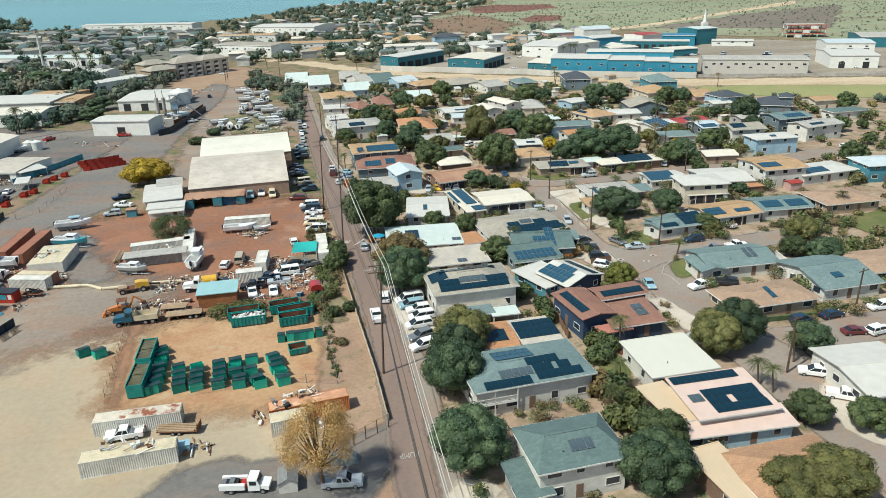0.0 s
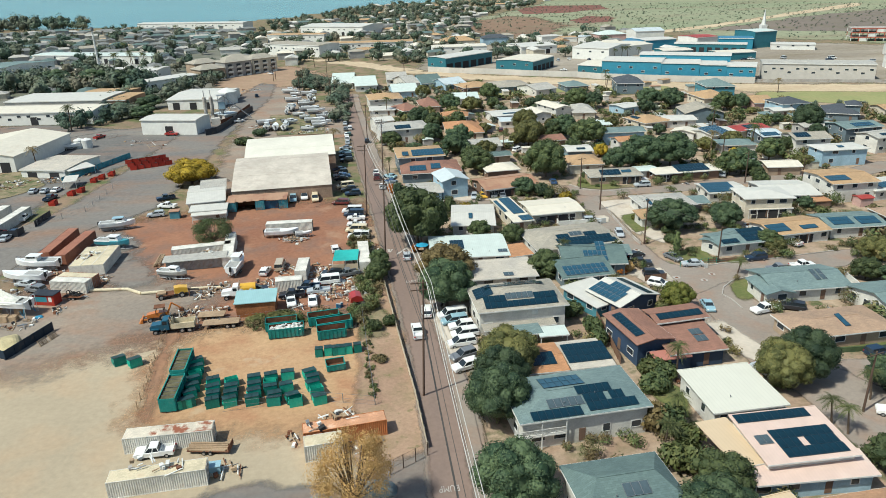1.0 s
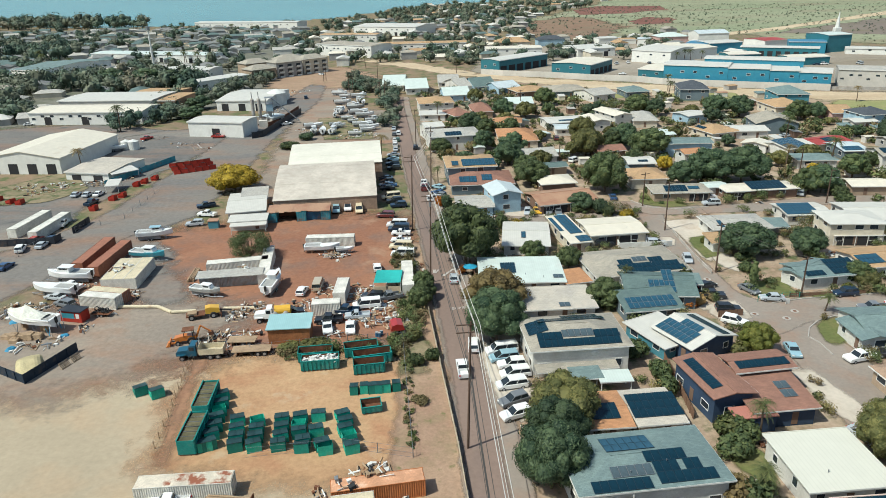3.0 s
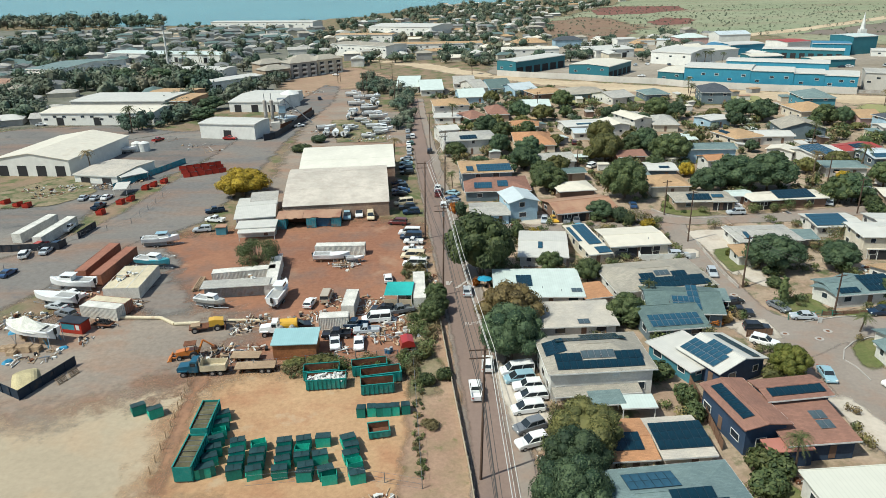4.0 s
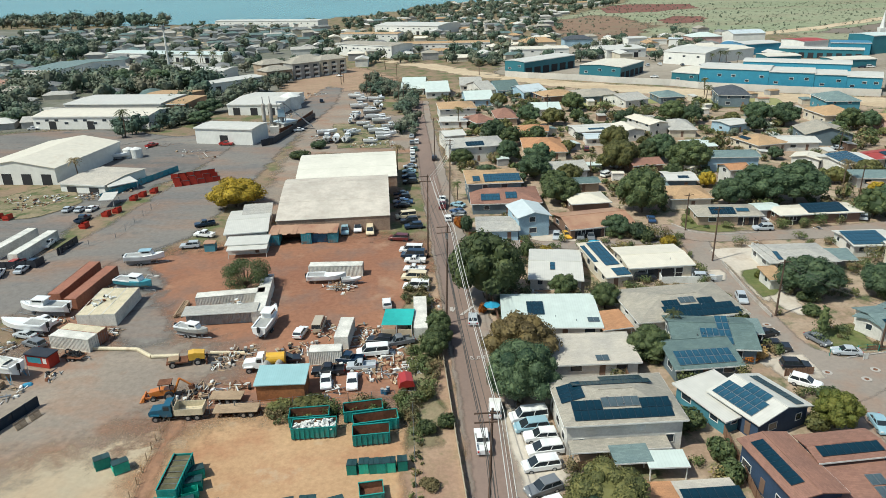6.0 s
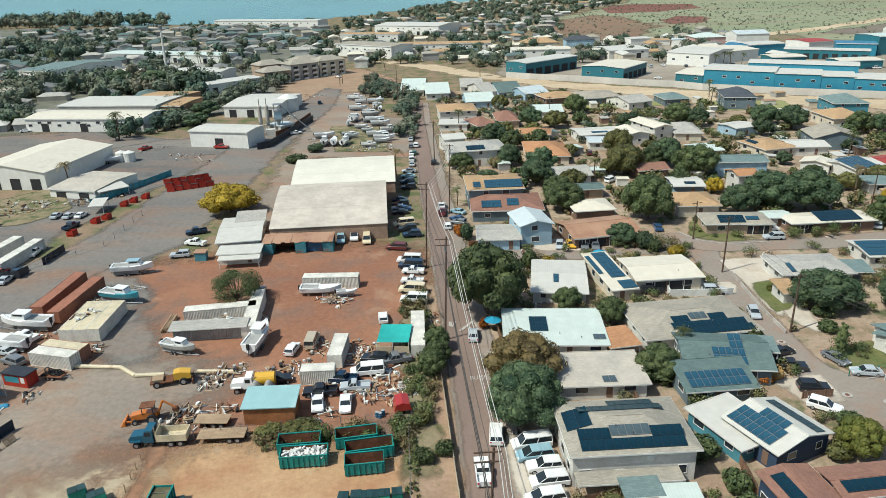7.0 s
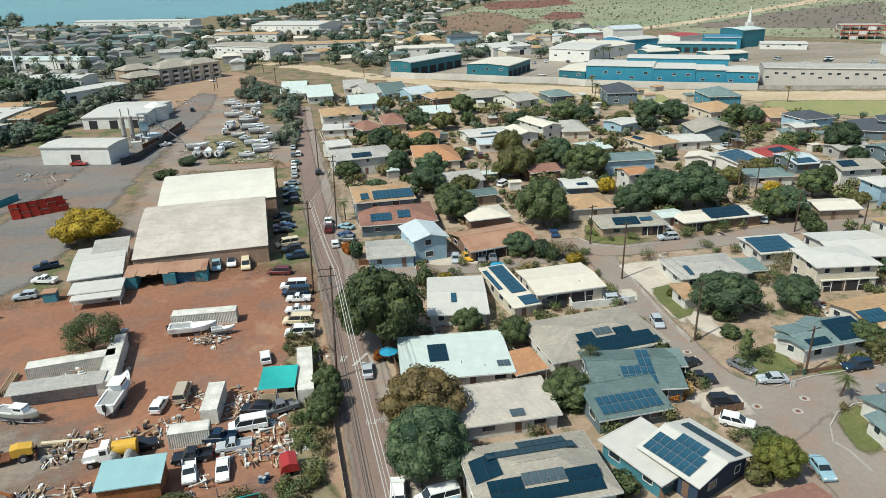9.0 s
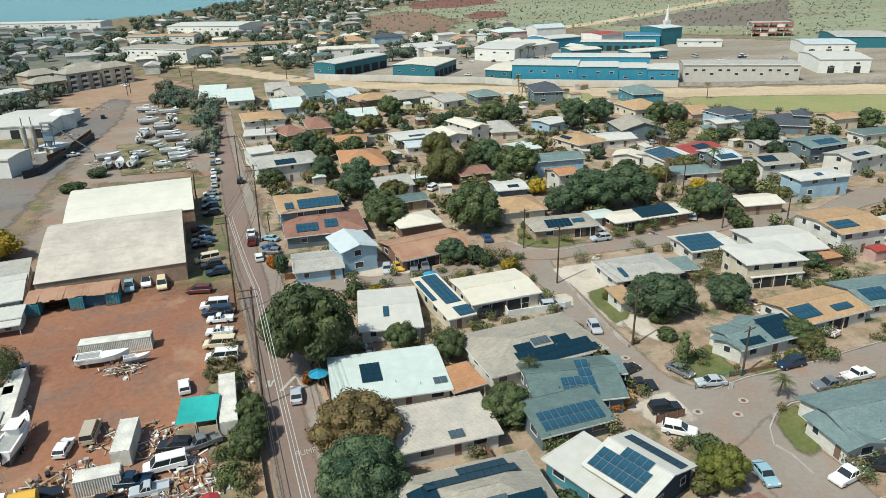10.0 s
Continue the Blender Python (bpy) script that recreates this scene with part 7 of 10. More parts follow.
# ---- industrial and far buildings ----
BLUEWALL = ribbed("blue_cladding", (0.042, 0.225, 0.325), 0.6, dirt=(0.05, 0.24, 0.32))
TEALWALL = ribbed("dark_teal_cladding", (0.035, 0.155, 0.19), 0.6)
GREYWALL = ribbed("grey_cladding", (0.50, 0.47, 0.42), 0.6)
WHITEWALL = ribbed("white_cladding", (0.70, 0.69, 0.64), 0.6)
TERRA = ribbed("terracotta_cladding", (0.40, 0.22, 0.13), 0.6)


def hall(x, y, yaw, L, W, h, wall, roof, label, doors=4, pitch=0.06, windows=0, ridge="x", name="industrial_hall", group="industrial halls", side=0):
    """A clad hall with a low gabled sheet roof, roller doors and a row of windows."""
    ob = thing(name, x, y, yaw, label, "building", group)
    a, b = L / 2, W / 2
    flip = ridge == "y"
    T = pose(0, 0, 0, 0, 0, 90) if flip else Matrix.Identity(4)
    if flip:
        a, b = b, a
    r = b * pitch
    part("wall", Shape().prism([(-b, 0), (b, 0), (b, h), (0, h + r), (-b, h)], -a, a, "x"), wall, ob, m=T)
    o = .35
    ro = part("roof", Shape().add(*roof_plane([(-a - o, -b - o, h + .12), (a + o, -b - o, h + .12), (a + o, 0, h + r + .16), (-a - o, 0, h + r + .16)], .12)).add(*roof_plane([(a + o, b + o, h + .12), (-a - o, b + o, h + .12), (-a - o, 0, h + r + .16), (a + o, 0, h + r + .16)], .12)), roof, ob, m=T)
    part("fascia", Shape().box(-a - o, a + o, -b - o - .05, -b - o - .004, h - .3, h + .15), TRIM, ro)
    a, b = L / 2, W / 2
    for k in range(doors):
        xx = -a + L * (k + .5) / doors
        part("roller_door", Shape().box(xx - 1.7, xx + 1.7, -b - .06, -b + .02, 0, min(3.6, h * .7)), DARK, ob)
    for k in range(side):
        yy = -b + W * (k + .5) / side
        # open side bays: flat dark panels in place of their inner shade
        part("bay_opening", Shape().box(a - .02, a + .06, yy - W / side * .36, yy + W / side * .36, 0, h * .55), DARK, ob)
    for k in range(windows):
        window(ob, pose(-a + L * (k + .5) / windows, -b - .01, h * (.62 if k % 3 else .4)), 1.8, 1.0)
    return ob


# a long blue hall in four stepped lengths on a retaining wall
for px, py, pyaw, pl, pw, ph, pn, lb in ((134.3, 421.5, -26.7, 33.5, 22, 10.2, 5, "bright blue clad hall with scattered windows"), (158, 410.4, -22.4, 20.3, 22, 9.6, 3, "bright blue clad hall length with pale windows"), (173.7, 403.6, -21.4, 13.9, 21, 9.0, 2, "bright blue clad hall length, nearly windowless"), (187.5, 396.9, -26.8, 14.6, 20, 8.4, 3, "bright blue clad hall end with four windows")):
    hall(px, py, pyaw, pl, pw, ph, BLUEWALL, ROOFS["white"], lb, 0, windows=pn)
hall(164, 421, -25, 50, 14, 12.4, BLUEWALL, ROOFS["white"], "blue clad upper hall behind a longer one", 0)
hall(118.2, 438.4, -39.1, 14.9, 28, 6.6, TEALWALL, ROOFS["cream"], "dark teal hall with a cream roof", 0, windows=2)
hall(38.1, 497.2, -45.4, 16.1, 48.2, 8.0, TEALWALL, ROOFS["white"], "dark teal workshop row with open bays", 0, windows=2, ridge="y", side=6)
hall(78.6, 473.3, -34.2, 25.8, 33.3, 6.8, TEALWALL, ROOFS["cream"], "dark teal workshop with a flat pale roof", 0, windows=3, ridge="y", side=5)
hall(42.8, 578.7, 1.9, 42, 20, 6.0, WHITEWALL, ROOFS["cream"], "low hall with a broad cream roof", 0, windows=4)
house(45.7, 631.1, 2.6, 29.4, 17, 5.5, "tan", "cream", "hip", pitch=0.4, label="large pavilion with a tan hip roof", windows=False)
house(79.8, 646.9, 6.9, 24.2, 14, 5.5, "dark", "blue", "hip", pitch=0.4, label="blue house with a dark hip roof", windows=False)
hall(142.5, 524.4, -40.4, 28.1, 36, 8.0, WHITEWALL, ROOFS["white"], "large white hall with a pale roof", 0, windows=3)
hall(157.1, 538.7, 27.5, 42.1, 32, 7.0, WHITEWALL, ROOFS["cream"], "white hall with a broad cream roof", 0)
hall(99, 569, 14.1, 29.5, 30, 6.0, WHITEWALL, ROOFS["white"], "white flat-roofed commercial block", 2, windows=3)
hall(127.6, 652.9, 15.9, 17.7, 15, 5.0, WHITEWALL, ROOFS["white"], "small white clad workshop building", 0)
hall(144.2, 647, 4.2, 13.8, 15, 4.0, WHITEWALL, ROOFS["tan"], "low shed with a tan roof", 0)
hall(155.6, 629.6, -14, 10.2, 16, 5.5, WHITEWALL, ROOFS["paleblue"], "pale blue gabled workshop building", 0, ridge="y")
house(181.7, 646.5, 5.4, 25.9, 20, 5.5, "mint", "pink", "hip", pitch=0.3, label="pink building with a mint hip roof", windows=False)
hall(216.1, 652.3, 5.1, 26.5, 22, 7.0, WHITEWALL, ROOFS["paleblue"], "white hall with a vaulted pale blue roof", 0, pitch=0.2)
hall(194.7, 567.2, 16.3, 28, 20, 7.5, BLUEWALL, ROOFS["white"], "blue clad hall with a white roof", 0)
hall(183.6, 568.5, -34.8, 17.7, 24, 7.0, BLUEWALL, ROOFS["blue"], "blue clad hall with a blue roof", 0)
hall(226.8, 534.2, -26.1, 50, 12, 6.2, TEALWALL, ROOFS["white"], "long open hall under a white roof", 9)
hall(192.3, 516.3, 3.7, 21.7, 16, 4.6, TEALWALL, ROOFS["cream"], "turquoise workshop with a cream roof", 0)
hall(223.5, 489.9, 6.3, 25.9, 16, 4.8, TEALWALL, ROOFS["cream"], "turquoise workshop with a cream roof", 0)
hall(245, 603.4, 19.1, 21.5, 24, 5.0, WHITEWALL, ROOFS["red"], "white hall with a red roof", 0)
hall(253.9, 553.4, -20.3, 24.1, 20, 8.0, BLUEWALL, ROOFS["blue"], "blue clad hall with a blue roof", 0)
hall(272.1, 559.2, 16.6, 20.5, 22, 12.0, TEALWALL, ROOFS["mint"], "tall teal clad industrial hall", 0)
hall(289.4, 534.4, -24.4, 29.6, 14, 4.0, WHITEWALL, ROOFS["white"], "low white commercial building block", 0, windows=3)
hall(228, 394, -22, 56, 18, 8.6, GREYWALL, ROOFS["lightgrey"], "long grey hall with rows of windows", 0, windows=14)
hall(338, 470, -21.8, 30, 30, 7.0, WHITEWALL, ROOFS["paleblue"], "white hall with a pale blue roof", 3, windows=3)
hall(296, 408, -19.9, 26, 34, 7.4, WHITEWALL, ROOFS["white"], "white hall with blue trim", 2, windows=2)
hall(385, 498, -23.2, 34, 40, 7.4, TEALWALL, ROOFS["lightgrey"], "teal hall with a grey roof", 0)


def open_frame(x, y, yaw, L, W, storeys, label):
    """A building under construction: floor slabs on columns, with red steel edges and a few infill panels."""
    ob = thing("open_frame", x, y, yaw, label, "building", "")
    a, b, h = L / 2, W / 2, 3.4
    n = 6
    for k in range(storeys):
        part("slab", Shape().box(-a, a, -b, b, h * (k + 1) - .3, h * (k + 1)), CONCRETE, ob)
        part("edge_beam", Shape().box(-a - .1, a + .1, -b - .12, -b - .004, h * (k + 1) - .6, h * (k + 1) + .1), REDSTEEL, ob)
        for i in range(n):
            xx = -a + .3 + (L - .6) * i / (n - 1)
            for sy in (-1, 1):
                part("column", Shape().box(xx - .25, xx + .25, sy * (b - .3) - .25, sy * (b - .3) + .25, h * k, h * (k + 1) - .3), REDSTEEL if (i + k) % 2 else WHITE, ob)
        part("infill_panel", Shape().box(-a + L * .2 * (k + 1), -a + L * .2 * (k + 2) - .6, -b + .1, -b + .2, h * k, h * (k + 1) - .6), WHITE, ob)
    return ob


REDSTEEL = paint("red_primed_steel", (0.42, 0.10, 0.06), 0.7, var=0.2)
open_frame(374, 575, -20, 30, 16, 3, "red and white framed building under construction")
PALEWALL = paint("pale_block_wall", (0.52, 0.49, 0.44), 0.9, var=0.12, big=0.1, dirt=(0.4, 0.36, 0.31), dirt_at=(0.55, 0.8))
fence([(14.9, 474.1), (28.3, 465.1), (55.9, 451.9), (77.2, 438.3), (101.9, 426.7), (113.4, 415.7), (151.9, 396.4), (188.4, 381.8)], 3.4, PALEWALL, "long pale retaining wall below the halls", "wall", 30)
for px, py, ph in ((141, 512.8, 8), (147.1, 506, 7), (153, 510.5, 8), (154.5, 501.9, 9), (164.9, 511, 7), (109.8, 394.1, 8), (134.7, 519.8, 7)):
    palm(px, py, ph)
for px, py, ph in ((-317.7, 566, 10), (-290.2, 535.9, 9), (-278.8, 534.2, 10), (-219.5, 570.9, 9), (-210.6, 576.5, 10), (-198.5, 567.4, 9), (-182.7, 551.3, 10), (-254.7, 847.7, 12), (-247.4, 665.8, 9)):
    palm(px, py, ph)
# left side
hall(-169.5, 345.5, -4, 54, 20, 5.6, WHITEWALL, ROOFS["cream"], "long low pale building with a shallow roof", 3, windows=12, pitch=0.1)
hall(-170.5, 372, -4, 48, 26, 7.0, GREYWALL, ROOFS["white"], "broad flat white roofed hall with a parapet", 0, pitch=0.02)
hall(-141, 372, -4, 9, 24, 6.2, TERRA, ROOFS["tan"], "tan clad end of a long hall", 0, pitch=0.02)
hall(-147.3, 267.4, -4.6, 27.8, 37.3, 5.6, WHITEWALL, ROOFS["cream"], "pale warehouse with grey and cream roof", 4, pitch=0.16, ridge="y")
hall(-98.1, 308.7, -11, 24.4, 13, 6.2, WHITEWALL, ROOFS["white"], "white metal barn on asphalt", 1)
hall(-104, 379.2, -5.1, 25.6, 34.9, 5.0, WHITEWALL, ROOFS["white"], "white open shed at works", 3)
hall(-119.7, 248.2, -11.5, 16.1, 19.5, 2.8, WHITEWALL, ROOFS["ash"], "low white building with a damaged roof", 2)
lean_to("white canopy beside a damaged building", -111.3, 241.7, 45.4, 8.9, 6.4, 2.6, "white")
lean_to("small white tent canopy by the fence", -107.5, 227.1, 14.1, 4.1, 6.7, 2.4, "white")
hall(-218.3, 501.8, -7.7, 45.1, 20, 5.0, WHITEWALL, ROOFS["cream"], "low building with a pale roof", 2)
hall(-178.2, 496.4, -7.7, 35.8, 20, 5.5, WHITEWALL, ROOFS["white"], "low white school building wing", 3)
hall(-144.7, 445, 52.3, 37.1, 14, 5.5, WHITEWALL, ROOFS["white"], "low white school building wing", 3)
hall(-244.1, 602.7, -19.1, 113.5, 22, 6.0, WHITEWALL, ROOFS["mint"], "long building with a mint roof", 4)
hall(-268, 504.5, -17.7, 26.6, 58.6, 9, WHITEWALL, ROOFS["teal"], "white block with a rust-red face", 0)
hall(-281.2, 461.8, 8, 42.5, 32.1, 4, WHITEWALL, ROOFS["rusty"], "low building with a tan roof", 0)
hall(-160.8, 401.3, -5.6, 23.6, 25, 4.5, TERRA, ROOFS["tan"], "building with a tan roof", 0)
hall(-66.2, 816.2, -25, 75.6, 50, 9, WHITEWALL, ROOFS["white"], "large white civic building", 8, windows=12)
hall(-261, 946.2, -16.5, 146.4, 25, 9, WHITEWALL, ROOFS["white"], "long white waterfront building", 0, windows=16)
hall(-83.3, 607.5, -34.3, 57.6, 25, 9, WHITEWALL, ROOFS["grey"], "apartment block with pale walls", 0, windows=14)
hall(-29.1, 626, -1.3, 73.5, 20, 7, WHITEWALL, ROOFS["tan"], "long building with a tan roof", 0, windows=14)
hall(-102.8, 733.8, -13.1, 57.9, 20, 7, WHITEWALL, ROOFS["tan"], "long building with a tan roof", 0, windows=10)
# apartment block with balconies


def apartments(x, y, yaw, L, W, h, wall, label):
    ob = thing("apartment_block", x, y, yaw, label, "building", "apartment blocks")
    a, b = L / 2, W / 2
    part("wall", Shape().box(-a, a, -b, b, 0, h), WALLS[wall], ob)
    part("roof", Shape().add(*roof_plane([(-a - .6, -b - .6, h), (a + .6, -b - .6, h), (a - b * .8, 0, h + 2.6), (-a + b * .8, 0, h + 2.6)], .2)).add(*roof_plane([(a + .6, b + .6, h), (-a - .6, b + .6, h), (-a + b * .8, 0, h + 2.6), (a - b * .8, 0, h + 2.6)], .2)).add(*roof_plane([(a + .6, -b - .6, h), (a + .6, b + .6, h), (a - b * .8, 0, h + 2.6)], .2)).add(*roof_plane([(-a - .6, b + .6, h), (-a - .6, -b - .6, h), (-a + b * .8, 0, h + 2.6)], .2)), ROOFS["grey"], ob)
    n = max(2, int(L / 5))
    for s in range(int(h / 2.9)):
        for i in range(n):
            xx = -a + L * (i + .5) / n
            bal = part("balcony", Shape().box(xx - 1.7, xx + 1.7, -b - 1.4, -b, s * 2.9 + .1, s * 2.9 + .25).box(xx - 1.7, xx + 1.7, -b - 1.4, -b - 1.33, s * 2.9 + .25, s * 2.9 + 1.2), TRIM, ob)
            part("opening", Shape().box(xx - 1.5, xx + 1.5, -b - .03, -b + .05, s * 2.9 + .3, s * 2.9 + 2.4), PANE, bal)
    return ob


for px, py, pl, ph, wl, lb in ((-126, 474, 17, 7.0, "tan", "tan apartment block with dark balconies"), (-113, 489, 19, 9.5, "grey", "grey three-storey apartment block with balconies"), (-99, 505, 19, 9.5, "cream", "three-storey apartment block with deep balconies"), (-136, 500, 18, 8.0, "tan", "tan apartment block behind another"), (-118, 522, 18, 8.0, "grey", "grey apartment block with a brown roof")):
    apartments(px, py, 42, pl, 13, ph, wl, lb)

# steeple and tall mast
def spire(x, y, h, label):
    ob = thing("steeple", x, y, 0, label, "steeple", "")
    part("tower", Shape().box(-2.2, 2.2, -2.2, 2.2, 0, h * .55), WHITE, ob)
    part("spire", Shape().tube((0, 0, h * .55), (0, 0, h), 1.8, .1, 6), WHITE, ob)


spire(288.6, 581.2, 26, "slender white church steeple")


def mast(x, y, h, label, r=.45):
    ob = thing("mast", x, y, 0, label, "mast", "")
    part("shaft", Shape().tube((0, 0, 0), (0, 0, h), r, r * .6, 8), TRIM, ob)
    part("head", Shape().tube((0, 0, h - 2.5), (0, 0, h), r * 1.5, n=8), STEEL, ob)


mast(-222.8, 544.6, 30, "tall pale monopole mast", .9)

# silos
def silo(x, y, r, h, label):
    ob = thing("silo", x, y, 0, label, "silo", "silos")
    part("tank", Shape().tube((0, 0, 0), (0, 0, h), r, n=18), WHITE, ob, smooth=False)
    part("dome", Shape().tube((0, 0, h), (0, 0, h + r * .35), r, r * .15, 18), WHITE, ob)


silo(-92.4, 378.8, 5.0, 6.0, "white storage dome at the works")
silo(-128.4, 283.5, 2.0, 3.2, "white wrapped tank on the asphalt")
silo(-125.5, 283.4, 2.0, 3.2, "white wrapped tank on the asphalt")


def batching_plant(x, y, yaw, label):
    """Concrete plant: slim silos on legs, a braced tower with hopper and platforms, a sloping conveyor."""
    ob = thing("batching_plant", x, y, yaw, label, "plant", "")
    for sx in (-3.4, -0.6):
        t = part("silo", Shape().tube((sx, 0, 5), (sx, 0, 11.5), .8, n=14).tube((sx, 0, 3.4), (sx, 0, 5), .3, .8, 14).tube((sx, 0, 11.5), (sx, 0, 12), .8, .3, 14), CONCRETE, ob)
        for q in range(4):
            ca, sa = math.cos(q * 1.571 + .785) * .75, math.sin(q * 1.571 + .785) * .75
            part("leg", Shape().tube((sx + ca, sa, 0), (sx + ca, sa, 5.6), .12, n=5), STEEL, t)
        part("vent_pipe", Shape().tube((sx, .3, 11.8), (sx, .3, 14.6), .18, n=6), STEEL, t)
    tw = part("tower", Shape().box(2.2, 5.2, -1.5, 1.5, 6.2, 9.2), WALLS["blue"], ob)
    for sx in (2.3, 5.1):
        for sy in (-1.4, 1.4):
            part("leg", Shape().tube((sx, sy, 0), (sx, sy, 12), .13, n=5), STEEL, tw)
    for zz in (3.0, 6.1, 9.3, 12.0):
        part("platform", Shape().box(1.9, 5.5, -1.8, 1.8, zz, zz + .12), STEEL, tw)
    part("hopper", Shape().tube((3.7, 0, 6.1), (3.7, 0, 3.6), 1.3, .4, 8), STEEL, tw)
    part("conveyor", Shape().add(*roof_plane([(4.4, -.6, 12.2), (16, -.6, 1.2), (16, .6, 1.2), (4.4, .6, 12.2)], .4)), STEEL, ob)
    part("control_cabin", Shape().box(-1.5, 2, -4.5, -2, 0, 2.8), WALLS["white"], ob)
    return ob


batching_plant(-86, 324.9, 15, "pale concrete batching plant with silos and conveyor")
hall(-82.8, 328.7, 61.2, 7.8, 8, 3.5, GREYWALL, ROOFS["paleblue"], "small grey plant shed beside silos", 1)

# scattered town beyond, seen small
RND = random.Random(7)
FARROOF = ("grey", "lightgrey", "tan", "white", "brown", "greygreen", "cream", "lightgrey", "paleblue", "dim")
TAKEN = []


def free(x, y, d):
    for q in TAKEN:
        if abs(q[0] - x) < d and abs(q[1] - y) < d:
            return False
    TAKEN.append((x, y))
    return True


for ob in list(scene.objects):
    if ob.parent is None and ob.type == "EMPTY":
        TAKEN.append((ob.location.x, ob.location.y))


def inside(poly, x, y):
    hit = False
    for i in range(len(poly)):
        (ax, ay), (bx, by) = poly[i - 1], poly[i]
        if (ay > y) != (by > y) and x < (bx - ax) * (y - ay) / (by - ay) + ax:
            hit = not hit
    return hit


def far_town(areas, label):
    """The countless small houses of the far town, joined: gabled and hipped roofs over plain walls."""
    s, ids = Shape(), []
    mats = [ROOFS[k] for k in FARROOF] + [WALLS["white"], WALLS["cream"], WALLS["grey"]]
    for n, x0, x1, y0, y1, yaw, kinds, gap in areas:
        for _ in range(n):
            x, y = RND.uniform(x0, x1), RND.uniform(y0, y1)
            if inside(FIELD, x, y) or not free(x, y, gap):
                continue
            k = RND.choice(kinds)
            a, b, h = RND.uniform(6, 9.5), RND.uniform(4.5, 6), RND.choice((2.9, 2.9, 5.2))
            m = pose(x, y, 0, 0, 0, yaw + RND.choice((0, 90)) + RND.uniform(-6, 6))
            s.box(-a + .5, a - .5, -b + .5, b - .5, 0, h, m)
            ids += [len(FARROOF) + RND.randrange(3)] * (len(s.f) - len(ids))
            ins = RND.choice((0.02, 0.8)) * b
            r = h + b * .32
            v = [m @ Vector(q) for q in ((-a, -b, h), (a, -b, h), (a, b, h), (-a, b, h), (-a + ins, 0, r), (a - ins, 0, r))]
            s.add(v, [(0, 1, 5, 4), (1, 2, 5), (2, 3, 4, 5), (3, 0, 4)])
            ids += [k] * (len(s.f) - len(ids))
    me = s.mesh("far_town", mats[0], fix=False)
    for q in mats[1:]:
        me.materials.append(q)
    me.polygons.foreach_set("material_index", ids)
    return tagged(new("far_town", me), label, "houses", kind="stuff")


far_town(((1150, -560, -170, 420, 950, 20, (0, 9, 9, 5, 9, 5, 1), 13), (420, -150, 220, 540, 1050, 10, (0, 1, 9, 3, 6, 5, 2), 15), (120, -60, 300, 1000, 1500, 10, (0, 1, 2, 3), 20), (80, -330, -150, 330, 430, 15, (3, 1, 6), 17)), "crowd of small grey and tan roofs in the far town")


def build_small_shed(k):
    def make():
        r = random.Random(k)
        return house(0, 0, 0, r.uniform(3, 6), r.uniform(2.6, 4.5), 2.2, ("rusty", "white", "tan", "lightgrey", "cream", "teal", "mint")[k], ("white", "cream", "grey", "brown")[k % 4], "shed" if k % 2 else "gable", pitch=0.12, over=.2, label="small yard shed beside a house", windows=False, group="yard sheds", name="shed")
    return make


# joined greenery: far woods and the countless garden shrubs
# wood leaf tones are lightened and cooled, with distance haze put into the colour
WOODS = mixed_foliage("wood_leaves", ((0.045, 0.074, 0.053), (0.075, 0.11, 0.074), (0.13, 0.14, 0.095), (0.055, 0.088, 0.06), (0.155, 0.145, 0.10)), 0.03)
GARDEN = mixed_foliage("garden_leaves", ((0.055, 0.085, 0.03), (0.13, 0.14, 0.05), (0.075, 0.105, 0.04), (0.18, 0.13, 0.065), (0.06, 0.085, 0.035), (0.22, 0.18, 0.07)), 0.12)


def far_crown(s, x, y, w, h, rnd, leaves=116):
    """A small far tree: a few uneven clumps with ragged leaves, on a stem."""
    for k in range(4):
        a = rnd.uniform(0, 6.28)
        q = w * rnd.uniform(0.05, 0.28)
        cx, cy, cz = x + math.cos(a) * q, y + math.sin(a) * q, h * rnd.uniform(0.36, 0.62)
        r = w * rnd.uniform(0.18, 0.3)
        rings = []
        for zi in (-0.85, -0.2, 0.5, 0.85):
            ww = math.sqrt(1 - zi * zi) * r * 0.78
            rings.append([(cx + math.cos(t * 1.0472) * ww * rnd.uniform(0.7, 1.15), cy + math.sin(t * 1.0472) * ww * rnd.uniform(0.7, 1.15), cz + zi * h * 0.22) for t in range(6)])
        s.loft(rings)
        leaf_cloud(s, (cx, cy, cz), (r * 1.15, r * 1.15, h * 0.36), leaves // 4, w * 0.058, rnd, 0.75)
    s.tube((x, y, 0), (x, y, h * 0.5), w * 0.03, n=4, caps=False)


def woodland(name, areas, label, seed):
    rnd = random.Random(seed)
    s = Shape()
    for n, poly, w0, w1 in areas:
        xs, ys = [p[0] for p in poly], [p[1] for p in poly]
        for _ in range(n):
            for _ in range(30):
                x, y = rnd.uniform(min(xs), max(xs)), rnd.uniform(min(ys), max(ys))
                if inside(poly, x, y) and not inside(SEA, x, y) and not inside(FIELD, x, y) and all(abs(q[0] - x) > 6 or abs(q[1] - y) > 5 for q in TAKEN):
                    w = rnd.uniform(w0, w1)
                    far_crown(s, x, y, w, w * rnd.uniform(0.6, 0.95), rnd)
                    break
    return tagged(new(name, s.mesh(name, WOODS, fix=False)), label, "trees", kind="stuff")


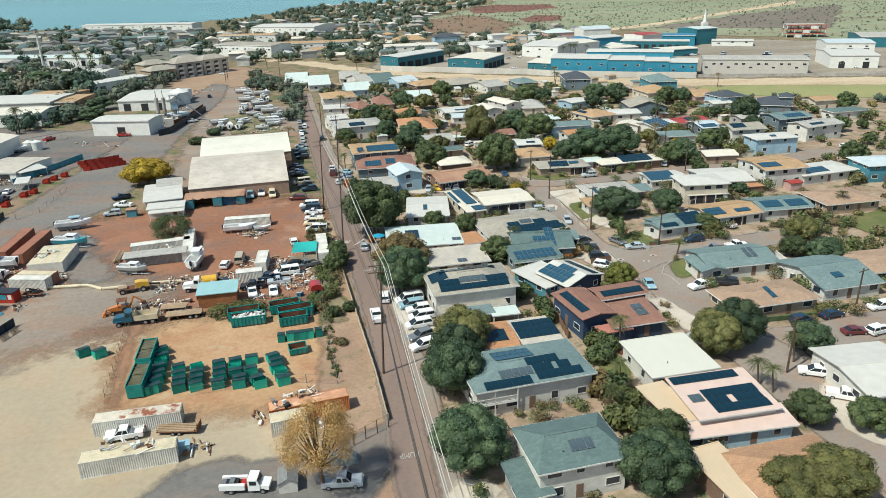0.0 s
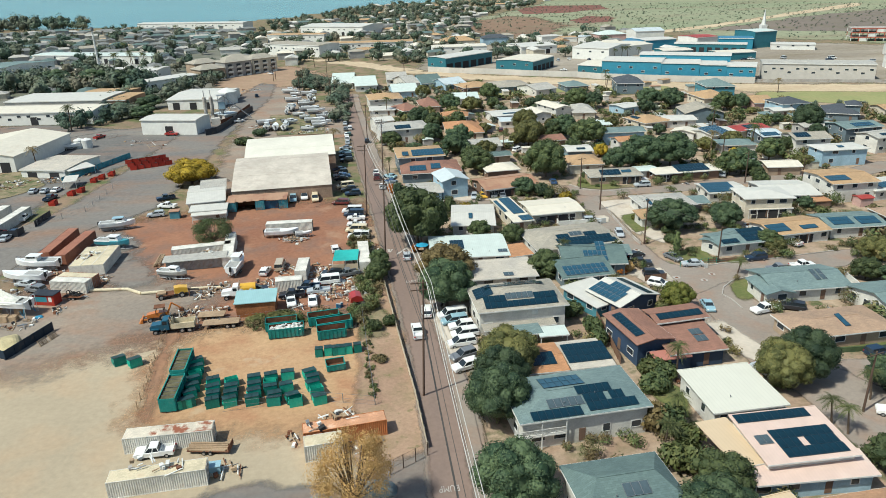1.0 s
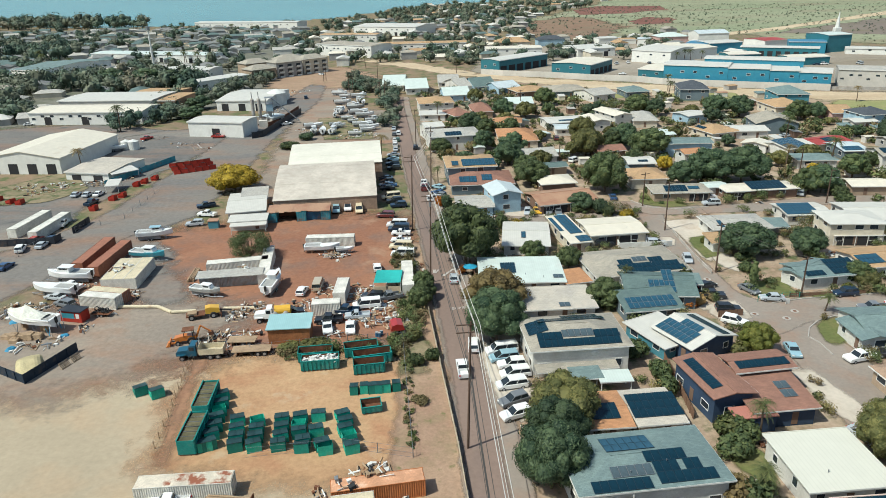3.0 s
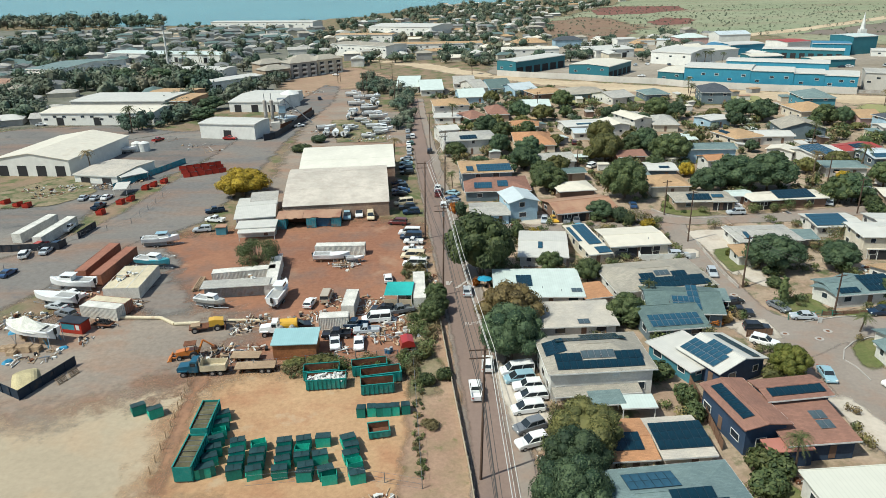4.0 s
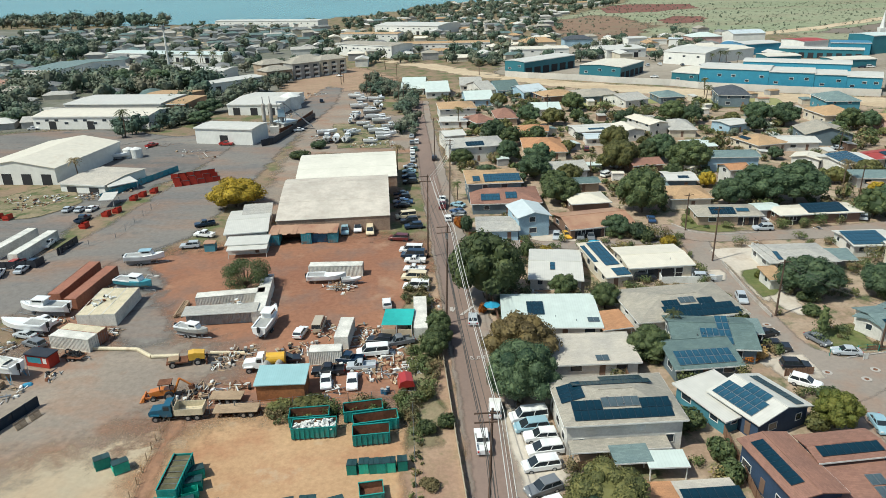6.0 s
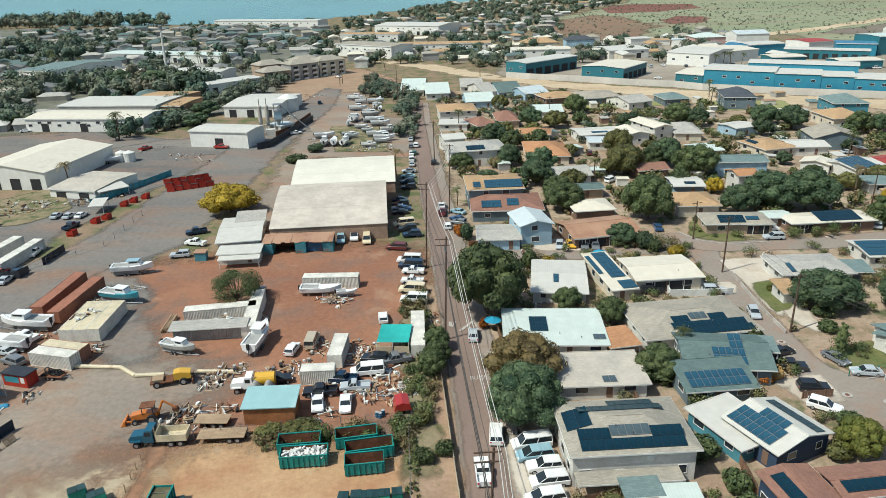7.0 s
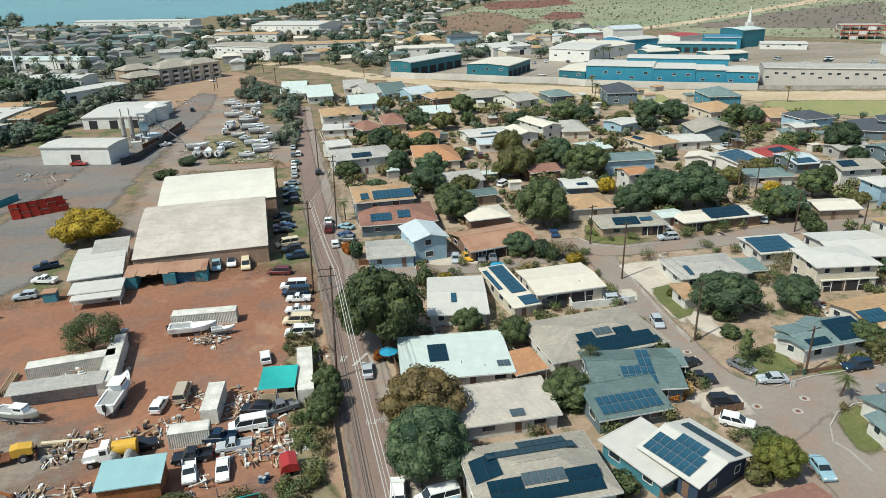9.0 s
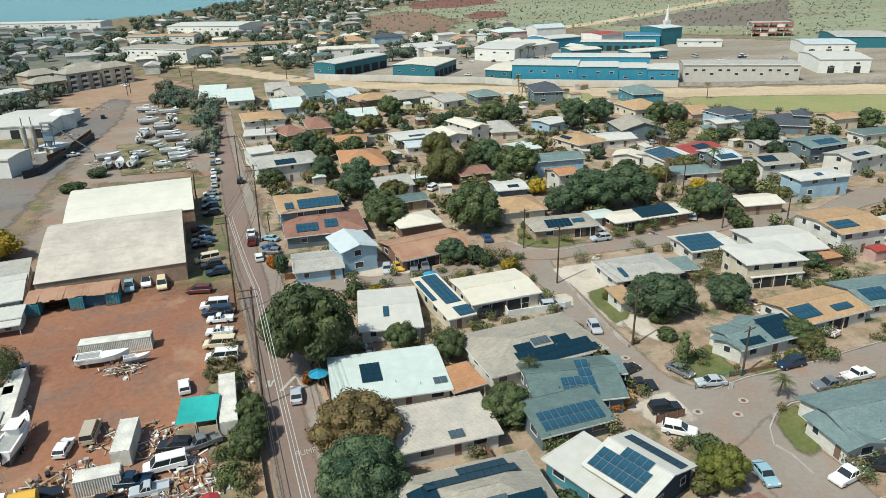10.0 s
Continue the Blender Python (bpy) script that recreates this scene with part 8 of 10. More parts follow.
woodland("woodland", (
    (250, ((-560, 420), (-150, 400), (-150, 880), (-560, 940)), 8, 15),
    (290, ((-150, 540), (150, 520), (240, 900), (-160, 950)), 7, 13),
    (260, ((-160, 940), (240, 900), (330, 1400), (0, 1500), (-120, 1150)), 9, 17),
    (270, [(-1034.8, 1163), (-669.9, 1033.8), (-474.7, 1016.8), (-411.3, 997.6), (-447.7, 1085.5), (-807.6, 1245.7), (-1241.6, 1394.8)], 15, 26),
    (90, [(-368.4, 910.9), (-202.9, 953.3), (-142.8, 1040.4), (-73.1, 1174.9), (55.6, 1328.1), (61.1, 1460), (-87.1, 1399.9), (-155.8, 1135), (-219.7, 1032.4), (-412, 1018.4)], 7, 12),
    (150, [(-399.5, 516.2), (-330.3, 551.3), (-324.1, 595.5), (-314.4, 642.3), (-376.5, 756.5), (-607, 782.8)], 12, 19),
    (130, [(-256.9, 423.9), (-214.7, 439.5), (-148.5, 416), (-160.6, 459.5), (-206.9, 485), (-233.9, 478.4), (-281.2, 469.9)], 10, 17),
    (80, [(-235.4, 325.3), (-198.9, 339.7), (-262.5, 438.7), (-323.2, 445.5)], 10, 15),
    (70, [(-148.5, 314.6), (-127.5, 343), (-153.2, 407.2), (-156.8, 381.8), (-144, 344.3), (-157.5, 336.4)], 6, 10),
    (25, [(-129.3, 387.3), (-118, 432.4), (-109.9, 453.1), (-123.5, 478.9), (-133, 438.4), (-138.5, 396.8)], 7, 11),
    (40, [(-35.6, 312.1), (-25.1, 311.3), (-33.3, 412.8), (-42.7, 413.8)], 5, 8),
    (50, [(-68, 426.6), (-34.7, 378), (-33.3, 412.8), (-64.5, 470.9)], 5, 9),
    (40, [(-3.2, 518.3), (18, 528.6), (20.7, 589.6), (-3.2, 576.2)], 5, 9),
    (14, [(156.5, 320.1), (221.9, 287), (239.1, 271), (255.4, 286.8), (207.5, 305.3), (162.8, 328.9)], 3, 6),
    (70, [(-14, 300), (110, 285), (140, 345), (60, 385), (0, 405), (-24, 395)], 3, 6.5),
), "dark-green trees massed through the far town", 5)


def scrubland(n, poly, label):
    rnd = random.Random(9)
    s = Shape()
    xs, ys = [p[0] for p in poly], [p[1] for p in poly]
    for _ in range(n):
        x, y = rnd.uniform(min(xs), max(xs)), rnd.uniform(min(ys), max(ys))
        if inside(poly, x, y):
            w = rnd.uniform(1.0, 3.4)
            leaf_cloud(s, (x, y, w * .3), (w * .5, w * .5, w * .4), 18, w * .17, rnd, 0.3)
    return tagged(new("scrub", s.mesh("scrub", WOODS, fix=False)), label, "bushes", kind="stuff")


scrubland(3000, [(70.9, 723), (88.6, 837.5), (87, 985.4), (150, 1106.5), (240.3, 1338.4), (633.7, 1172.4), (805.3, 961.8), (429.7, 525), (320.3, 605.2), (252.1, 728.4), (192.2, 734.6), (121, 676.9)], "dark bushes dotted over dry grassland")
STREETS = ([(45.9, 201.7), (54.1, 200.2), (52.8, 187.6), (53.4, 170), (54, 154.9), (55.3, 144), (59, 140.7), (66.7, 142.3), (79.7, 143.8), (102.2, 147.5), (93, 137.9), (77.5, 136.1), (69, 134.9), (63.5, 131.7), (61.1, 126.5), (61, 119.8), (60.9, 112.1), (52.2, 114.1), (51.3, 122.7), (50.9, 132.1), (49.6, 143.9), (47.9, 159.4), (47.2, 174.1), (46.9, 192.2)],
           [(40.4, 208.2), (58.2, 200.5), (76.5, 201.3), (98.3, 206.3), (112.1, 208.4), (128.3, 206.5), (151.3, 218.1), (172.4, 217.4), (164.4, 209.1), (144.7, 206.5), (124.3, 197.4), (100.5, 200), (81.9, 195.4), (63.7, 194.1), (51.7, 193.5), (43.2, 199.1)],
           [(54.8, 127.1), (54.2, 101.7), (57.7, 91.4), (58.9, 74.7), (60.1, 59.4), (63.8, 47.8), (71.5, 56.2), (67.6, 69.4), (68.3, 84.4), (70.8, 92.9), (70.9, 98.8), (65.6, 106.3), (66.3, 121.5), (63.9, 132.6)],
           [(65.8, 100.8), (75.2, 100.6), (93.8, 104.1), (118.1, 106.6), (107.9, 95.5), (86, 93.8), (70.7, 91.9)], ribbon(CENTRE, 3.6, 4.6),
           [(52.1, 189.3), (63, 189.5), (59.5, 168.5), (54.3, 159.8), (53.8, 173.6)], [(45.3, 139.6), (52.9, 141.5), (54.1, 134), (47.8, 133.5)], [(3.2, 126.2), (8.1, 124.5), (11.2, 111.1), (8.5, 102.5), (5.5, 108.4)], [(65.2, 81.7), (77, 88.1), (78.9, 84.3), (80.8, 71.9), (65.6, 66.7), (63.8, 72)],
           [(8.6, 202.5), (21, 202.4), (27, 194.5), (12.7, 194.8)])
FOOT = []
bpy.context.view_layer.update()
for ob in scene.objects:
    if ob.name.split(".")[0] in ("roof", "wall") and ob.parent is not None:
        c = [ob.matrix_world @ Vector(q) for q in ob.bound_box]
        mx, my = sum(p.x for p in c) / 8, sum(p.y for p in c) / 8
        if 0 < my < 420 and -30 < mx < 300:
            i4 = [(c[k].x, c[k].y) for k in (0, 3, 7, 4)]
            FOOT.append((mx, my, i4))


def clear(x, y, streets=True):
    if streets and any(inside(p, x, y) for p in STREETS):
        return False
    return not any(abs(f[0] - x) < 14 and abs(f[1] - y) < 14 and inside(f[2], x, y) for f in FOOT)


def greenery(name, n, poly, w0, w1, label, seed, size=0.2, per=70):
    rnd = random.Random(seed)
    s = Shape()
    xs, ys = [p[0] for p in poly], [p[1] for p in poly]
    made = 0
    for _ in range(n * 6):
        x, y = rnd.uniform(min(xs), max(xs)), rnd.uniform(min(ys), max(ys))
        if inside(poly, x, y) and clear(x, y):
            w = rnd.uniform(w0, w1) * (1.6 if rnd.random() < 0.15 else 1)
            h = w * rnd.uniform(0.5, 0.9)
            s.tube((x, y, 0), (x, y, h * 0.5), 0.06, n=4, caps=False)
            for k in range(3):
                leaf_cloud(s, (x + rnd.uniform(-.3, .3) * w, y + rnd.uniform(-.3, .3) * w, h * rnd.uniform(.45, .6)), (w * .36, w * .36, h * .42), int(per * w / 2.2), size * (0.8 + w * 0.1), rnd, 0.25)
            made += 1
            if made >= n:
                break
    return tagged(new(name, s.mesh(name, GARDEN, fix=False)), label, "shrubs", kind="stuff")


greenery("garden_greenery", 430, [(12, 60), (75, 45), (120, 110), (110, 215), (4, 215), (3, 150), (9, 110)], 1.4, 3.6, "mixed garden shrubs and hedges between the houses", 3, 0.15, 84)
greenery("street_greenery", 640, [(4, 215), (110, 215), (75, 100), (150, 90), (250, 180), (225, 280), (130, 360), (20, 425), (-20, 410), (-8, 240)], 1.7, 4.8, "mixed shrubs and small trees among the houses", 4, 0.34, 30)
greenery("verge_greenery", 60, [(-9, 112), (-7.8, 97), (-6.2, 97), (-7.6, 112), (-9, 128), (-10.4, 128)], 0.4, 1.3, "dry weeds along the wire fence", 5, 0.13, 60)
greenery("verge_bushes", 60, [(-9.6, 128), (-6.9, 128), (-9.4, 168), (-16, 172), (-12, 140)], 0.9, 2.6, "rank bushes along the road fence", 5, 0.15, 80)
greenery("yard_weeds", 60, [(-31.5, 124), (-14.4, 127), (-9.5, 129.7), (-9.3, 121.1), (-18.6, 124), (-30.7, 121)], 0.8, 2.2, "weeds along the yard fence", 6, 0.15, 80)

# sheds and lean-tos in the yards
rnd = random.Random(78)
made = []
for _ in range(3000):
    px, py = rnd.uniform(0, 270), rnd.uniform(205, 395)
    if len(made) < 46 and px < 170 and inside([(14, 75), (70, 75), (120, 150), (260, 190), (285, 330), (150, 390), (20, 440), (-20, 410), (-8, 240), (6, 130)], px, py) and all(clear(px + u, py + v) for u, v in ((0, 0), (3, 0), (-3, 0), (0, 3), (0, -3))) and all(math.hypot(px - q[0], py - q[1]) > 8 for q in made):
        made.append((px, py))
        k = rnd.randrange(7)
        placed("small_shed_%d" % k, build_small_shed(k), px, py, rnd.choice((5, 95, 20, 110)) + rnd.uniform(-5, 5), 0, (1, 1, 1), "small %s-roofed shed in a house yard" % ("rusty", "white", "tan", "grey", "cream", "teal", "mint")[k])
# more trees among the houses
rnd = random.Random(77)
spots = []
for _ in range(4000):
    px, py = rnd.uniform(-5, 270), rnd.uniform(150, 345)
    if len(spots) < 84 and (py > 228 or px > 95) and (py < 285 or px < 150) and inside([(4, 150), (120, 150), (260, 190), (285, 330), (150, 390), (20, 440), (-20, 410), (-8, 240)], px, py) and clear(px, py) and all(math.hypot(px - q[0], py - q[1]) > 9 for q in spots):
        spots.append((px, py))
        tree(rnd.choice(("far", "far3", "far2", "far3", "far2")), px, py, rnd.choice((4.5, 5.5, 6.5, 7.5, 9)) * rnd.uniform(0.9, 1.1))

# ---- trees and shrubs near the road ----
tree("broad", 1.3, 163, 14, 13, label="big dense dark-green mango tree by the road")
tree("shade", 6.3, 127.4, 11, 9.5)
tree("rusty", 6.4, 138.4, 12, 8)
tree("shade", 12.4, 95.6, 8.6, 8)
tree("shade", 11.2, 89, 9, 9)
tree("shade2", 14.4, 101.2, 10, 8.2)
tree("shade", 11.2, 71.8, 10, 8.6)
tree("shade", 33, 64.6, 9.5, 7.5)
tree("broad2", 36.3, 71.3, 8, 6.0)
tree("shade2", 47.9, 58.8, 8.5, 6.0)
tree("shade2", 53.3, 59.9, 9, 6.5)
tree("shade", 60.4, 96.6, 9, 8)
tree("shade2", 55.6, 94.5, 8.5, 7.5)
tree("broad2", 59.7, 74.6, 6.5, 4.5)
tree("broad", 66.8, 71.5, 6, 4.5)
tree("mango", 71.3, 92.8, 7, 5)
tree("lime", 49.4, 121.6, 6.2, 5.4)
tree("broad2", 27.9, 140.6, 7, 5.5)
tree("broad", 23.7, 158.9, 5.5, 5.0)
tree("broad2", 16.4, 164.6, 5.5, 4.5)
for px, py, pw in ((-210.6, 451.4, 22), (-184.5, 443.2, 24), (-166.6, 440.9, 22), (-129.5, 369.2, 13), (-123.6, 343.0, 12), (-213.1, 349.2, 13), (-213.4, 356.5, 12)):
    tree("far", px, py, pw, pw * 0.5, label="wide dark-green canopy tree between the halls")
tree("yellow", -69, 224, 15, 7.5)
tree("airy", -48.5, 167.5, 11, 7.5)
tree("gold", -7.9, 70.9, 10.0, 12.6)
tree("broad", 42.5, 215.5, 12.5, 11)
tree("mango2", 75, 223, 14, 10.5)
tree("mango", 84.5, 222.5, 14, 10.5)
tree("mango", 66.5, 220, 9, 7.5)
tree("broad", 65.3, 256.6, 13, 9)
tree("mango", 59.7, 268.5, 10, 9)
tree("olive", 44.3, 257.7, 12, 9.5)
tree("olive", 47.2, 286.4, 10, 8)
tree("mango2", 16.5, 248.4, 10, 8)
tree("mango", 9.2, 271.3, 8, 7)
tree("broad", 22.2, 223.5, 10, 7.5)
tree("broad2", 21.4, 232.1, 9, 7)
tree("mango", 32.6, 198.6, 7, 5)
tree("mango", 63.6, 164.6, 11.5, 7.5, label="wide dark-green tree over a shaded yard")
tree("mango2", 77.5, 164.5, 8, 6.2)
tree("olive", 100.1, 141, 7, 5)
tree("mango2", 96, 126.5, 8, 5.5)
tree("broad", 92, 131, 6, 4.5)
tree("broad2", 80.1, 149.2, 7, 4.5)
tree("olive", 81.1, 147.1, 5, 3.5)
tree("mango", 102.3, 210.3, 10, 8)
tree("broad2", 104.1, 203.4, 5, 4)
tree("mango2", 153.6, 265.4, 11, 10)
tree("mango2", 120.1, 320.7, 12, 9)
tree("mango", 112.6, 328.9, 11, 8)
tree("broad", 79.6, 334.1, 11, 8)
tree("mango", 86.2, 328.6, 9, 7)
tree("mango2", 20.2, 332.1, 10, 8)
tree("mango", 5.2, 301.1, 10, 8)
tree("broad", 41.6, 358.7, 10, 8)
tree("olive", 8.7, 369.8, 8, 7)
tree("broad", -6.6, 267.2, 8, 5)
tree("yellow", 65.7, 237.7, 5, 4.5)
tree("yellow", 107.4, 225.6, 5, 4.5)
tree("mango", 148, 311.5, 8, 7)
tree("broad2", -7.1, 144.4, 4.6, 4.2, label="green tree leaning over the fence")
tree("broad2", -7.5, 149.1, 4.6, 4.2, label="green tree leaning over the fence")
tree("broad", -7.9, 140.9, 4.6, 4.2, label="green tree leaning over the fence")

for px, py, ph, dry in ((-146.3, 316.7, 11, 0), (-129.5, 250.3, 8, 1), (-26.9, 261.4, 8, 1), (40.4, 98.6, 6, 0), (-6.8, 228.2, 5, 0), (121.7, 277, 8, 0), (103.2, 234.9, 8, 1), (118, 237.5, 9, 0), (64, 318, 8, 0), (34.4, 249.5, 7, 0), (-8.5, 326.8, 8, 0), (104.6, 370.9, 8, 0), (184.7, 350.1, 7, 1), (66.5, 89.9, 5, 0), (36, 86.6, 5, 0), (32.6, 79.7, 5, 0), (33.8, 147.6, 5, 0), (121.5, 157.5, 5, 0), (57.5, 84.5, 4.5, 0), (58.6, 82.3, 4.5, 0), (67.7, 136.3, 3.5, 0), (-0.1, 481.3, 9, 0), (-216.1, 556.6, 10, 0), (-202.5, 554.4, 10, 0), (-193.4, 553, 10, 0), (-330.1, 585.5, 11, 0), (-63.4, 516.9, 8, 0)):
    palm(px, py, ph, dry)
for kd, px, py, pw, ph in (("mid", -7.4, 119.5, 3, 2), ("olive", -8.4, 127.9, 3, 2), ("mid", -4.8, 121.1, 3, 2), ("grass", -6.3, 108.3, 3, 1), ("olive", -25.5, 126.1, 6, 1.2), ("olive", -30, 125.2, 4, 1.2), ("mid", 33.9, 126.3, 5, 3), ("rusty", 32.8, 127.1, 5, 4), ("mid", 29.1, 121.3, 5, 3), ("deep", 33.8, 119.8, 4, 3), ("mid", 31.5, 114.6, 4, 3), ("mid", 31.4, 110, 4, 3), ("frond", 37, 99.6, 5, 3), ("mid", 38.6, 98.6, 5, 3), ("deep", 16.9, 149.8, 5, 2.5), ("mid", 21.4, 137.5, 4, 3), ("deep", 23.7, 139.6, 6, 3), ("mid", 16.5, 137.9, 3, 2.5), ("mid", 36.1, 95, 5, 3), ("rusty", 32.5, 85.6, 5, 4), ("mid", 35, 85.1, 5, 4), ("frond", 33.3, 76.8, 6, 4), ("frond", 36, 82, 5, 3), ("deep", 23.3, 66.6, 3, 3), ("deep", 27.3, 65.5, 3, 2.5), ("mid", 39.3, 194.3, 4, 3), ("yellow", 43.1, 190.2, 4, 3), ("deep", 13.4, 201.3, 5, 4), ("mid", 10.6, 184.9, 4, 4), ("yellow", 14.9, 183.8, 4, 3), ("mid", 15.3, 170.9, 5, 4), ("bloom", -5.3, 204.7, 3, 3), ("bloom", 0.5, 156.9, 2, 2), ("deep", 18.1, 169.1, 5, 4), ("deep", -3.4, 202.6, 4, 4), ("lime", 57.3, 172.7, 2, 1.5), ("mid", 62.4, 162, 4, 2), ("deep", 37.4, 196.4, 6, 4), ("mid", 54.4, 213.2, 3, 2), ("mid", 62.8, 208.9, 3, 2), ("mid", 103.9, 200.6, 6, 3), ("mid", 51.2, 127.7, 4, 2.5), ("mid", 50, 125.7, 3, 2), ("olive", 46.8, 121.1, 4, 2.5), ("frond", 32.6, 124.5, 5, 4), ("rusty", 31.2, 123.9, 6, 4), ("mid", 28.4, 140.3, 7, 3), ("mid", 25.2, 139.1, 5, 3), ("lime", 20.2, 135.3, 4, 3), ("deep", 15.2, 151.6, 8, 2), ("mid", -63.8, 278.1, 8, 3), ("deep", -59.9, 293.3, 7, 3)):
    if clear(px, py, False):
        shrub(kd, px, py, pw, ph)

# ---- vehicles ----
for kd, col, px, py, pyaw in (
    ("van", "white", -16, 188.1, 176.5), ("van", "navy", -15.3, 184.9, 176.5), ("smalltruck", "white", -14.5, 181.9, 176.1), ("smalltruck", "white", -14.2, 177, 175.7), ("van", "cream", -13.9, 172.4, 174), ("van", "white", -13.1, 167.8, 177.1),
    ("van", "skyblue", -33.9, 201.8, -81.5), ("van", "white", -30.9, 203.5, -82.8), ("van", "cream", -27.5, 201.2, -81.7),
    ("hatch", "white", -32.4, 148.2, 84), ("minivan", "maroon", -19.7, 196, 172), ("van", "tan", -29.6, 151, 91.3), ("hatch", "white", -18.2, 160, 100.6), ("pickup", "navy", -22.1, 138.8, 172.8), ("pickup", "black", -24.7, 135.1, -174.2), ("smalltruck", "white", -24.5, 132.1, -77.3), ("sedan", "white", -20.2, 131.9, -81.8),
):
    car(kd, col, px, py, pyaw, "parked on red earth in the yard")
for kd, col, px, py, pyaw in (
    ("sedan", "white", -23.3, 263.6, -173.7), ("sedan", "skyblue", -23, 257.6, -174.1), ("suv", "navy", -22.5, 250.9, -167.3), ("suv", "black", -21.6, 244.9, -167.5), ("sedan", "navy", -23.1, 232.8, -167.4), ("suv", "black", -22.3, 228.7, -169.5), ("sedan", "silver", -22.3, 225.7, -169.6),
    ("sedan", "black", -21.7, 221.9, -170.4), ("van", "cream", -19.7, 212.4, -162.1), ("suv", "black", -18.4, 208.6, -170.2), ("suv", "navy", -16.9, 204.5, -170.3),
    ("sedan", "silver", -26.9, 309.7, 94.2), ("hatch", "grey", -25.8, 298.5, 95.3), ("sedan", "white", -24.6, 287.4, 94.1), ("suv", "white", -23.8, 278.9, 95.2), ("sedan", "silver", -23.1, 272.1, 95.2),
    ("sedan", "blue", -21.2, 224.8, -173.6), ("hatch", "green", -23.6, 287.7, 94.7), ("suv", "white", -24.1, 299.3, 94.6),
    ("suv", "black", -15.8, 274, 93.6), ("pickup", "white", -10.7, 225.9, 89.6), ("pickup", "maroon", -10.3, 221.1, 89.5), ("hatch", "white", -8.4, 210.5, 96.2), ("sedan", "skyblue", -6.2, 221.9, 147.5), ("sedan", "blue", -6, 216, 142.7), ("hatch", "grey", -5.7, 213.3, 162.3),
    ("sedan", "silver", -1.3, 153.4, 90.5), ("pickup", "white", 0.3, 116.8, 95.3), ("suv", "white", 2.2, 124.7, 88.9),
):
    car(kd, col, px, py, pyaw, "beside the main road")
for kd, col, px, py, pyaw in (
    ("van", "white", 6.9, 122.8, -167.1), ("minivan", "skyblue", 7.2, 120.4, -168.7), ("suv", "white", 8.3, 118.1, -172.5), ("minivan", "white", 8.7, 115.3, -169.6), ("minivan", "white", 7.9, 112.1, -167.5), ("suv", "grey", 7.8, 107.6, -153.6), ("suv", "white", 7.9, 104.1, -157.5),
    ("hatch", "silver", 18.3, 196.7, -96.4), ("sedan", "yellow", 21, 197.5, -88.2), ("hatch", "grey", 24, 196.3, -96.5), ("hatch", "grey", 26.4, 196.2, -92.5), ("suv", "black", 33.9, 171.8, 2.1), ("suv", "silver", 46, 171.6, -5.4),
):
    car(kd, col, px, py, pyaw, "on a pale house drive")
for kd, col, px, py, pyaw in (
    ("sedan", "skyblue", 55.4, 121.6, -95.1), ("pickup", "white", 65.1, 118.9, -164.4), ("suv", "black", 70.6, 119.4, 152), ("suv", "white", 49.7, 132, -33.4), ("suv", "black", 50.3, 137.1, -4.3), ("pickup", "black", 49.2, 143.2, -6.2), ("sedan", "black", 49.6, 147.9, 21.3),
    ("sedan", "grey", 57.5, 145.8, -65.5), ("sedan", "silver", 60.3, 141.7, 173.6), ("suv", "navy", 75, 143.3, -173.6), ("pickup", "grey", 76.8, 136.6, 178.7), ("pickup", "white", 82.5, 137.9, 7.9), ("hatch", "silver", 50.2, 162, -96.3), ("pickup", "white", 87.3, 151.6, 113.4),
    ("suv", "silver", 68.4, 201.1, -177.3), ("suv", "white", 69.5, 206.8, -0.7), ("suv", "silver", 95.9, 208.9, 64.9), ("sedan", "white", 77.4, 206.2, 8.3), ("van", "white", 75.2, 225.9, 44.8), ("sedan", "blue", 43.4, 208.5, 86.6),
    ("pickup", "white", 108.4, 283.7, 6.3), ("sedan", "grey", 113.3, 282.1, 8.6), ("sedan", "silver", 122.7, 280.9, 5), ("hatch", "white", 136.6, 217.2, 0.4), ("sedan", "red", 168.7, 219.8, -0.7), ("hatch", "white", 164.6, 217.8, 11.2), ("suv", "maroon", 37.5, 284, 85.9), ("hatch", "white", 39, 252.4, 108.3), ("suv", "white", 39.1, 250.3, 46.4), ("sedan", "white", 157.4, 247.3, -8.5), ("sedan", "white", 160.4, 245, -7.4),
    ("suv", "white", 67.6, 85.5, 153.2), ("pickup", "white", 68.1, 78.8, -30.7), ("suv", "white", 92.8, 104.4, -176.5), ("suv", "navy", 75.9, 101.9, 11.7), ("sedan", "navy", 82.3, 103, 11.6), ("sedan", "maroon", 82.3, 96.6, -0.8), ("suv", "white", 86.4, 96.1, 13.1), ("sedan", "silver", 54.8, 98.2, -62.8), ("hatch", "silver", 82.6, 88.1, 130.9),
):
    car(kd, col, px, py, pyaw, "at the kerb of a residential street")
for kd, col, px, py, pyaw in (("suv", "black", -17.6, 145, 171.4), ("pickup", "grey", -14.1, 144.8, -159.7), ("van", "white", -18.3, 141.1, -169.7), ("smalltruck", "silver", -19.5, 136.7, -173.7), ("suv", "grey", -79.5, 143.8, 156.2), ("sedan", "silver", -83.3, 147.2, 163.8), ("pickup", "white", -82.7, 152.3, 163.2), ("pickup", "grey", -44.6, 171, 102.6), ("suv", "black", -32.3, 138.4, 17.9)):
    car(kd, col, px, py, pyaw, "standing among scrap in the yard")
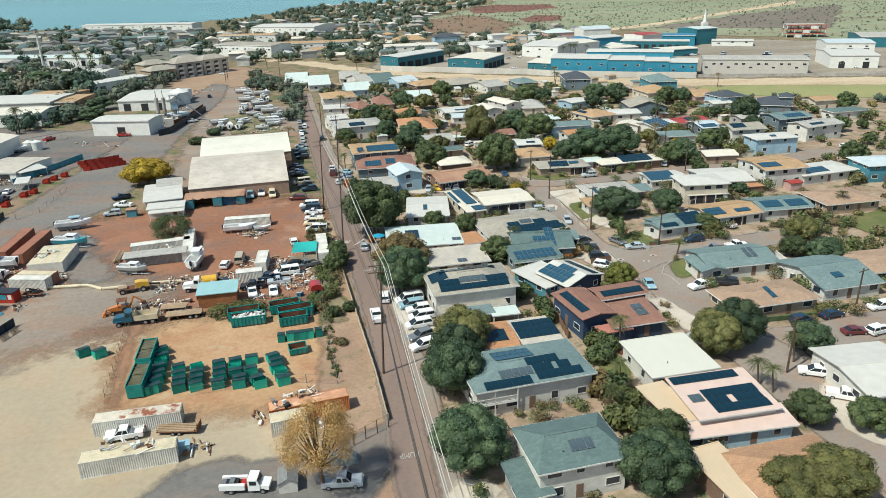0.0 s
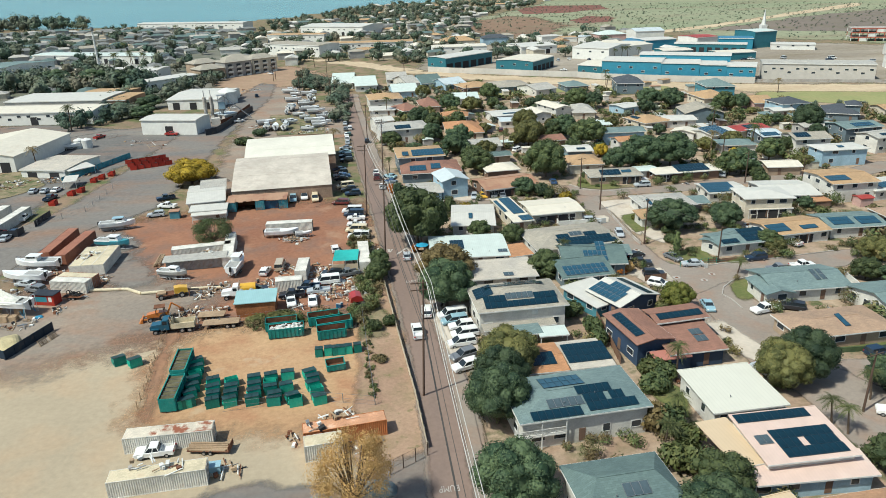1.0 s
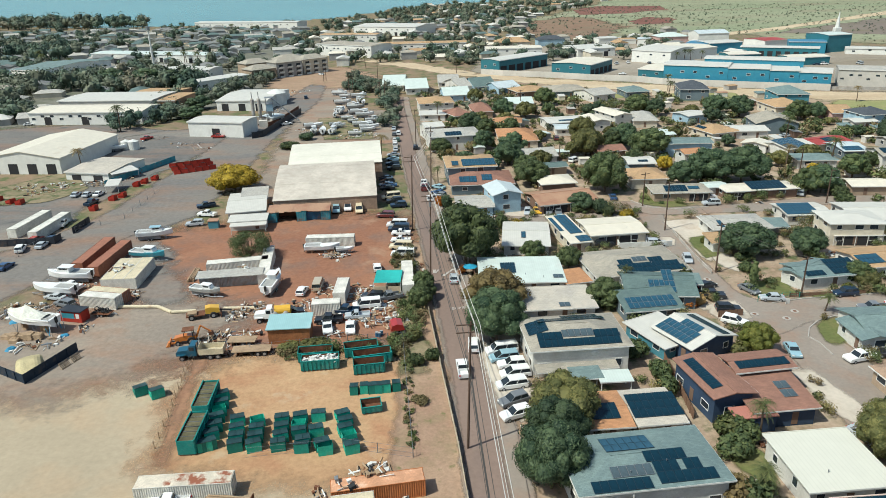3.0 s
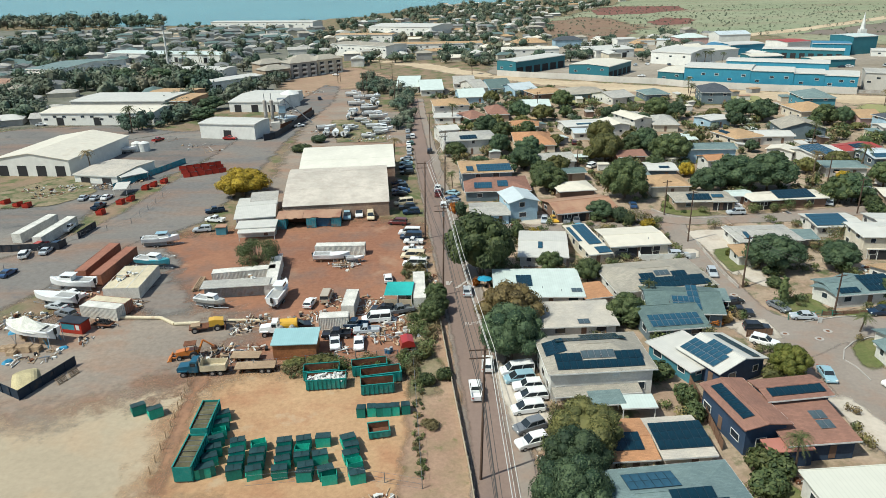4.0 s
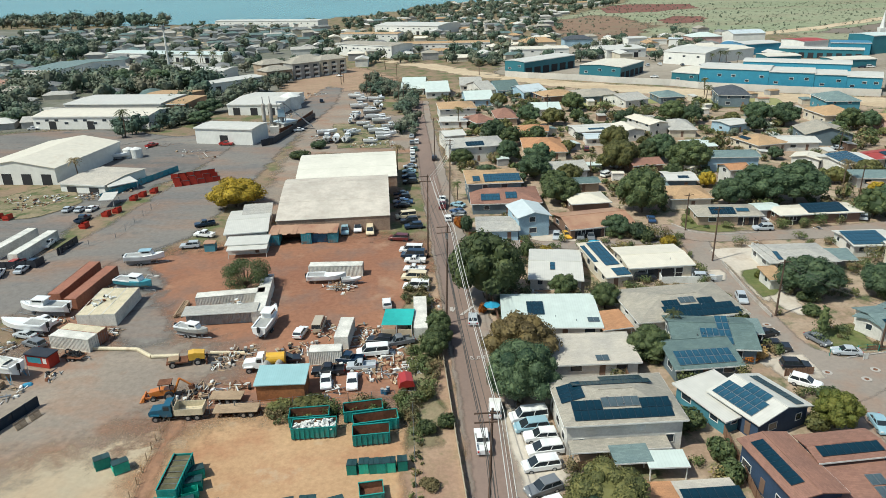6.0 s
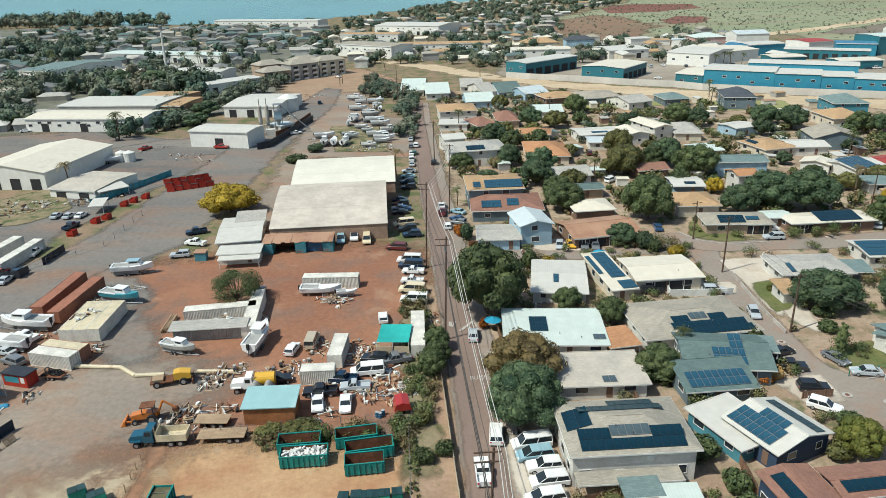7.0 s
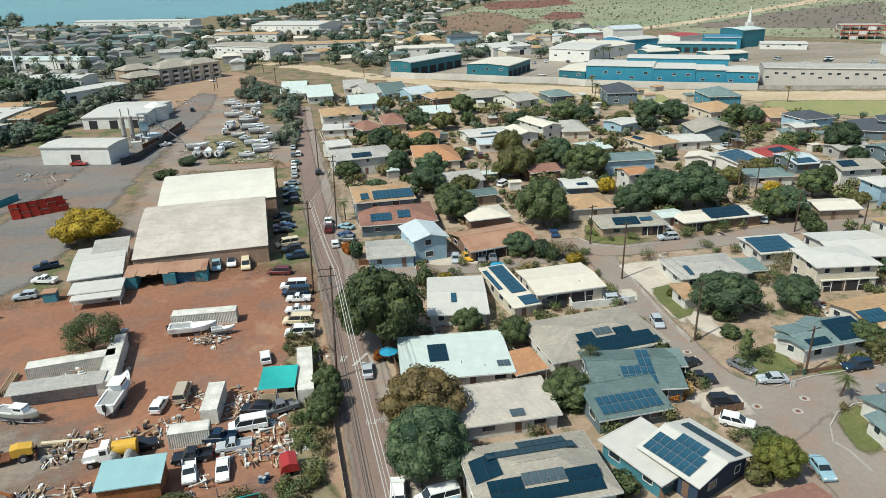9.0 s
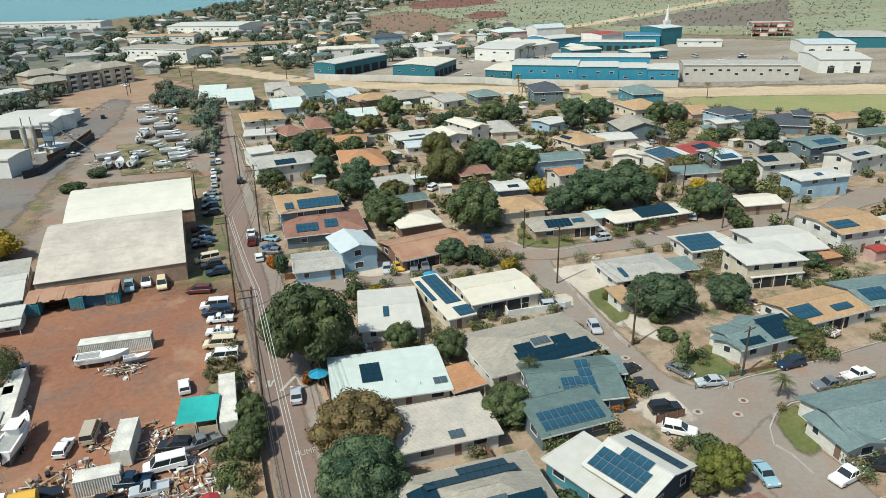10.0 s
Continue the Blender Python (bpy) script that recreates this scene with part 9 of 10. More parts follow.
for kd, col, px, py, pyaw in (("pickup", "white", -36.3, 85.9, -174.1), ("pickup", "silver", -5.5, 71.1, -4)):
    car(kd, col, px, py, pyaw, "beside the containers in the yard")
for kd, col, px, py, pyaw in (
    ("sedan", "silver", -116.7, 221.2, 93.8), ("sedan", "silver", -113, 221.1, 88.3), ("sedan", "white", -109.8, 221.6, 86.5), ("pickup", "white", -106.3, 193.9, 99.7), ("suv", "silver", -69.9, 191.8, -170), ("pickup", "white", -69.1, 199.5, 168.3), ("pickup", "navy", -72, 207.5, -154.4), ("suv", "white", -107, 175.4, 107), ("sedan", "silver", -103.1, 177.9, 92.6),
    ("sedan", "blue", -104.2, 164.4, 84.6), ("hatch", "red", -106.9, 182, 83.3), ("sedan", "navy", -102.9, 182.3, 83.7), ("pickup", "navy", -107.7, 212.5, 84.4), ("sedan", "white", -197.2, 336.4, 22.5), ("sedan", "white", -166, 337.7, 10.4), ("sedan", "white", -159.3, 338.5, 10.4), ("hatch", "silver", -150.6, 339.1, 21.7), ("pickup", "red", -127.4, 300.1, 66.9), ("pickup", "red", -98.2, 300.7, -3.8), ("smalltruck", "white", -75.4, 324.1, 33.4), ("pickup", "white", -92.1, 402.7, 107.3), ("smalltruck", "navy", -80.7, 394.4, 106.1), ("sedan", "white", -89.3, 488.4, 142.8),
):
    car(kd, col, px, py, pyaw, "on worn asphalt near the sheds", True)
rnd = random.Random(12)
for k in range(26):
    ax, ay = 100.4, 443.1
    bx, by = 307.4, 384.9
    t = k / 26
    car(("sedan", "suv", "pickup", "van")[k % 4], ("white", "silver", "white", "grey", "navy", "white")[k % 6], ax + (bx - ax) * t + rnd.uniform(-3, 3), ay + (by - ay) * t + rnd.uniform(-2, 22) + (60 if k % 3 else 0), rnd.choice((0, 90, 170)), "far off by the halls", True)


# ---- machines and yard gear ----
def wheel_set(ob, spots, r=.5, w=.28):
    for xx, yy in spots:
        t = part("wheel", Shape().tube((xx, yy - w / 2, r), (xx, yy + w / 2, r), r, n=14), RUBBER, ob)
        sg = 1 if yy > 0 else -1
        part("rim", Shape().tube((xx, yy + sg * (w / 2 + .002), r), (xx, yy + sg * (w / 2 + .03), r), r * .55, n=10), RIM, t)


def truck(x, y, yaw, cab, load, label, L=8.5):
    """A heavy truck: bonnet, cab, chassis, ten wheels, and a flat or dump bed or a tank."""
    ob = thing("heavy_truck", x, y, yaw, label, "truck", "heavy trucks")
    a = L / 2
    cm = carpaint(cab)
    part("chassis", Shape().box(-a, a - .3, -.5, .5, .75, 1.0), RUST, ob)
    part("bonnet", Shape().prism([(a - 2.1, .9), (a - .05, .9), (a, 1.5), (a - .3, 1.85), (a - 2.1, 2.0)], -.85, .85, "y"), cm, ob)
    cb = part("cab", Shape().prism([(a - 3.5, .9), (a - 2.1, .9), (a - 2.1, 1.9), (a - 2.4, 2.85), (a - 3.45, 2.85)], -1.1, 1.1, "y"), cm, ob)
    part("windscreen", Shape().add([(a - 2.13, -.95, 1.98), (a - 2.13, .95, 1.98), (a - 2.36, .95, 2.75), (a - 2.36, -.95, 2.75)], [(0, 1, 2, 3)]), CARGLASS, cb)
    for sg in (-1, 1):
        part("door_window", Shape().box(a - 3.2, a - 2.4, sg * 1.105 - .01, sg * 1.105 + .01, 1.95, 2.6), CARGLASS, cb)
        part("exhaust_stack", Shape().tube((a - 3.7, sg * .9, 1.0), (a - 3.7, sg * .9, 3.4), .08, n=6), CHROME, ob)
        part("mudguard", Shape().box(a - 1.7, a - .3, sg * 1.0 - .2, sg * 1.0 + .2, 1.1, 1.25), cm, ob)
    part("fuel_tank", Shape().tube((a - 3.4, -1.0, .75), (a - 2.2, -1.0, .75), .32, n=10), CHROME, ob)
    wheel_set(ob, [(a - 1.0, -.95), (a - 1.0, .95), (-a + 1.0, -.95), (-a + 1.0, .95), (-a + 2.3, -.95), (-a + 2.3, .95)])
    if load == "dump":
        b = Shape().box(-a, a - 3.9, -1.2, 1.2, 1.05, 1.15)
        b.box(-a, a - 3.9, -1.2, -1.12, 1.15, 2.1).box(-a, a - 3.9, 1.12, 1.2, 1.15, 2.1).box(a - 3.98, a - 3.9, -1.12, 1.12, 1.15, 2.6).box(-a, -a + .1, -1.12, 1.12, 1.15, 2.1)
        part("dump_bed", b, container_mat("cream"), ob)
    elif load == "tank":
        part("tank", Shape().tube((-a + .1, 0, 2.05), (a - 3.9, 0, 2.05), 1.0, n=18), carpaint("yellow"), ob)
        part("tank_cradle", Shape().box(-a + .1, a - 3.9, -.8, .8, 1.0, 1.2), RUST, ob)
    else:
        part("flat_bed", Shape().box(-a, a - 3.8, -1.2, 1.2, 1.05, 1.25), TIMBER, ob)
    return ob


truck(-44.7, 122.8, -173.8, "petrol", "dump", "petrol-blue ten-wheel dump truck with a cream bed", 8.0)
truck(-35.5, 136.4, -172.2, "white", "tank", "white truck carrying a yellow tank", 7.0)


def flatbed_trailer(x, y, yaw, L, label):
    ob = thing("flatbed_trailer", x, y, yaw, label, "trailer", "trailers")
    for i in range(8):
        part("plank", Shape().box(-L / 2, L / 2, -1.2 + i * .3, -1.2 + i * .3 + .28, 1.0, 1.08), TIMBER, ob)
    part("frame", Shape().box(-L / 2, L / 2, -.5, -.4, .8, .998).box(-L / 2, L / 2, .4, .5, .8, .998), RUST, ob)
    wheel_set(ob, [(-L / 2 + 1, -1), (-L / 2 + 1, 1), (-L / 2 + 2.1, -1), (-L / 2 + 2.1, 1)], .45)
    part("stand", Shape().box(L / 2 - 1.2, L / 2 - 1.05, -.4, .4, 0, .8), RUST, ob)


flatbed_trailer(-36.2, 123.8, -175, 6.6, "timber-decked flatbed trailer by the fence")
flatbed_trailer(-38.8, 127.2, -179.2, 5.0, "old timber-decked trailer with scrap")


def backhoe(x, y, yaw):
    ob = thing("backhoe_loader", x, y, yaw, "orange backhoe loader with a raised digging arm", "excavator", "")
    y_ = carpaint("orange")
    part("body", Shape().prism([(-1.6, .8), (2.0, .7), (2.1, 1.4), (.5, 1.7), (-1.6, 1.6)], -.6, .6, "y"), y_, ob)
    cb = part("cab_frame", Shape().box(-1.2, -1.1, -.7, -.6, 1.5, 2.7).box(-1.2, -1.1, .6, .7, 1.5, 2.7).box(.3, .4, -.7, -.6, 1.5, 2.7).box(.3, .4, .6, .7, 1.5, 2.7), RUBBER, ob)
    part("canopy", Shape().box(-1.4, .6, -.85, .85, 2.702, 2.82), RUST, cb)
    part("loader_arm", Shape().box(1.2, 2.9, -.8, -.65, .5, .75).box(1.2, 2.9, .65, .8, .5, .75), y_, ob)
    part("bucket", Shape().prism([(2.8, .1), (3.6, .1), (3.3, .3), (3.0, .9), (2.8, .9)], -1.1, 1.1, "y"), y_, ob)
    part("boom", Shape().tube((-1.6, 0, 1.0), (-2.6, 0, 3.2), .2, n=6).tube((-2.6, 0, 3.2), (-4.2, 0, 1.9), .16, n=6), y_, ob)
    part("digging_bucket", Shape().prism([(-4.7, 1.3), (-3.9, 1.3), (-3.8, 1.9), (-4.5, 1.9)], -.4, .4, "y"), RUST, ob)
    wheel_set(ob, [(-.9, -.9), (-.9, .9)], .75, .45)
    wheel_set(ob, [(1.5, -.85), (1.5, .85)], .45, .3)


backhoe(-49, 128, -168.2)


def loader(x, y, yaw):
    ob = thing("grader", x, y, yaw, "worn yellow road machine with a flat deck", "machine", "")
    ym = carpaint("yellow")
    part("engine_hood", Shape().prism([(-.6, .9), (2.0, .9), (2.0, 1.9), (.4, 2.2), (-.6, 2.1)], -.8, .8, "y"), ym, ob)
    part("deck", Shape().box(-4.2, -.7, -1.1, 1.1, .8, 1.0), RUST, ob)
    part("deck_load", Shape().box(-3.9, -2.2, -.8, .8, 1.001, 1.4), TIMBER, ob)
    part("scraper", Shape().box(2.1, 2.3, -1.4, 1.4, .15, .9), RUST, ob)
    part("arm", Shape().tube((2.0, 0, 1.2), (4.2, 0, .8), .15, n=6), RUBBER, ob)
    wheel_set(ob, [(.8, -1.0), (.8, 1.0), (-3.2, -.9), (-3.2, .9)], .6, .4)


loader(-48.5, 138.5, 17.8)


def barrier(pts, r, label):
    for a, b in zip(pts, pts[1:]):
        ob = thing("barrier_pipe", (a[0] + b[0]) / 2, (a[1] + b[1]) / 2, math.degrees(math.atan2(b[1] - a[1], b[0] - a[0])), label, "pipe", "barrier pipes")
        d = math.hypot(b[0] - a[0], b[1] - a[1]) / 2
        part("pipe", Shape().tube((-d, 0, r), (d, 0, r), r, n=10), container_mat("cream"), ob)


barrier([(-68.5, 142.7), (-61.1, 142.5), (-60, 142.4), (-56.4, 139.9), (-51.7, 140.3)], .35, "pale round timber laid as a yard barrier")
barrier([(-46.6, 141.4), (-40, 141.4)], .3, "pale round timber laid as a yard barrier")


def canopy_tent(x, y, yaw, L, W, label):
    ob = thing("shade_canopy", x, y, yaw, label, "canopy", "")
    n = 6
    s = Shape()
    g = [[(-L / 2 + L * i / n, -W / 2 + W * j / n, 3.0 - .35 * math.sin(math.pi * i / n) * math.sin(math.pi * j / n)) for i in range(n + 1)] for j in range(n + 1)]
    for j in range(n):
        for i in range(n):
            s.add([g[j][i], g[j][i + 1], g[j + 1][i + 1], g[j + 1][i]], [(0, 1, 2, 3)])
    part("cloth", s, paint("teal_cloth", (0.035, 0.36, 0.33), 0.85, var=0.12), ob)
    for sx in (-1, 0, 1):
        for sy in (-1, 1):
            part("post", Shape().tube((sx * L / 2, sy * W / 2, 0), (sx * L / 2, sy * W / 2, 3.05), .05, n=6), TRIM, ob)
    for sx in (-1, 1):
        part("screen", Shape().box(min(.2 * sx, sx * L / 2), max(.2 * sx, sx * L / 2), -W / 2 - .03, -W / 2 + .03, .1, 2.2), paint("beige_cloth", (0.48, 0.38, 0.26), 0.9), ob)


canopy_tent(-14.7, 149.6, 0.1, 5.4, 6.5, "teal shade cloth on poles with beige screens")
ROOFS["aqua"] = ribbed("aqua_sheet_roof", (0.28, 0.45, 0.46), 0.35, dirt=(0.40, 0.46, 0.45))
WALLS["rust"] = paint("rusty_boards", (0.33, 0.13, 0.05), 0.85, var=0.35, dirt=(0.12, 0.06, 0.035))
house(-30.6, 129.6, 4.7, 7.9, 5.3, 3.0, "aqua", "rust", "shed", pitch=0.08, label="rusty board shed under an aqua sheet roof", windows=False, name="shed", over=.3)


def barrel(x, y, col, label):
    ob = thing("barrel", x, y, 0, label, "barrel", "barrels")
    part("drum", Shape().tube((0, 0, 0), (0, 0, .9), .3, n=12), container_mat(col), ob)
    part("lid", Shape().tube((0, 0, .9), (0, 0, .93), .28, n=12), container_mat("grey"), ob)


for px, py in ((-15.1, 129.4), (-14.6, 129.2), (-14.3, 129.9)):
    barrel(px, py, "blue", "blue drum among weeds")


def log_pile(x, y, yaw, n, L, label):
    ob = thing("log_pile", x, y, yaw, label, "timber", "")
    r0 = random.Random(n)
    for i in range(n):
        yy, zz = (i % 5) * .32 - .6, .16 + (i // 5) * .28
        part("log", Shape().tube((-L / 2 + r0.uniform(-.3, .3), yy, zz), (L / 2 + r0.uniform(-.3, .3), yy + r0.uniform(-.1, .1), zz), .14, n=7), TIMBER, ob)


log_pile(-58.3, 158, 95.8, 14, 6.0, "pile of pale round logs")


def tarp_rig(x, y, label):
    ob = thing("covered_trailer", x, y, 12, label, "trailer", "")
    part("cover", Shape().prism([(-1.3, .9), (1.3, .9), (1.0, 1.9), (0, 2.2), (-1.0, 1.9)], -1.5, 1.3, "y"), carpaint("red"), ob)
    part("frame", Shape().tube((-1.2, -1.4, 0), (-1.2, -1.4, 1.2), .05, n=5).tube((1.2, -1.4, 0), (1.2, -1.4, 1.2), .05, n=5).tube((-1.2, 1.2, 0), (-1.2, 1.2, 1.2), .05, n=5).tube((1.2, 1.2, 0), (1.2, 1.2, 1.2), .05, n=5), STEEL, ob)


tarp_rig(-11.6, 131.2, "small trailer under a bright red cover")


def scrap(x, y, r, n, seed, label="heap of scrap timber, pipes and machine parts", pale=0.16, big=1.0):
    """A loose heap: boards, pipes, boxes, drums, tumbled over one another."""
    ob = thing("scrap_heap", x, y, 0, label, "scrap", "scrap heaps")
    q = random.Random(seed)
    s, kinds, ids = Shape(), (WHITE, TIMBER, RUST, STEEL, RUBBER, CONCRETE), []
    for _ in range(int(n * .58)):
        k = q.choices(range(6), (pale * 1.6, .36, .17, .14, .12, .1))[0]
        a, d = q.uniform(0, 6.28), r * math.sqrt(q.random())
        m = pose(math.cos(a) * d, math.sin(a) * d, q.uniform(.1, .6) * (1.2 - d / r * .7), q.uniform(-12, 12), q.uniform(-12, 12), q.choice((20, 110, 100)) + q.uniform(-25, 25))
        c = q.random()
        if c < .5:
            ll = q.uniform(.35, 1.2) * big
            s.box(-ll, ll, -.07, .07, -.04, .04, m)
        elif c < .8:
            s.box(-q.uniform(.15, .5), q.uniform(.15, .5), -q.uniform(.12, .4), q.uniform(.12, .4), -.2, q.uniform(.05, .35), m)
        else:
            s.tube(m @ Vector((-q.uniform(.3, 1.3), 0, 0)), m @ Vector((q.uniform(.3, 1.3), 0, 0)), q.uniform(.04, .16), n=7)
        ids += [k] * (len(s.f) - len(ids))
    me = s.mesh("scrap", kinds[0])
    for kk in kinds[1:]:
        me.materials.append(kk)
    me.polygons.foreach_set("material_index", ids)
    part("scrap", me, None, ob)["kind"] = "stuff"
    return ob


for k, (px, py, pr, pn) in enumerate((
    (-27.5, 149.3, 2.6, 40), (-20.6, 149.3, 3.2, 60), (-18.5, 145.1, 2.5, 40), (-15.1, 144.3, 3.5, 70), (-17.4, 140.7, 3.5, 80), (-14.3, 138.2, 3.2, 80), (-18.6, 136.6, 2.5, 50), (-11.1, 136.7, 3.0, 70), (-23.1, 136.6, 2.0, 30), (-22.8, 145.1, 2.5, 40),
    (-32.2, 142.4, 3.0, 50), (-29.6, 143.3, 2.0, 30), (-34.1, 140.6, 2.0, 30), (-42.3, 140, 3.0, 60), (-43.5, 138, 2.2, 40), (-41.2, 142.3, 2.5, 40), (-43.8, 129.5, 3.0, 70), (-45.1, 128.5, 2.4, 50), (-40.7, 128.1, 2.4, 50), (-38.1, 130.3, 2.4, 40), (-23, 129.8, 2.0, 30), (-16.6, 135, 2.5, 40), (-13.9, 134.3, 2.0, 40),
    (-78.6, 127.7, 2.6, 34), (-74.6, 128.3, 2.4, 30), (-67.9, 148.6, 1.8, 30), (-84.6, 143.2, 3.0, 50), (-88.3, 142.1, 3.5, 70), (-70.7, 133.9, 2.0, 25), (-78.3, 165.9, 3.5, 60), (-80.6, 154.4, 2.5, 40), (-128.1, 232, 5.0, 90), (-131, 226.2, 5.0, 90), (-138.3, 232.4, 4.0, 70), (-116.8, 234.6, 4.5, 90),
    (-119.3, 251.2, 5, 90), (-111.7, 249.5, 5, 90), (-110.5, 240.7, 4, 70), (-56.5, 192.3, 3, 40), (-49.8, 159.6, 3.5, 70), (-47.6, 162.5, 3.0, 60), (-43.1, 159.6, 3, 50), (-54.7, 151.6, 2.5, 40), (-30.5, 169, 2.5, 30), (-27.8, 167.7, 2.5, 30), (-56, 308.1, 5, 70), (-63.5, 310.8, 5, 70), (-45, 297.2, 5, 70), (-36.3, 298.6, 5, 60), (-87.2, 360.1, 5, 60), (-88.9, 419, 6, 60), (-93.3, 316.2, 4, 50), (-89.5, 323.9, 4, 50), (-24.9, 82.2, 2, 20), (-11.5, 92, 2.5, 30), (-7.4, 85.4, 2.5, 30), (-26.6, 81.3, 1.5, 16), (-17, 87.7, 2, 20), (-8.8, 160.6, 2, 20),
)):
    scrap(px, py, pr, pn, k)
for px, py, pr, pn in ((-104.8, 289.5, 7, 16), (-98.6, 281.8, 4, 12), (-123.9, 302.4, 7, 16), (-111, 289.8, 4, 8)):
    scrap(px, py, pr, pn, pn, "long beams and pipes lying on asphalt", 0.3, 4.0)
# loose clutter in the house yards
rnd = random.Random(41)
made = 0
while made < 44:
    px, py = rnd.uniform(8, 110), rnd.uniform(75, 230)
    if clear(px, py) and not (58 < px < 82 and 120 < py < 155):
        scrap(px, py, rnd.uniform(.8, 2.0), rnd.randint(8, 22), made + 200, "small heap of yard clutter beside a house", 0.3)
        made += 1
# boards on container roofs
for k, (px, py, pz) in enumerate(((-35.9, 80.5, 2.6), (-32.1, 79.9, 2.6), (-14.2, 87.5, 2.6), (-10.6, 88.6, 2.6), (-73.4, 158.5, 2.6), (-73.9, 156.3, 2.6), (-46.3, 155.3, 2.6))):
    o = scrap(px, py, 1.6, 16, k + 90, "loose pale boards lying on a container roof", 0.8)
    o.location.z = pz - .05
fence([(-116.8, 178.1), (-101, 179.7), (-100.9, 183)], 1.9, container_mat("dark"), "dark screened fence round parked trailers", "slab")
fence([(-100.2, 187.2), (-99.9, 195.9)], 1.9, container_mat("dark"), "dark screened fence beside a van", "slab")
# dark skip wall at the yard's edge
fence([(-79.4, 119.1), (-71.1, 114.8), (-67.7, 125.6)], 1.8, container_mat("slate"), "dark blue screened fence round a waste bay", "slab")
fence([(-112.5, 231.4), (-101.9, 263.7)], 1.9, container_mat("teal"), "teal sheeted fence beside the red bins", "slab")
fence([(-83.3, 297.7), (-79.8, 301.5), (-74.6, 352)], 2.6, container_mat("dark"), "dark timber bay wall at the works", "wall")
fence([(-82, 318.8), (-79.1, 326.7), (-77.2, 359.2)], 2.4, RUST, "rusty retaining wall at the works", "wall")
# ---- fences, poles, cables ----
PALE = paint("pale_fence", (0.50, 0.44, 0.33), 0.9, var=0.3, dirt=(0.3, 0.24, 0.16), dirt_at=(0.5, 0.7))
fence([(1.0, 84), (-0.4, 97), (-3.4, 119), (-6.3, 141)], 1.2, PALE, "low pale fence with mesh along the road", "slab", 3)
fence([(-6.5, 142), (-9.0, 157), (-11.0, 168), (-14.2, 186)], 1.5, STEEL, "wire fence along the road", "mesh", 3)
fence([(0.9, 82.5), (-4.0, 79.0), (-9.5, 74.5)], 2.2, POLEWOOD, "dark post fence at the lot corner", "mesh", 2.0)
fence([(-10.3, 127.5), (-6.6, 95.2), (-16.4, 97.4), (-29.5, 95.5)], 1.6, STEEL, "thin galvanised wire fence round the bin yard", "mesh", 6)
fence([(-46.7, 122.1), (-40.3, 123.7), (-33, 125.1), (-23.6, 127), (-9.4, 128.1)], 1.5, STEEL, "wire fence between the two yards", "mesh", 4)
fence([(-45.7, 121.9), (-45.9, 119.1), (-45.4, 115.1), (-44.2, 108.0), (-43.1, 100.0), (-42.5, 95.2)], 1.3, TIMBER, "sagging wire fence with timber posts beside a track", "mesh", 2.6)
fence([(-106.3, 166.3), (-104.1, 182.7), (-91.8, 198.8), (-93.1, 227.7)], 1.6, STEEL, "wire fence beside the worn road", "mesh", 6)
fence([(37.3, 176.7), (37, 170.1), (48.1, 170.7), (49.4, 171.1)], 1.5, WHITE, "white wall beside a parking pad", "wall", 4)
fence([(57.4, 141.1), (64.2, 142.9), (67.8, 142.5)], 1.2, container_mat("bin"), "green wire fence round a corner lot", "mesh", 2)
fence([(64.2, 142.9), (79.7, 143.8)], 0.9, FENCEWOOD, "low brown fence by the kerb", "boards", 2)
fence([(47.6, 134.6), (52.7, 135.3)], 1.5, FENCEWOOD, "brown board fence by a drive", "boards", 2)
fence([(52.3, 180.6), (52.4, 165), (53.2, 154.9)], 0.8, CONCRETE, "low concrete wall along the street", "wall", 4)
fence([(23.9, 125.6), (23.1, 134.6), (23.7, 138.1)], 1.6, FENCEWOOD, "brown board fence between houses", "boards", 2)
fence([(2.1, 163.4), (3.6, 150.7)], 1.5, FENCEWOOD, "brown board fence by the mint roof", "boards", 2)
fence([(12.5, 111.7), (17.1, 113.1), (18, 116.7)], 1.4, FENCEWOOD, "brown slatted fence behind the vans", "boards", 2)
fence([(88.2, 132.2), (86.4, 112.4)], 1.6, WHITE, "white wall beside a house", "wall", 4)
fence([(68.2, 103.2), (81.4, 103.5), (87.5, 105.9)], 1.0, LEAF["deep"], "clipped dark-green hedge along lawn", "wall", 4)
fence([(33.5, 129.8), (33.5, 114.7), (33.2, 102.8)], 1.6, FENCEWOOD, "brown fence between two gardens", "boards", 2)
fence([(62.2, 139.9), (63.2, 140)], 1.2, TRIM, "short white fence panel", "boards", 2)
fence([(-2.8, 198), (13.1, 198.2)], 1.3, RUST, "rust-red wall along a lane", "wall", 3)
fence([(189.3, 386.3), (288.1, 360.5), (347, 343.9)], 1.6, CONCRETE, "long pale wall below the halls", "wall", 8)

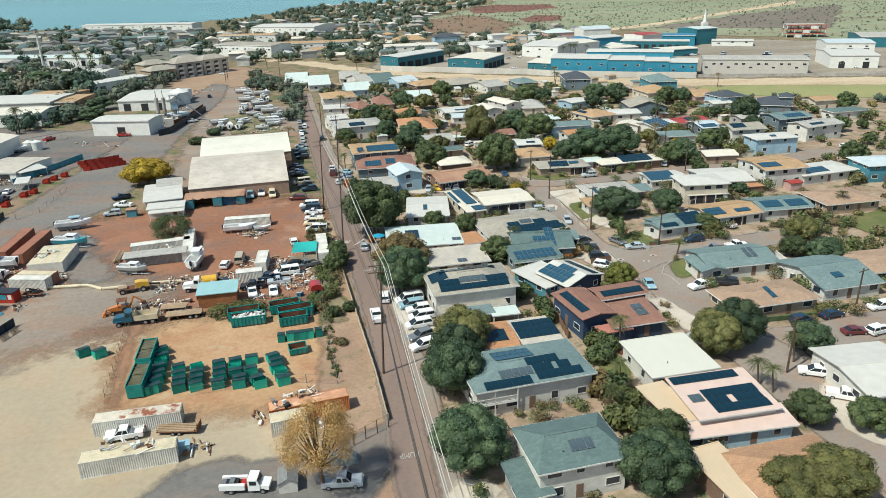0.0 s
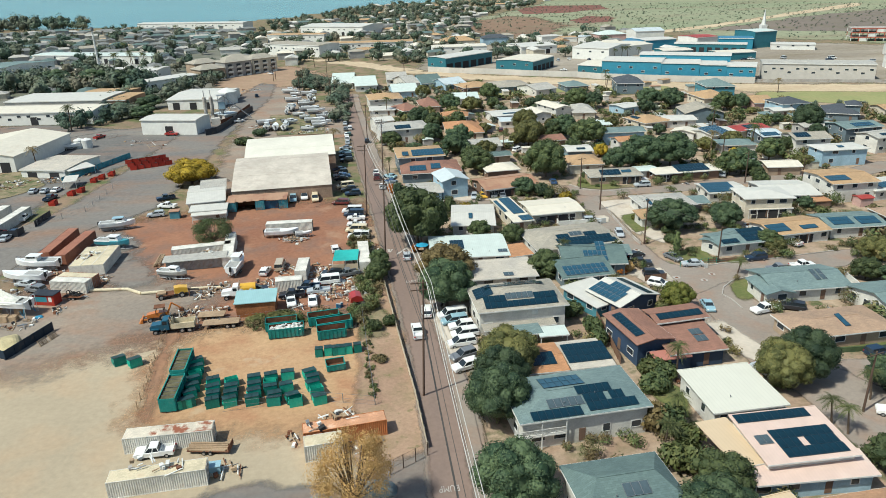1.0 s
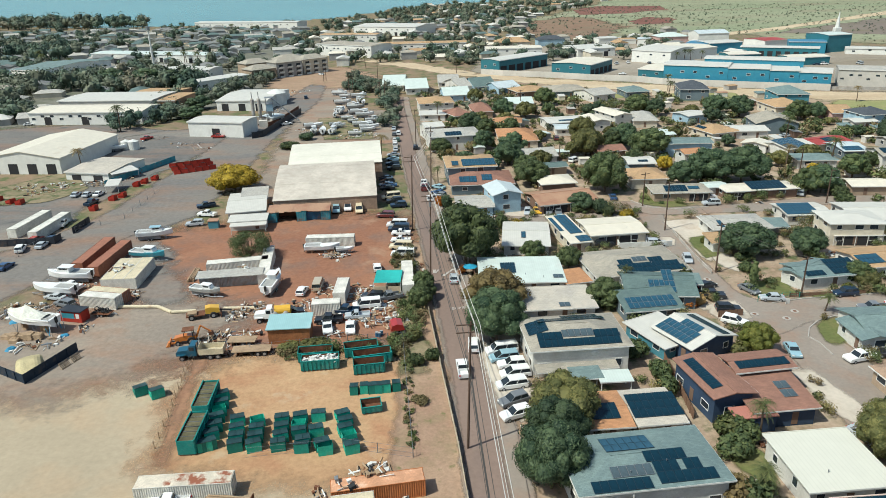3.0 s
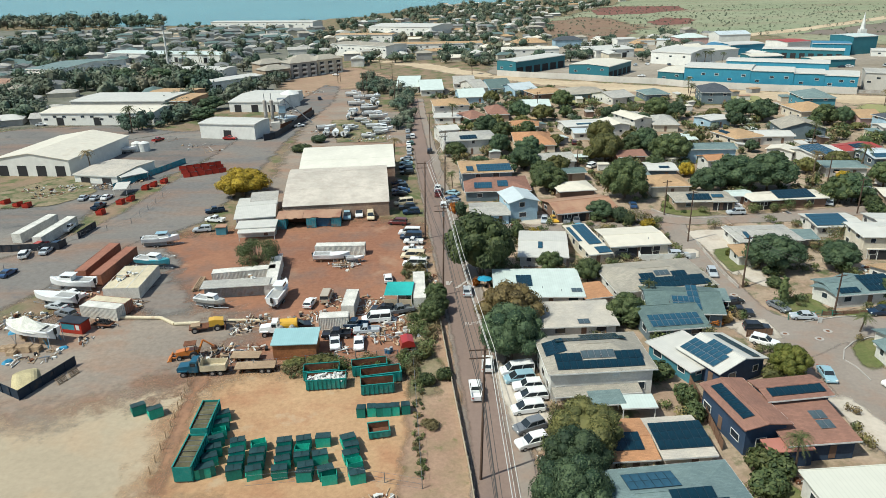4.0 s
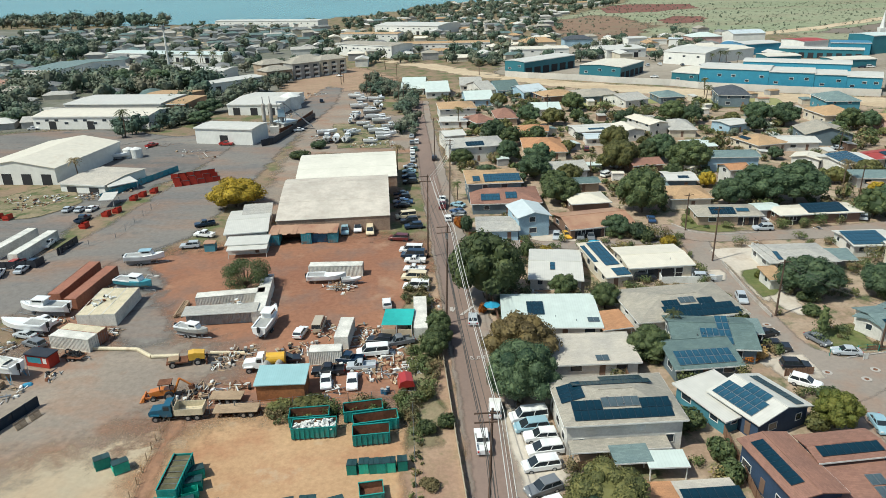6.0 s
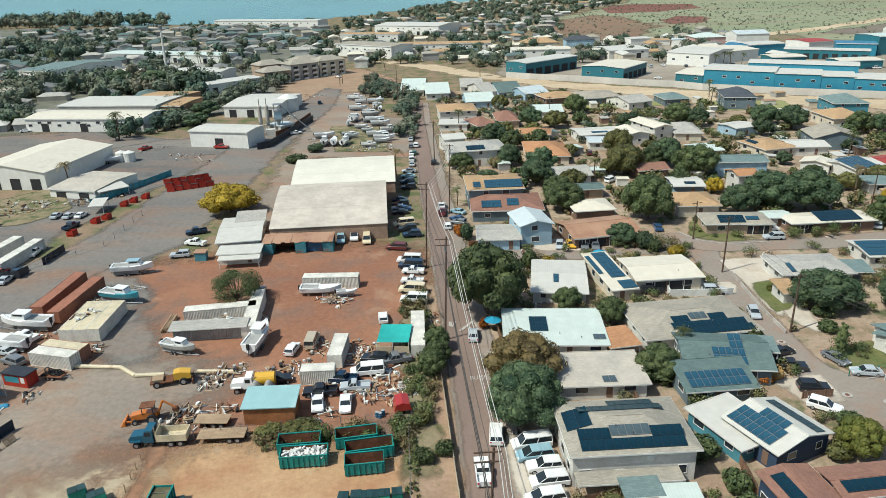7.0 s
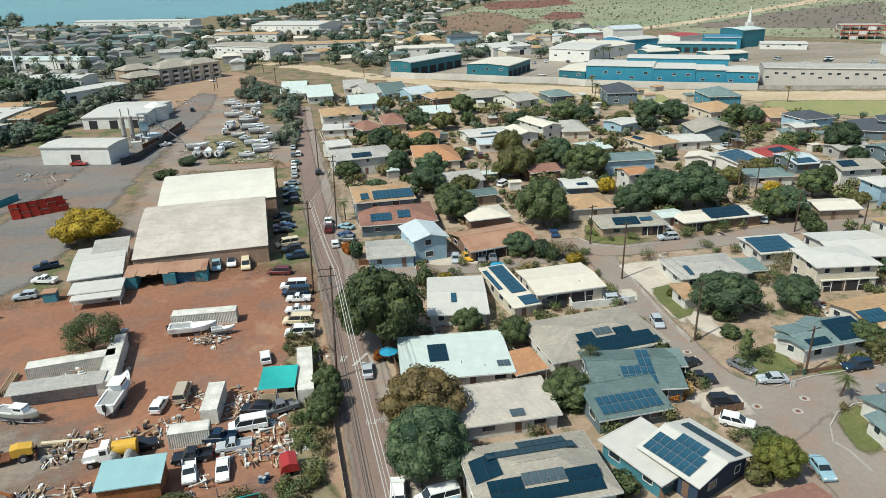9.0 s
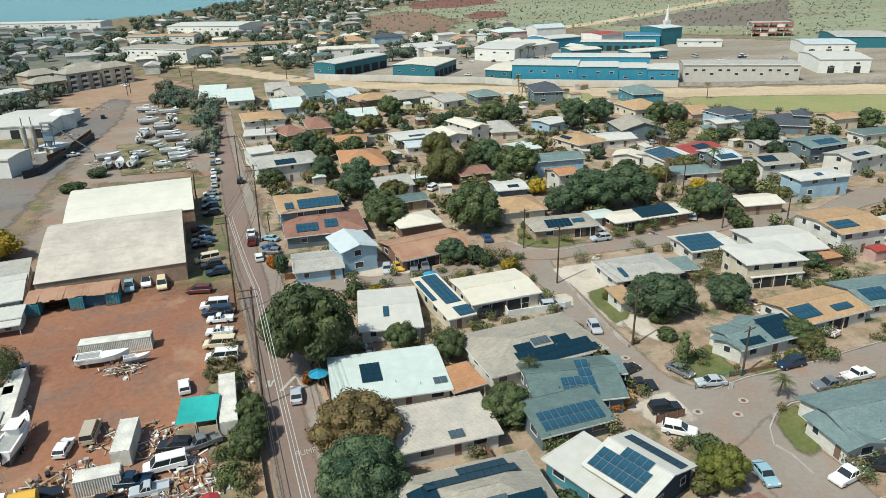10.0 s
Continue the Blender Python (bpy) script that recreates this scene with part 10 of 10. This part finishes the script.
P1, P2, P3, P4, P5 = (0.8, 97), (-6.2, 152.5), (-11.9, 185), (-8.4, 221.5), (-15.5, 272)
P0 = (4.6, 38)
for k, (px, py) in enumerate((P0, P1, P2, P3)):
    pole(px, py, 19.5, 6, 2, (.6, 0), k == 2)
pole(*P4, 19, 8, 2, (.5, 0), True)
pole(*P5, 15, 8, 1)
for k, (px, py, ph, lp) in enumerate(((50.7, 181.8, 12.5, False), (54.2, 155.5, 11.2, False), (66.4, 142.9, 8.5, False), (99.2, 200.8, 9.5, True), (116.5, 200.8, 6.8, False), (63.9, 86.8, 10, False), (87.2, 103.6, 9, False), (50, 201.3, 9.5, False), (103.5, 226.8, 9, False), (29.4, 350.8, 9, False), (-38.8, 373.4, 11, False), (-60.4, 413.6, 11, False), (-182.2, 551.2, 16, False), (-57.1, 406, 12, False), (-37, 378.2, 12, False), (-47.6, 445.3, 12, False), (-81.5, 461.5, 11, False), (-81.6, 454.1, 10, False))):
    pole(px, py, ph, 20 if px > 20 else 5, 1, (.1, 0), False, lp)
WIRE = paint("bright_wire", (0.62, 0.60, 0.56), 0.4, 0.3, var=0.1)
DIM = paint("dark_wire", (0.06, 0.055, 0.05), 0.6, 0.0, var=0.1)
line = [P0, P1, P2, P3, P4, P5]
tops = [19.2, 19.2, 19.2, 19.2, 18.7, 14.7]
for off, drop, mt, r in ((-1.15, 0, DIM, .03), (-.45, 0, DIM, .03), (.45, 0, WIRE, .045), (1.15, 0, WIRE, .04), (-.9, 1.1, DIM, .03), (.9, 1.1, WIRE, .03), (0, 7.5, DIM, .05), (.1, 9.0, DIM, .05)):
    bake_cable([((a[0] + off + .6, a[1] - .2, ta - drop), (b[0] + off + .6, b[1] - .2, tb - drop)) for (a, ta), (b, tb) in zip(zip(line, tops), zip(line[1:], tops[1:]))], 1.0, mt, "bright overhead cable strung along the poles" if mt is WIRE else "dark overhead cable strung along the poles", r)
qa, qb, qc = (50.7, 181.8), (54.2, 155.5), (66.4, 142.9)
for off in (-.8, .8):
    bake_cable([((qa[0] + off, qa[1], 12), (qb[0] + off, qb[1], 10.8)), ((qb[0] + off, qb[1], 10.8), (qc[0] + off, qc[1], 8.2))], .6, DIM, "dark overhead cable along the street", .025)


# ---- small things ----
def balcony(x, y, yaw, L, W, z, h, label):
    """A raised timber deck with posts, top rail and balusters along three sides."""
    ob = thing("balcony", x, y, yaw, label, "balcony", "")
    a, b = L / 2, W / 2
    part("deck", Shape().box(-a, a, -b, b, z - .16, z), TRIM, ob)
    for px in (-a + .07, 0, a - .07):
        part("post", Shape().box(px - .07, px + .07, -b, -b + .14, 0, h), TRIM, ob)
    for x0, x1, y0, y1 in ((-a, a, -b, -b + .06), (-a, -a + .06, -b + .06, b), (a - .06, a, -b + .06, b)):
        part("rail", Shape().box(x0, x1, y0, y1, z + .95, z + 1.02), TRIM, ob)
    one = Shape().box(-.025, .025, -.02, .02, z + .08, z + .95).mesh("baluster", TRIM)
    n = int(L / .22)
    for i in range(n):
        part("baluster", one, None, ob, m=pose(-a + .12 + (L - .24) * i / (n - 1), -b + .03, 0))
    n = int(W / .3)
    for sx in (-1, 1):
        for i in range(1, n):
            part("baluster", one, None, ob, m=pose(sx * (a - .03), -b + W * i / n, 0, 0, 0, 90))
    return ob


balcony(16.3, 83.0, 8, 7.0, 1.4, 2.3, 4.3, "white balcony with slatted rails under the eaves")


def dish(x, y, z, label):
    ob = thing("satellite_dish", x, y, 200, label, "dish", "", z)
    part("mast", Shape().tube((0, 0, 0), (0, 0, 1.2), .05, n=6), STEEL, ob)
    rings = [[(math.cos(t * math.pi / 6) * r, .35 - .5 * r * r, 1.4 + math.sin(t * math.pi / 6) * r) for t in range(12)] for r in (.05, .4, .75, .95)]
    part("reflector", Shape().loft(rings, False), WHITE, ob)


dish(21.5, 116.1, 2.42, "big white satellite dish on a porch roof")


def parasol(x, y, col, label):
    ob = thing("parasol", x, y, 0, label, "parasol", "parasols")
    part("pole", Shape().tube((0, 0, 0), (0, 0, 2.5), .04, n=6), TIMBER, ob)
    s = Shape()
    k = 8
    for i in range(k):
        a, b = 2 * math.pi * i / k, 2 * math.pi * (i + 1) / k
        s.add([(0, 0, 2.55), (1.6 * math.cos(a), 1.6 * math.sin(a), 2.0), (1.6 * math.cos(b), 1.6 * math.sin(b), 2.0)], [(0, 1, 2)])
    part("canopy", s, paint("parasol_" + col, {"blue": (0.03, 0.27, 0.42), "white": (0.6, 0.6, 0.58)}[col], .8), ob)


parasol(2.2, 156.4, "blue", "bright blue garden parasol by the road")
parasol(26.2, 188.8, "blue", "bright blue parasol in a yard")
placed("cypress", build_tree(51, 3.0, 10, "mid", 16, 60, 0.2, 0.1), 58.7, 147.3, 0, 0, (.7, .7, .75), "slim dark columnar tree on a corner lot")
for kd, px, py, pw, ph in (("frond", 46.4, 151.3, 4, 3), ("bloom", 43.8, 139.3, 3, 1.5), ("gold", 45.6, 140.3, 4, 2.2), ("mid", 60.8, 156.1, 4, 2), ("lime", 76.2, 144.7, 3, 2)):
    shrub(kd, px, py, pw, ph)


def manhole(x, y):
    ob = thing("manhole_cover", x, y, 0, "round pale manhole cover in the street", "manhole", "manhole covers", .14)
    part("collar", Shape().tube((0, 0, 0), (0, 0, .03), .75, n=20), CONCRETE, ob)
    part("lid", Shape().tube((0, 0, .031), (0, 0, .04), .35, n=16), RUST, ob)


for px, py in ((51.3, 151.9), (54.7, 135.8), (62.5, 136.7), (59.8, 133.9)):
    manhole(px, py)


def kerb(pts, label):
    ob = thing("kerb", pts[0][0], pts[0][1], 0, label, "kerb", "kerbs", kind="structure")
    s = Shape()
    for a, b in zip(pts, pts[1:]):
        d = Vector((b[0] - a[0], b[1] - a[1]))
        s.box(0, d.length, -.1, .1, 0, .28, pose(a[0] - pts[0][0], a[1] - pts[0][1], 0, 0, 0, math.degrees(math.atan2(d.y, d.x))))
    part("kerb_stone", s, CONCRETE, ob)


kerb([(60.4, 126.7), (62.1, 130), (64.9, 132.7), (68.7, 134.4), (72.5, 134.6)], "curved concrete kerb round a corner lawn")
kerb([(61.6, 120.5), (61.4, 124.6), (60.6, 126.6)], "concrete kerb along a corner lawn")
kerb([(47.9, 206.2), (51.4, 200.2), (57.3, 197.9), (67.3, 199.4)], "pale concrete kerb round a front lawn")
kerb([(59.8, 140.2), (66.5, 142), (79.4, 143.5), (94.4, 146.3)], "pale concrete kerb along the street")
kerb([(49.6, 143.1), (50.2, 136.3), (51, 130.8)], "pale concrete kerb beside the drives")


def arch_tent(x, y, yaw, L, W, h, label):
    """A tunnel of tarpaulin over hoops, open at the front."""
    ob = thing("tarp_tunnel", x, y, yaw, label, "tent", "")
    a, b = L / 2, W / 2
    arc = [(math.cos(math.pi * i / 12) * a, math.sin(math.pi * i / 12) * h) for i in range(13)]
    part("cover", Shape().prism(arc + [(p[0] * .985, p[1] * .985) for p in reversed(arc)], -b, b, "y"), container_mat("grey"), ob)
    for k in range(4):
        yy = -b + W * k / 3
        part("hoop", Shape().prism([(p[0] * 1.015, p[1] * 1.015) for p in arc] + [(p[0] * 1.002, p[1] * 1.002) for p in reversed(arc)], yy - .04, yy + .04, "y"), STEEL, ob)
    return ob


arch_tent(-34.7, 133.8, 5.2, 1.9, 5, 2.3, "grey tarpaulin tunnel beside a teal-roofed shed")
arch_tent(-32.7, 134, 5.2, 1.9, 5, 2.3, "grey tarpaulin tunnel beside a teal-roofed shed")


# ---- the crowded corner of the boat yard ----
CABINRED = container_mat("red")
SHROUD = container_mat("shroud")
BLUETARP = paint("blue_tarp", (0.05, 0.26, 0.42), 0.6, var=0.2, fine=4)
GREYTARP = paint("grey_tarp", (0.20, 0.245, 0.25), 0.55, var=0.35, big=1.2, fine=5)
SACK = paint("yellow_waste", (0.50, 0.43, 0.25), 0.95, var=0.3, fine=5)


def mound(rx, ry, h, seed, nx=14, ny=10, flat=0.0, edge=2.4):
    """A sagging heap or sheet over an oval, uneven, down to its rim."""
    q = random.Random(seed)
    sh = Shape()
    bumps = [(q.uniform(-.7, .7), q.uniform(-.7, .7), q.uniform(.25, .5), q.uniform(-.22, .3)) for _ in range(9)]
    vs = []
    for j in range(ny + 1):
        for i in range(nx + 1):
            u, v = -1 + 2 * i / nx, -1 + 2 * j / ny
            f = max(0.0, 1 - abs(u) ** edge) * max(0.0, 1 - abs(v) ** edge)
            z = f ** .5 * (1 + sum(k * math.exp(-((u - cx) ** 2 + (v - cy) ** 2) / r ** 2) for cx, cy, r, k in bumps))
            vs.append((u * rx * (1 - .08 * abs(v) ** 2), v * ry * (1 - .08 * abs(u) ** 2), flat + h * z))
    w = nx + 1
    sh.add(vs, [(j * w + i, j * w + i + 1, (j + 1) * w + i + 1, (j + 1) * w + i) for j in range(ny) for i in range(nx)])
    return sh


def shrouded_boat(x, y, yaw, length):
    """A laid-up hull on braced stands under a sheet drawn up to a peak."""
    ob = boat(x, y, yaw, length, "white", "white boat shrouded in white sheeting on steel stands", False, trailer=False)
    ob.location.z = 1.15
    a, w, h = length / 2, length * .155, length * .17
    rows = []
    for u, k, top in ((-.62, .86, .1), (-.45, 1.0, .55), (-.12, 1.03, 1.5), (.1, 1.02, 2.0), (.3, .9, 1.35), (.62, .62, .75), (.93, .14, .45)):
        rows.append([(u * a, v * w * k, h * (1.0 + .25 * max(0, u)) + .3 + top * max(0.0, 1 - abs(v)) ** (1.3 if top > 1 else 1.0) + (-.45 if abs(v) > 1 else 0)) for v in (-1.04, -.66, -.3, 0, .3, .66, 1.04)])
    sh = Shape()
    sh.add([p for r in rows for p in r], [(i * 7 + j, i * 7 + j + 1, i * 7 + j + 8, i * 7 + j + 7) for i in range(6) for j in range(6)])
    part("sheet", sh, SHROUD, ob, "white sheet drawn to a peak")
    for xx in (-a * .9, -a * .35, a * .45):
        for sg in (-1, 1):
            part("stand", Shape().tube((xx, sg * w * .95, -1.15), (xx, sg * w * .7, h * .5), .06, n=6).tube((xx, sg * w * .95, -1.1), (xx + .9, sg * w * .8, h * .2), .045, n=5), BLUETARP if xx < -a * .5 else STEEL, ob)
    part("keel_block", Shape().box(-a * .5, -a * .3, -.3, .3, -1.15, .05).box(a * .3, a * .45, -.3, .3, -1.15, .05), TIMBER, ob)
    part("stern_frame", Shape().tube((-a, -w, -1.15), (-a, -w, h + .9), .05, n=6).tube((-a, w, -1.15), (-a, w, h + .9), .05, n=6).tube((-a, -w, h + .9), (-a, w, h + .9), .05, n=6).tube((-a, w, h + .9), (-a * .5, w, h + .7), .05, n=6), TRIM, ob)


shrouded_boat(-80.2, 133.8, 167, 10.6)


def red_cabin(x, y, yaw, L, W, h):
    ob = thing("cabin", x, y, yaw, "small red cabin with a flat dark roof and turquoise window", "kiosk")
    a, b = L / 2, W / 2
    sh = Shape().box(-a, a, b - .06, b, .1, h).box(-a, -a + .06, -b + .06, b - .06, .1, h).box(a - .06, a, -b + .06, b - .06, .1, h)
    sh.box(-a, a, -b, -b + .06, .1, .8).box(-a, a, -b, -b + .06, h - .35, h).box(-a, -a + .35, -b, -b + .06, .8, h - .35).box(a * .35, a, -b, -b + .06, .8, h - .35)
    part("wall", sh, CABINRED, ob)
    part("roof", Shape().box(-a - .15, a + .15, -b - .2, b + .15, h + .003, h + .14), container_mat("dark"), ob)
    part("window", Shape().box(-a + .36, a * .35 - .01, -b + .01, -b + .04, .81, h - .36), paint("turquoise_pane", (0.06, 0.26, 0.32), 0.3), ob)
    part("notice_board", Shape().box(a * .5, a * .82, -b - .03, -b - .004, .9, 1.9), WHITE, ob)
    part("base", Shape().box(-a + .1, a - .1, -b + .1, b - .1, 0, .098), CONCRETE, ob)


red_cabin(-74.4, 137.9, -12, 4.7, 2.3, 2.3)


def tyre_trailer(x, y, yaw, L):
    ob = thing("tyre_trailer", x, y, yaw, "low dark trailer heaped with old tyres and junk", "trailer", "trailers")
    a = L / 2
    part("deck", Shape().box(-a, a, -.95, .95, .62, .72), RUST, ob)
    part("drawbar", Shape().tube((a, -.5, .6), (a + 1.1, 0, .5), .05, n=5).tube((a, .5, .6), (a + 1.1, 0, .5), .05, n=5).tube((a + 1.05, 0, 0), (a + 1.05, 0, .5), .05, n=5), STEEL, ob)
    trailer_wheels(ob, (-.4, .4), .9, .31)
    q = random.Random(6)
    for k in range(15):
        cx, cy, lay = q.uniform(-a + .4, a - .4), q.uniform(-.6, .6), k // 8
        r, tilt = q.uniform(.32, .42), q.choice((0, 0, 70))
        m = pose(cx, cy, .86 + lay * .25 + (.25 if tilt else 0), tilt, q.uniform(-10, 10), q.uniform(0, 180))
        rings = [[tuple(m @ Vector(((r + .1 * math.cos(v)) * math.cos(t), (r + .1 * math.cos(v)) * math.sin(t), .11 * math.sin(v)))) for v in (0, 1.57, 3.14, 4.71)] for t in [6.2832 * i / 12 for i in range(13)]]
        part("tyre", Shape().loft(rings, caps=False), RUBBER, ob)


tyre_trailer(-70.0, 139.6, -6, 4.0)


def pallet_shape():
    """Seven boards carried by one thick middle bearer, as a single outline with depth."""
    ys = [-.5 + i * .155 for i in range(7)]
    right = [p for y in ys for p in ((.06, y), (.6, y), (.6, y + .1), (.06, y + .1))]
    return Shape().prism(right + [(-x, y) for x, y in reversed(right)], 0.0, .14, "z")


def pallet(x, y, z, yaw, tilt=0, scale=1.0):
    ob = tagged(new("pallet", PALLETMESH), "weathered timber pallet" + (" leaning on a dark screen" if tilt else " in a stack"), "pallet", "pallets")
    ob.matrix_basis = pose(x, y, z, tilt, 0, yaw) @ Matrix.Diagonal((scale, scale, scale, 1))
    return ob


PALLETMESH = pallet_shape().mesh("pallet", TIMBER)
for k, (px, py, n) in enumerate(((-83.6, 130.6, 4), (-82.0, 130.3, 6), (-80.5, 130.5, 5), (-79.0, 130.2, 7), (-77.4, 130.3, 6), (-81.2, 129.0, 4))):
    for i in range(n):
        pallet(px + (i * 37 % 5 - 2) * .05, py, i * .19, -8 + (i * 53 + k * 17) % 13, 0, 1.25)
pallet(-67.15, 120.0, .35, 71, 62, 1.5)
pallet(-66.4, 122.3, .35, 71, 62, 1.5)
waste = thing("waste_heap", -73.6, 120.6, -58, "pale yellow waste heaped inside a screened bay", "waste heap")
part("heap", mound(3.6, 2.2, 0.8, 3, edge=3), SACK, waste)
for px, py, pr in ((-73.2, 131.2, .9), (-86.5, 129.6, 1.2), (-80.4, 126.4, 1.0), (-85.6, 137.4, 1.5)):
    o = thing("blue_tarp", px, py, px * 7 % 90, "crumpled bright blue tarp on the ground", "tarp", "blue tarps")
    part("sheet", mound(pr, pr * .6, .5, int(-px), 8, 6), BLUETARP, o)

# ---- the near corner lot ----
o = thing("timber_trailer", -29.0, 86.3, -6, "low trailer stacked with long pale timber", "trailer", "trailers")
part("deck", Shape().box(-2.9, 2.9, -1.0, 1.0, .5, .6), RUST, o)
for i in range(7):
    part("timber", Shape().box(-2.6 - (i * 5 % 3) * .2, 2.5 + (i * 3 % 4) * .12, -.95 + i * .27, -.72 + i * .27, .603, .78 + (i * 7 % 3) * .09), TIMBER, o)
part("end_board", Shape().box(2.9, 2.98, -1.05, 1.05, .45, 1.3), RUST, o)
trailer_wheels(o, (-.5, .4), 1.05)
o = thing("crate", -27.2, 81.6, 8, "small pale blue steel box beside a container", "box")
part("body", Shape().box(-.8, .8, -.65, .65, .1, 1.25), carpaint("skyblue"), o)
part("lid", Shape().box(-.85, .85, -.7, .7, 1.253, 1.33), carpaint("skyblue"), o)
part("feet", Shape().box(-.75, -.6, -.6, .6, 0, .098).box(.6, .75, -.6, .6, 0, .098), RUST, o)


def work_truck(x, y, yaw):
    """A white service truck: cab, short bonnet, locker bed with gear."""
    ob = thing("work_truck", x, y, yaw, "white service truck with a boxy cab and red gear aboard", "truck", "")
    cm = carpaint("white")
    part("chassis", Shape().box(-3.1, 2.8, -.45, .45, .5, .75), RUST, ob)
    part("bonnet", Shape().prism([(2.0, .6), (3.1, .6), (3.15, 1.15), (2.0, 1.35)], -.9, .9, "y"), cm, ob)
    cb = part("cab", Shape().prism([(.5, .55), (2.0, .55), (2.0, 1.35), (1.7, 2.15), (.5, 2.2)], -.98, .98, "y"), cm, ob)
    part("windscreen", Shape().add([(1.985, -.85, 1.42), (1.985, .85, 1.42), (1.73, .85, 2.08), (1.73, -.85, 2.08)], [(0, 1, 2, 3)]), CARGLASS, cb)
    for sg in (-1, 1):
        part("side_window", Shape().box(.75, 1.6, sg * .985 - .01, sg * .985 + .01, 1.4, 2.0), CARGLASS, cb)
        part("locker", Shape().box(-3.1, .1, min(sg * .62, sg * 1.05), max(sg * .62, sg * 1.05), .752, 1.5), cm, ob)
    part("bed_floor", Shape().box(-3.1, .1, -.61, .61, .752, .86), RUST, ob)
    q = random.Random(4)
    for k, mat in enumerate((CABINRED, CABINRED, RUBBER, STEEL, RUBBER, STEEL)):
        cx, r = (.0, -.2, -1.0, -1.5, -2.1, -2.6)[k], q.uniform(.25, .4)
        part("gear", Shape().box(cx - r, cx + r * .6, -.5, .5, .862, 1.25 + q.uniform(0, .5)), mat, ob)
    wheel_set(ob, [(2.3, -.85), (2.3, .85), (-1.7, -.85), (-1.7, .85)], .4)


work_truck(-17.6, 72.2, -6)
house(-12.3, 72.2, 4, 2.6, 3.4, 1.5, "dim", "white", "gable", ridge="y", pitch=0.55, label="small grey steep-roofed hut beside a service truck", windows=False, name="shed", over=.15)
o = thing("covered_car", -5.5, 76.0, -3, "parked car under a crumpled blue-grey tarp", "car", "")
part("cover", mound(2.35, 1.1, 1.35, 9, 18, 10, edge=3.2), GREYTARP, o)
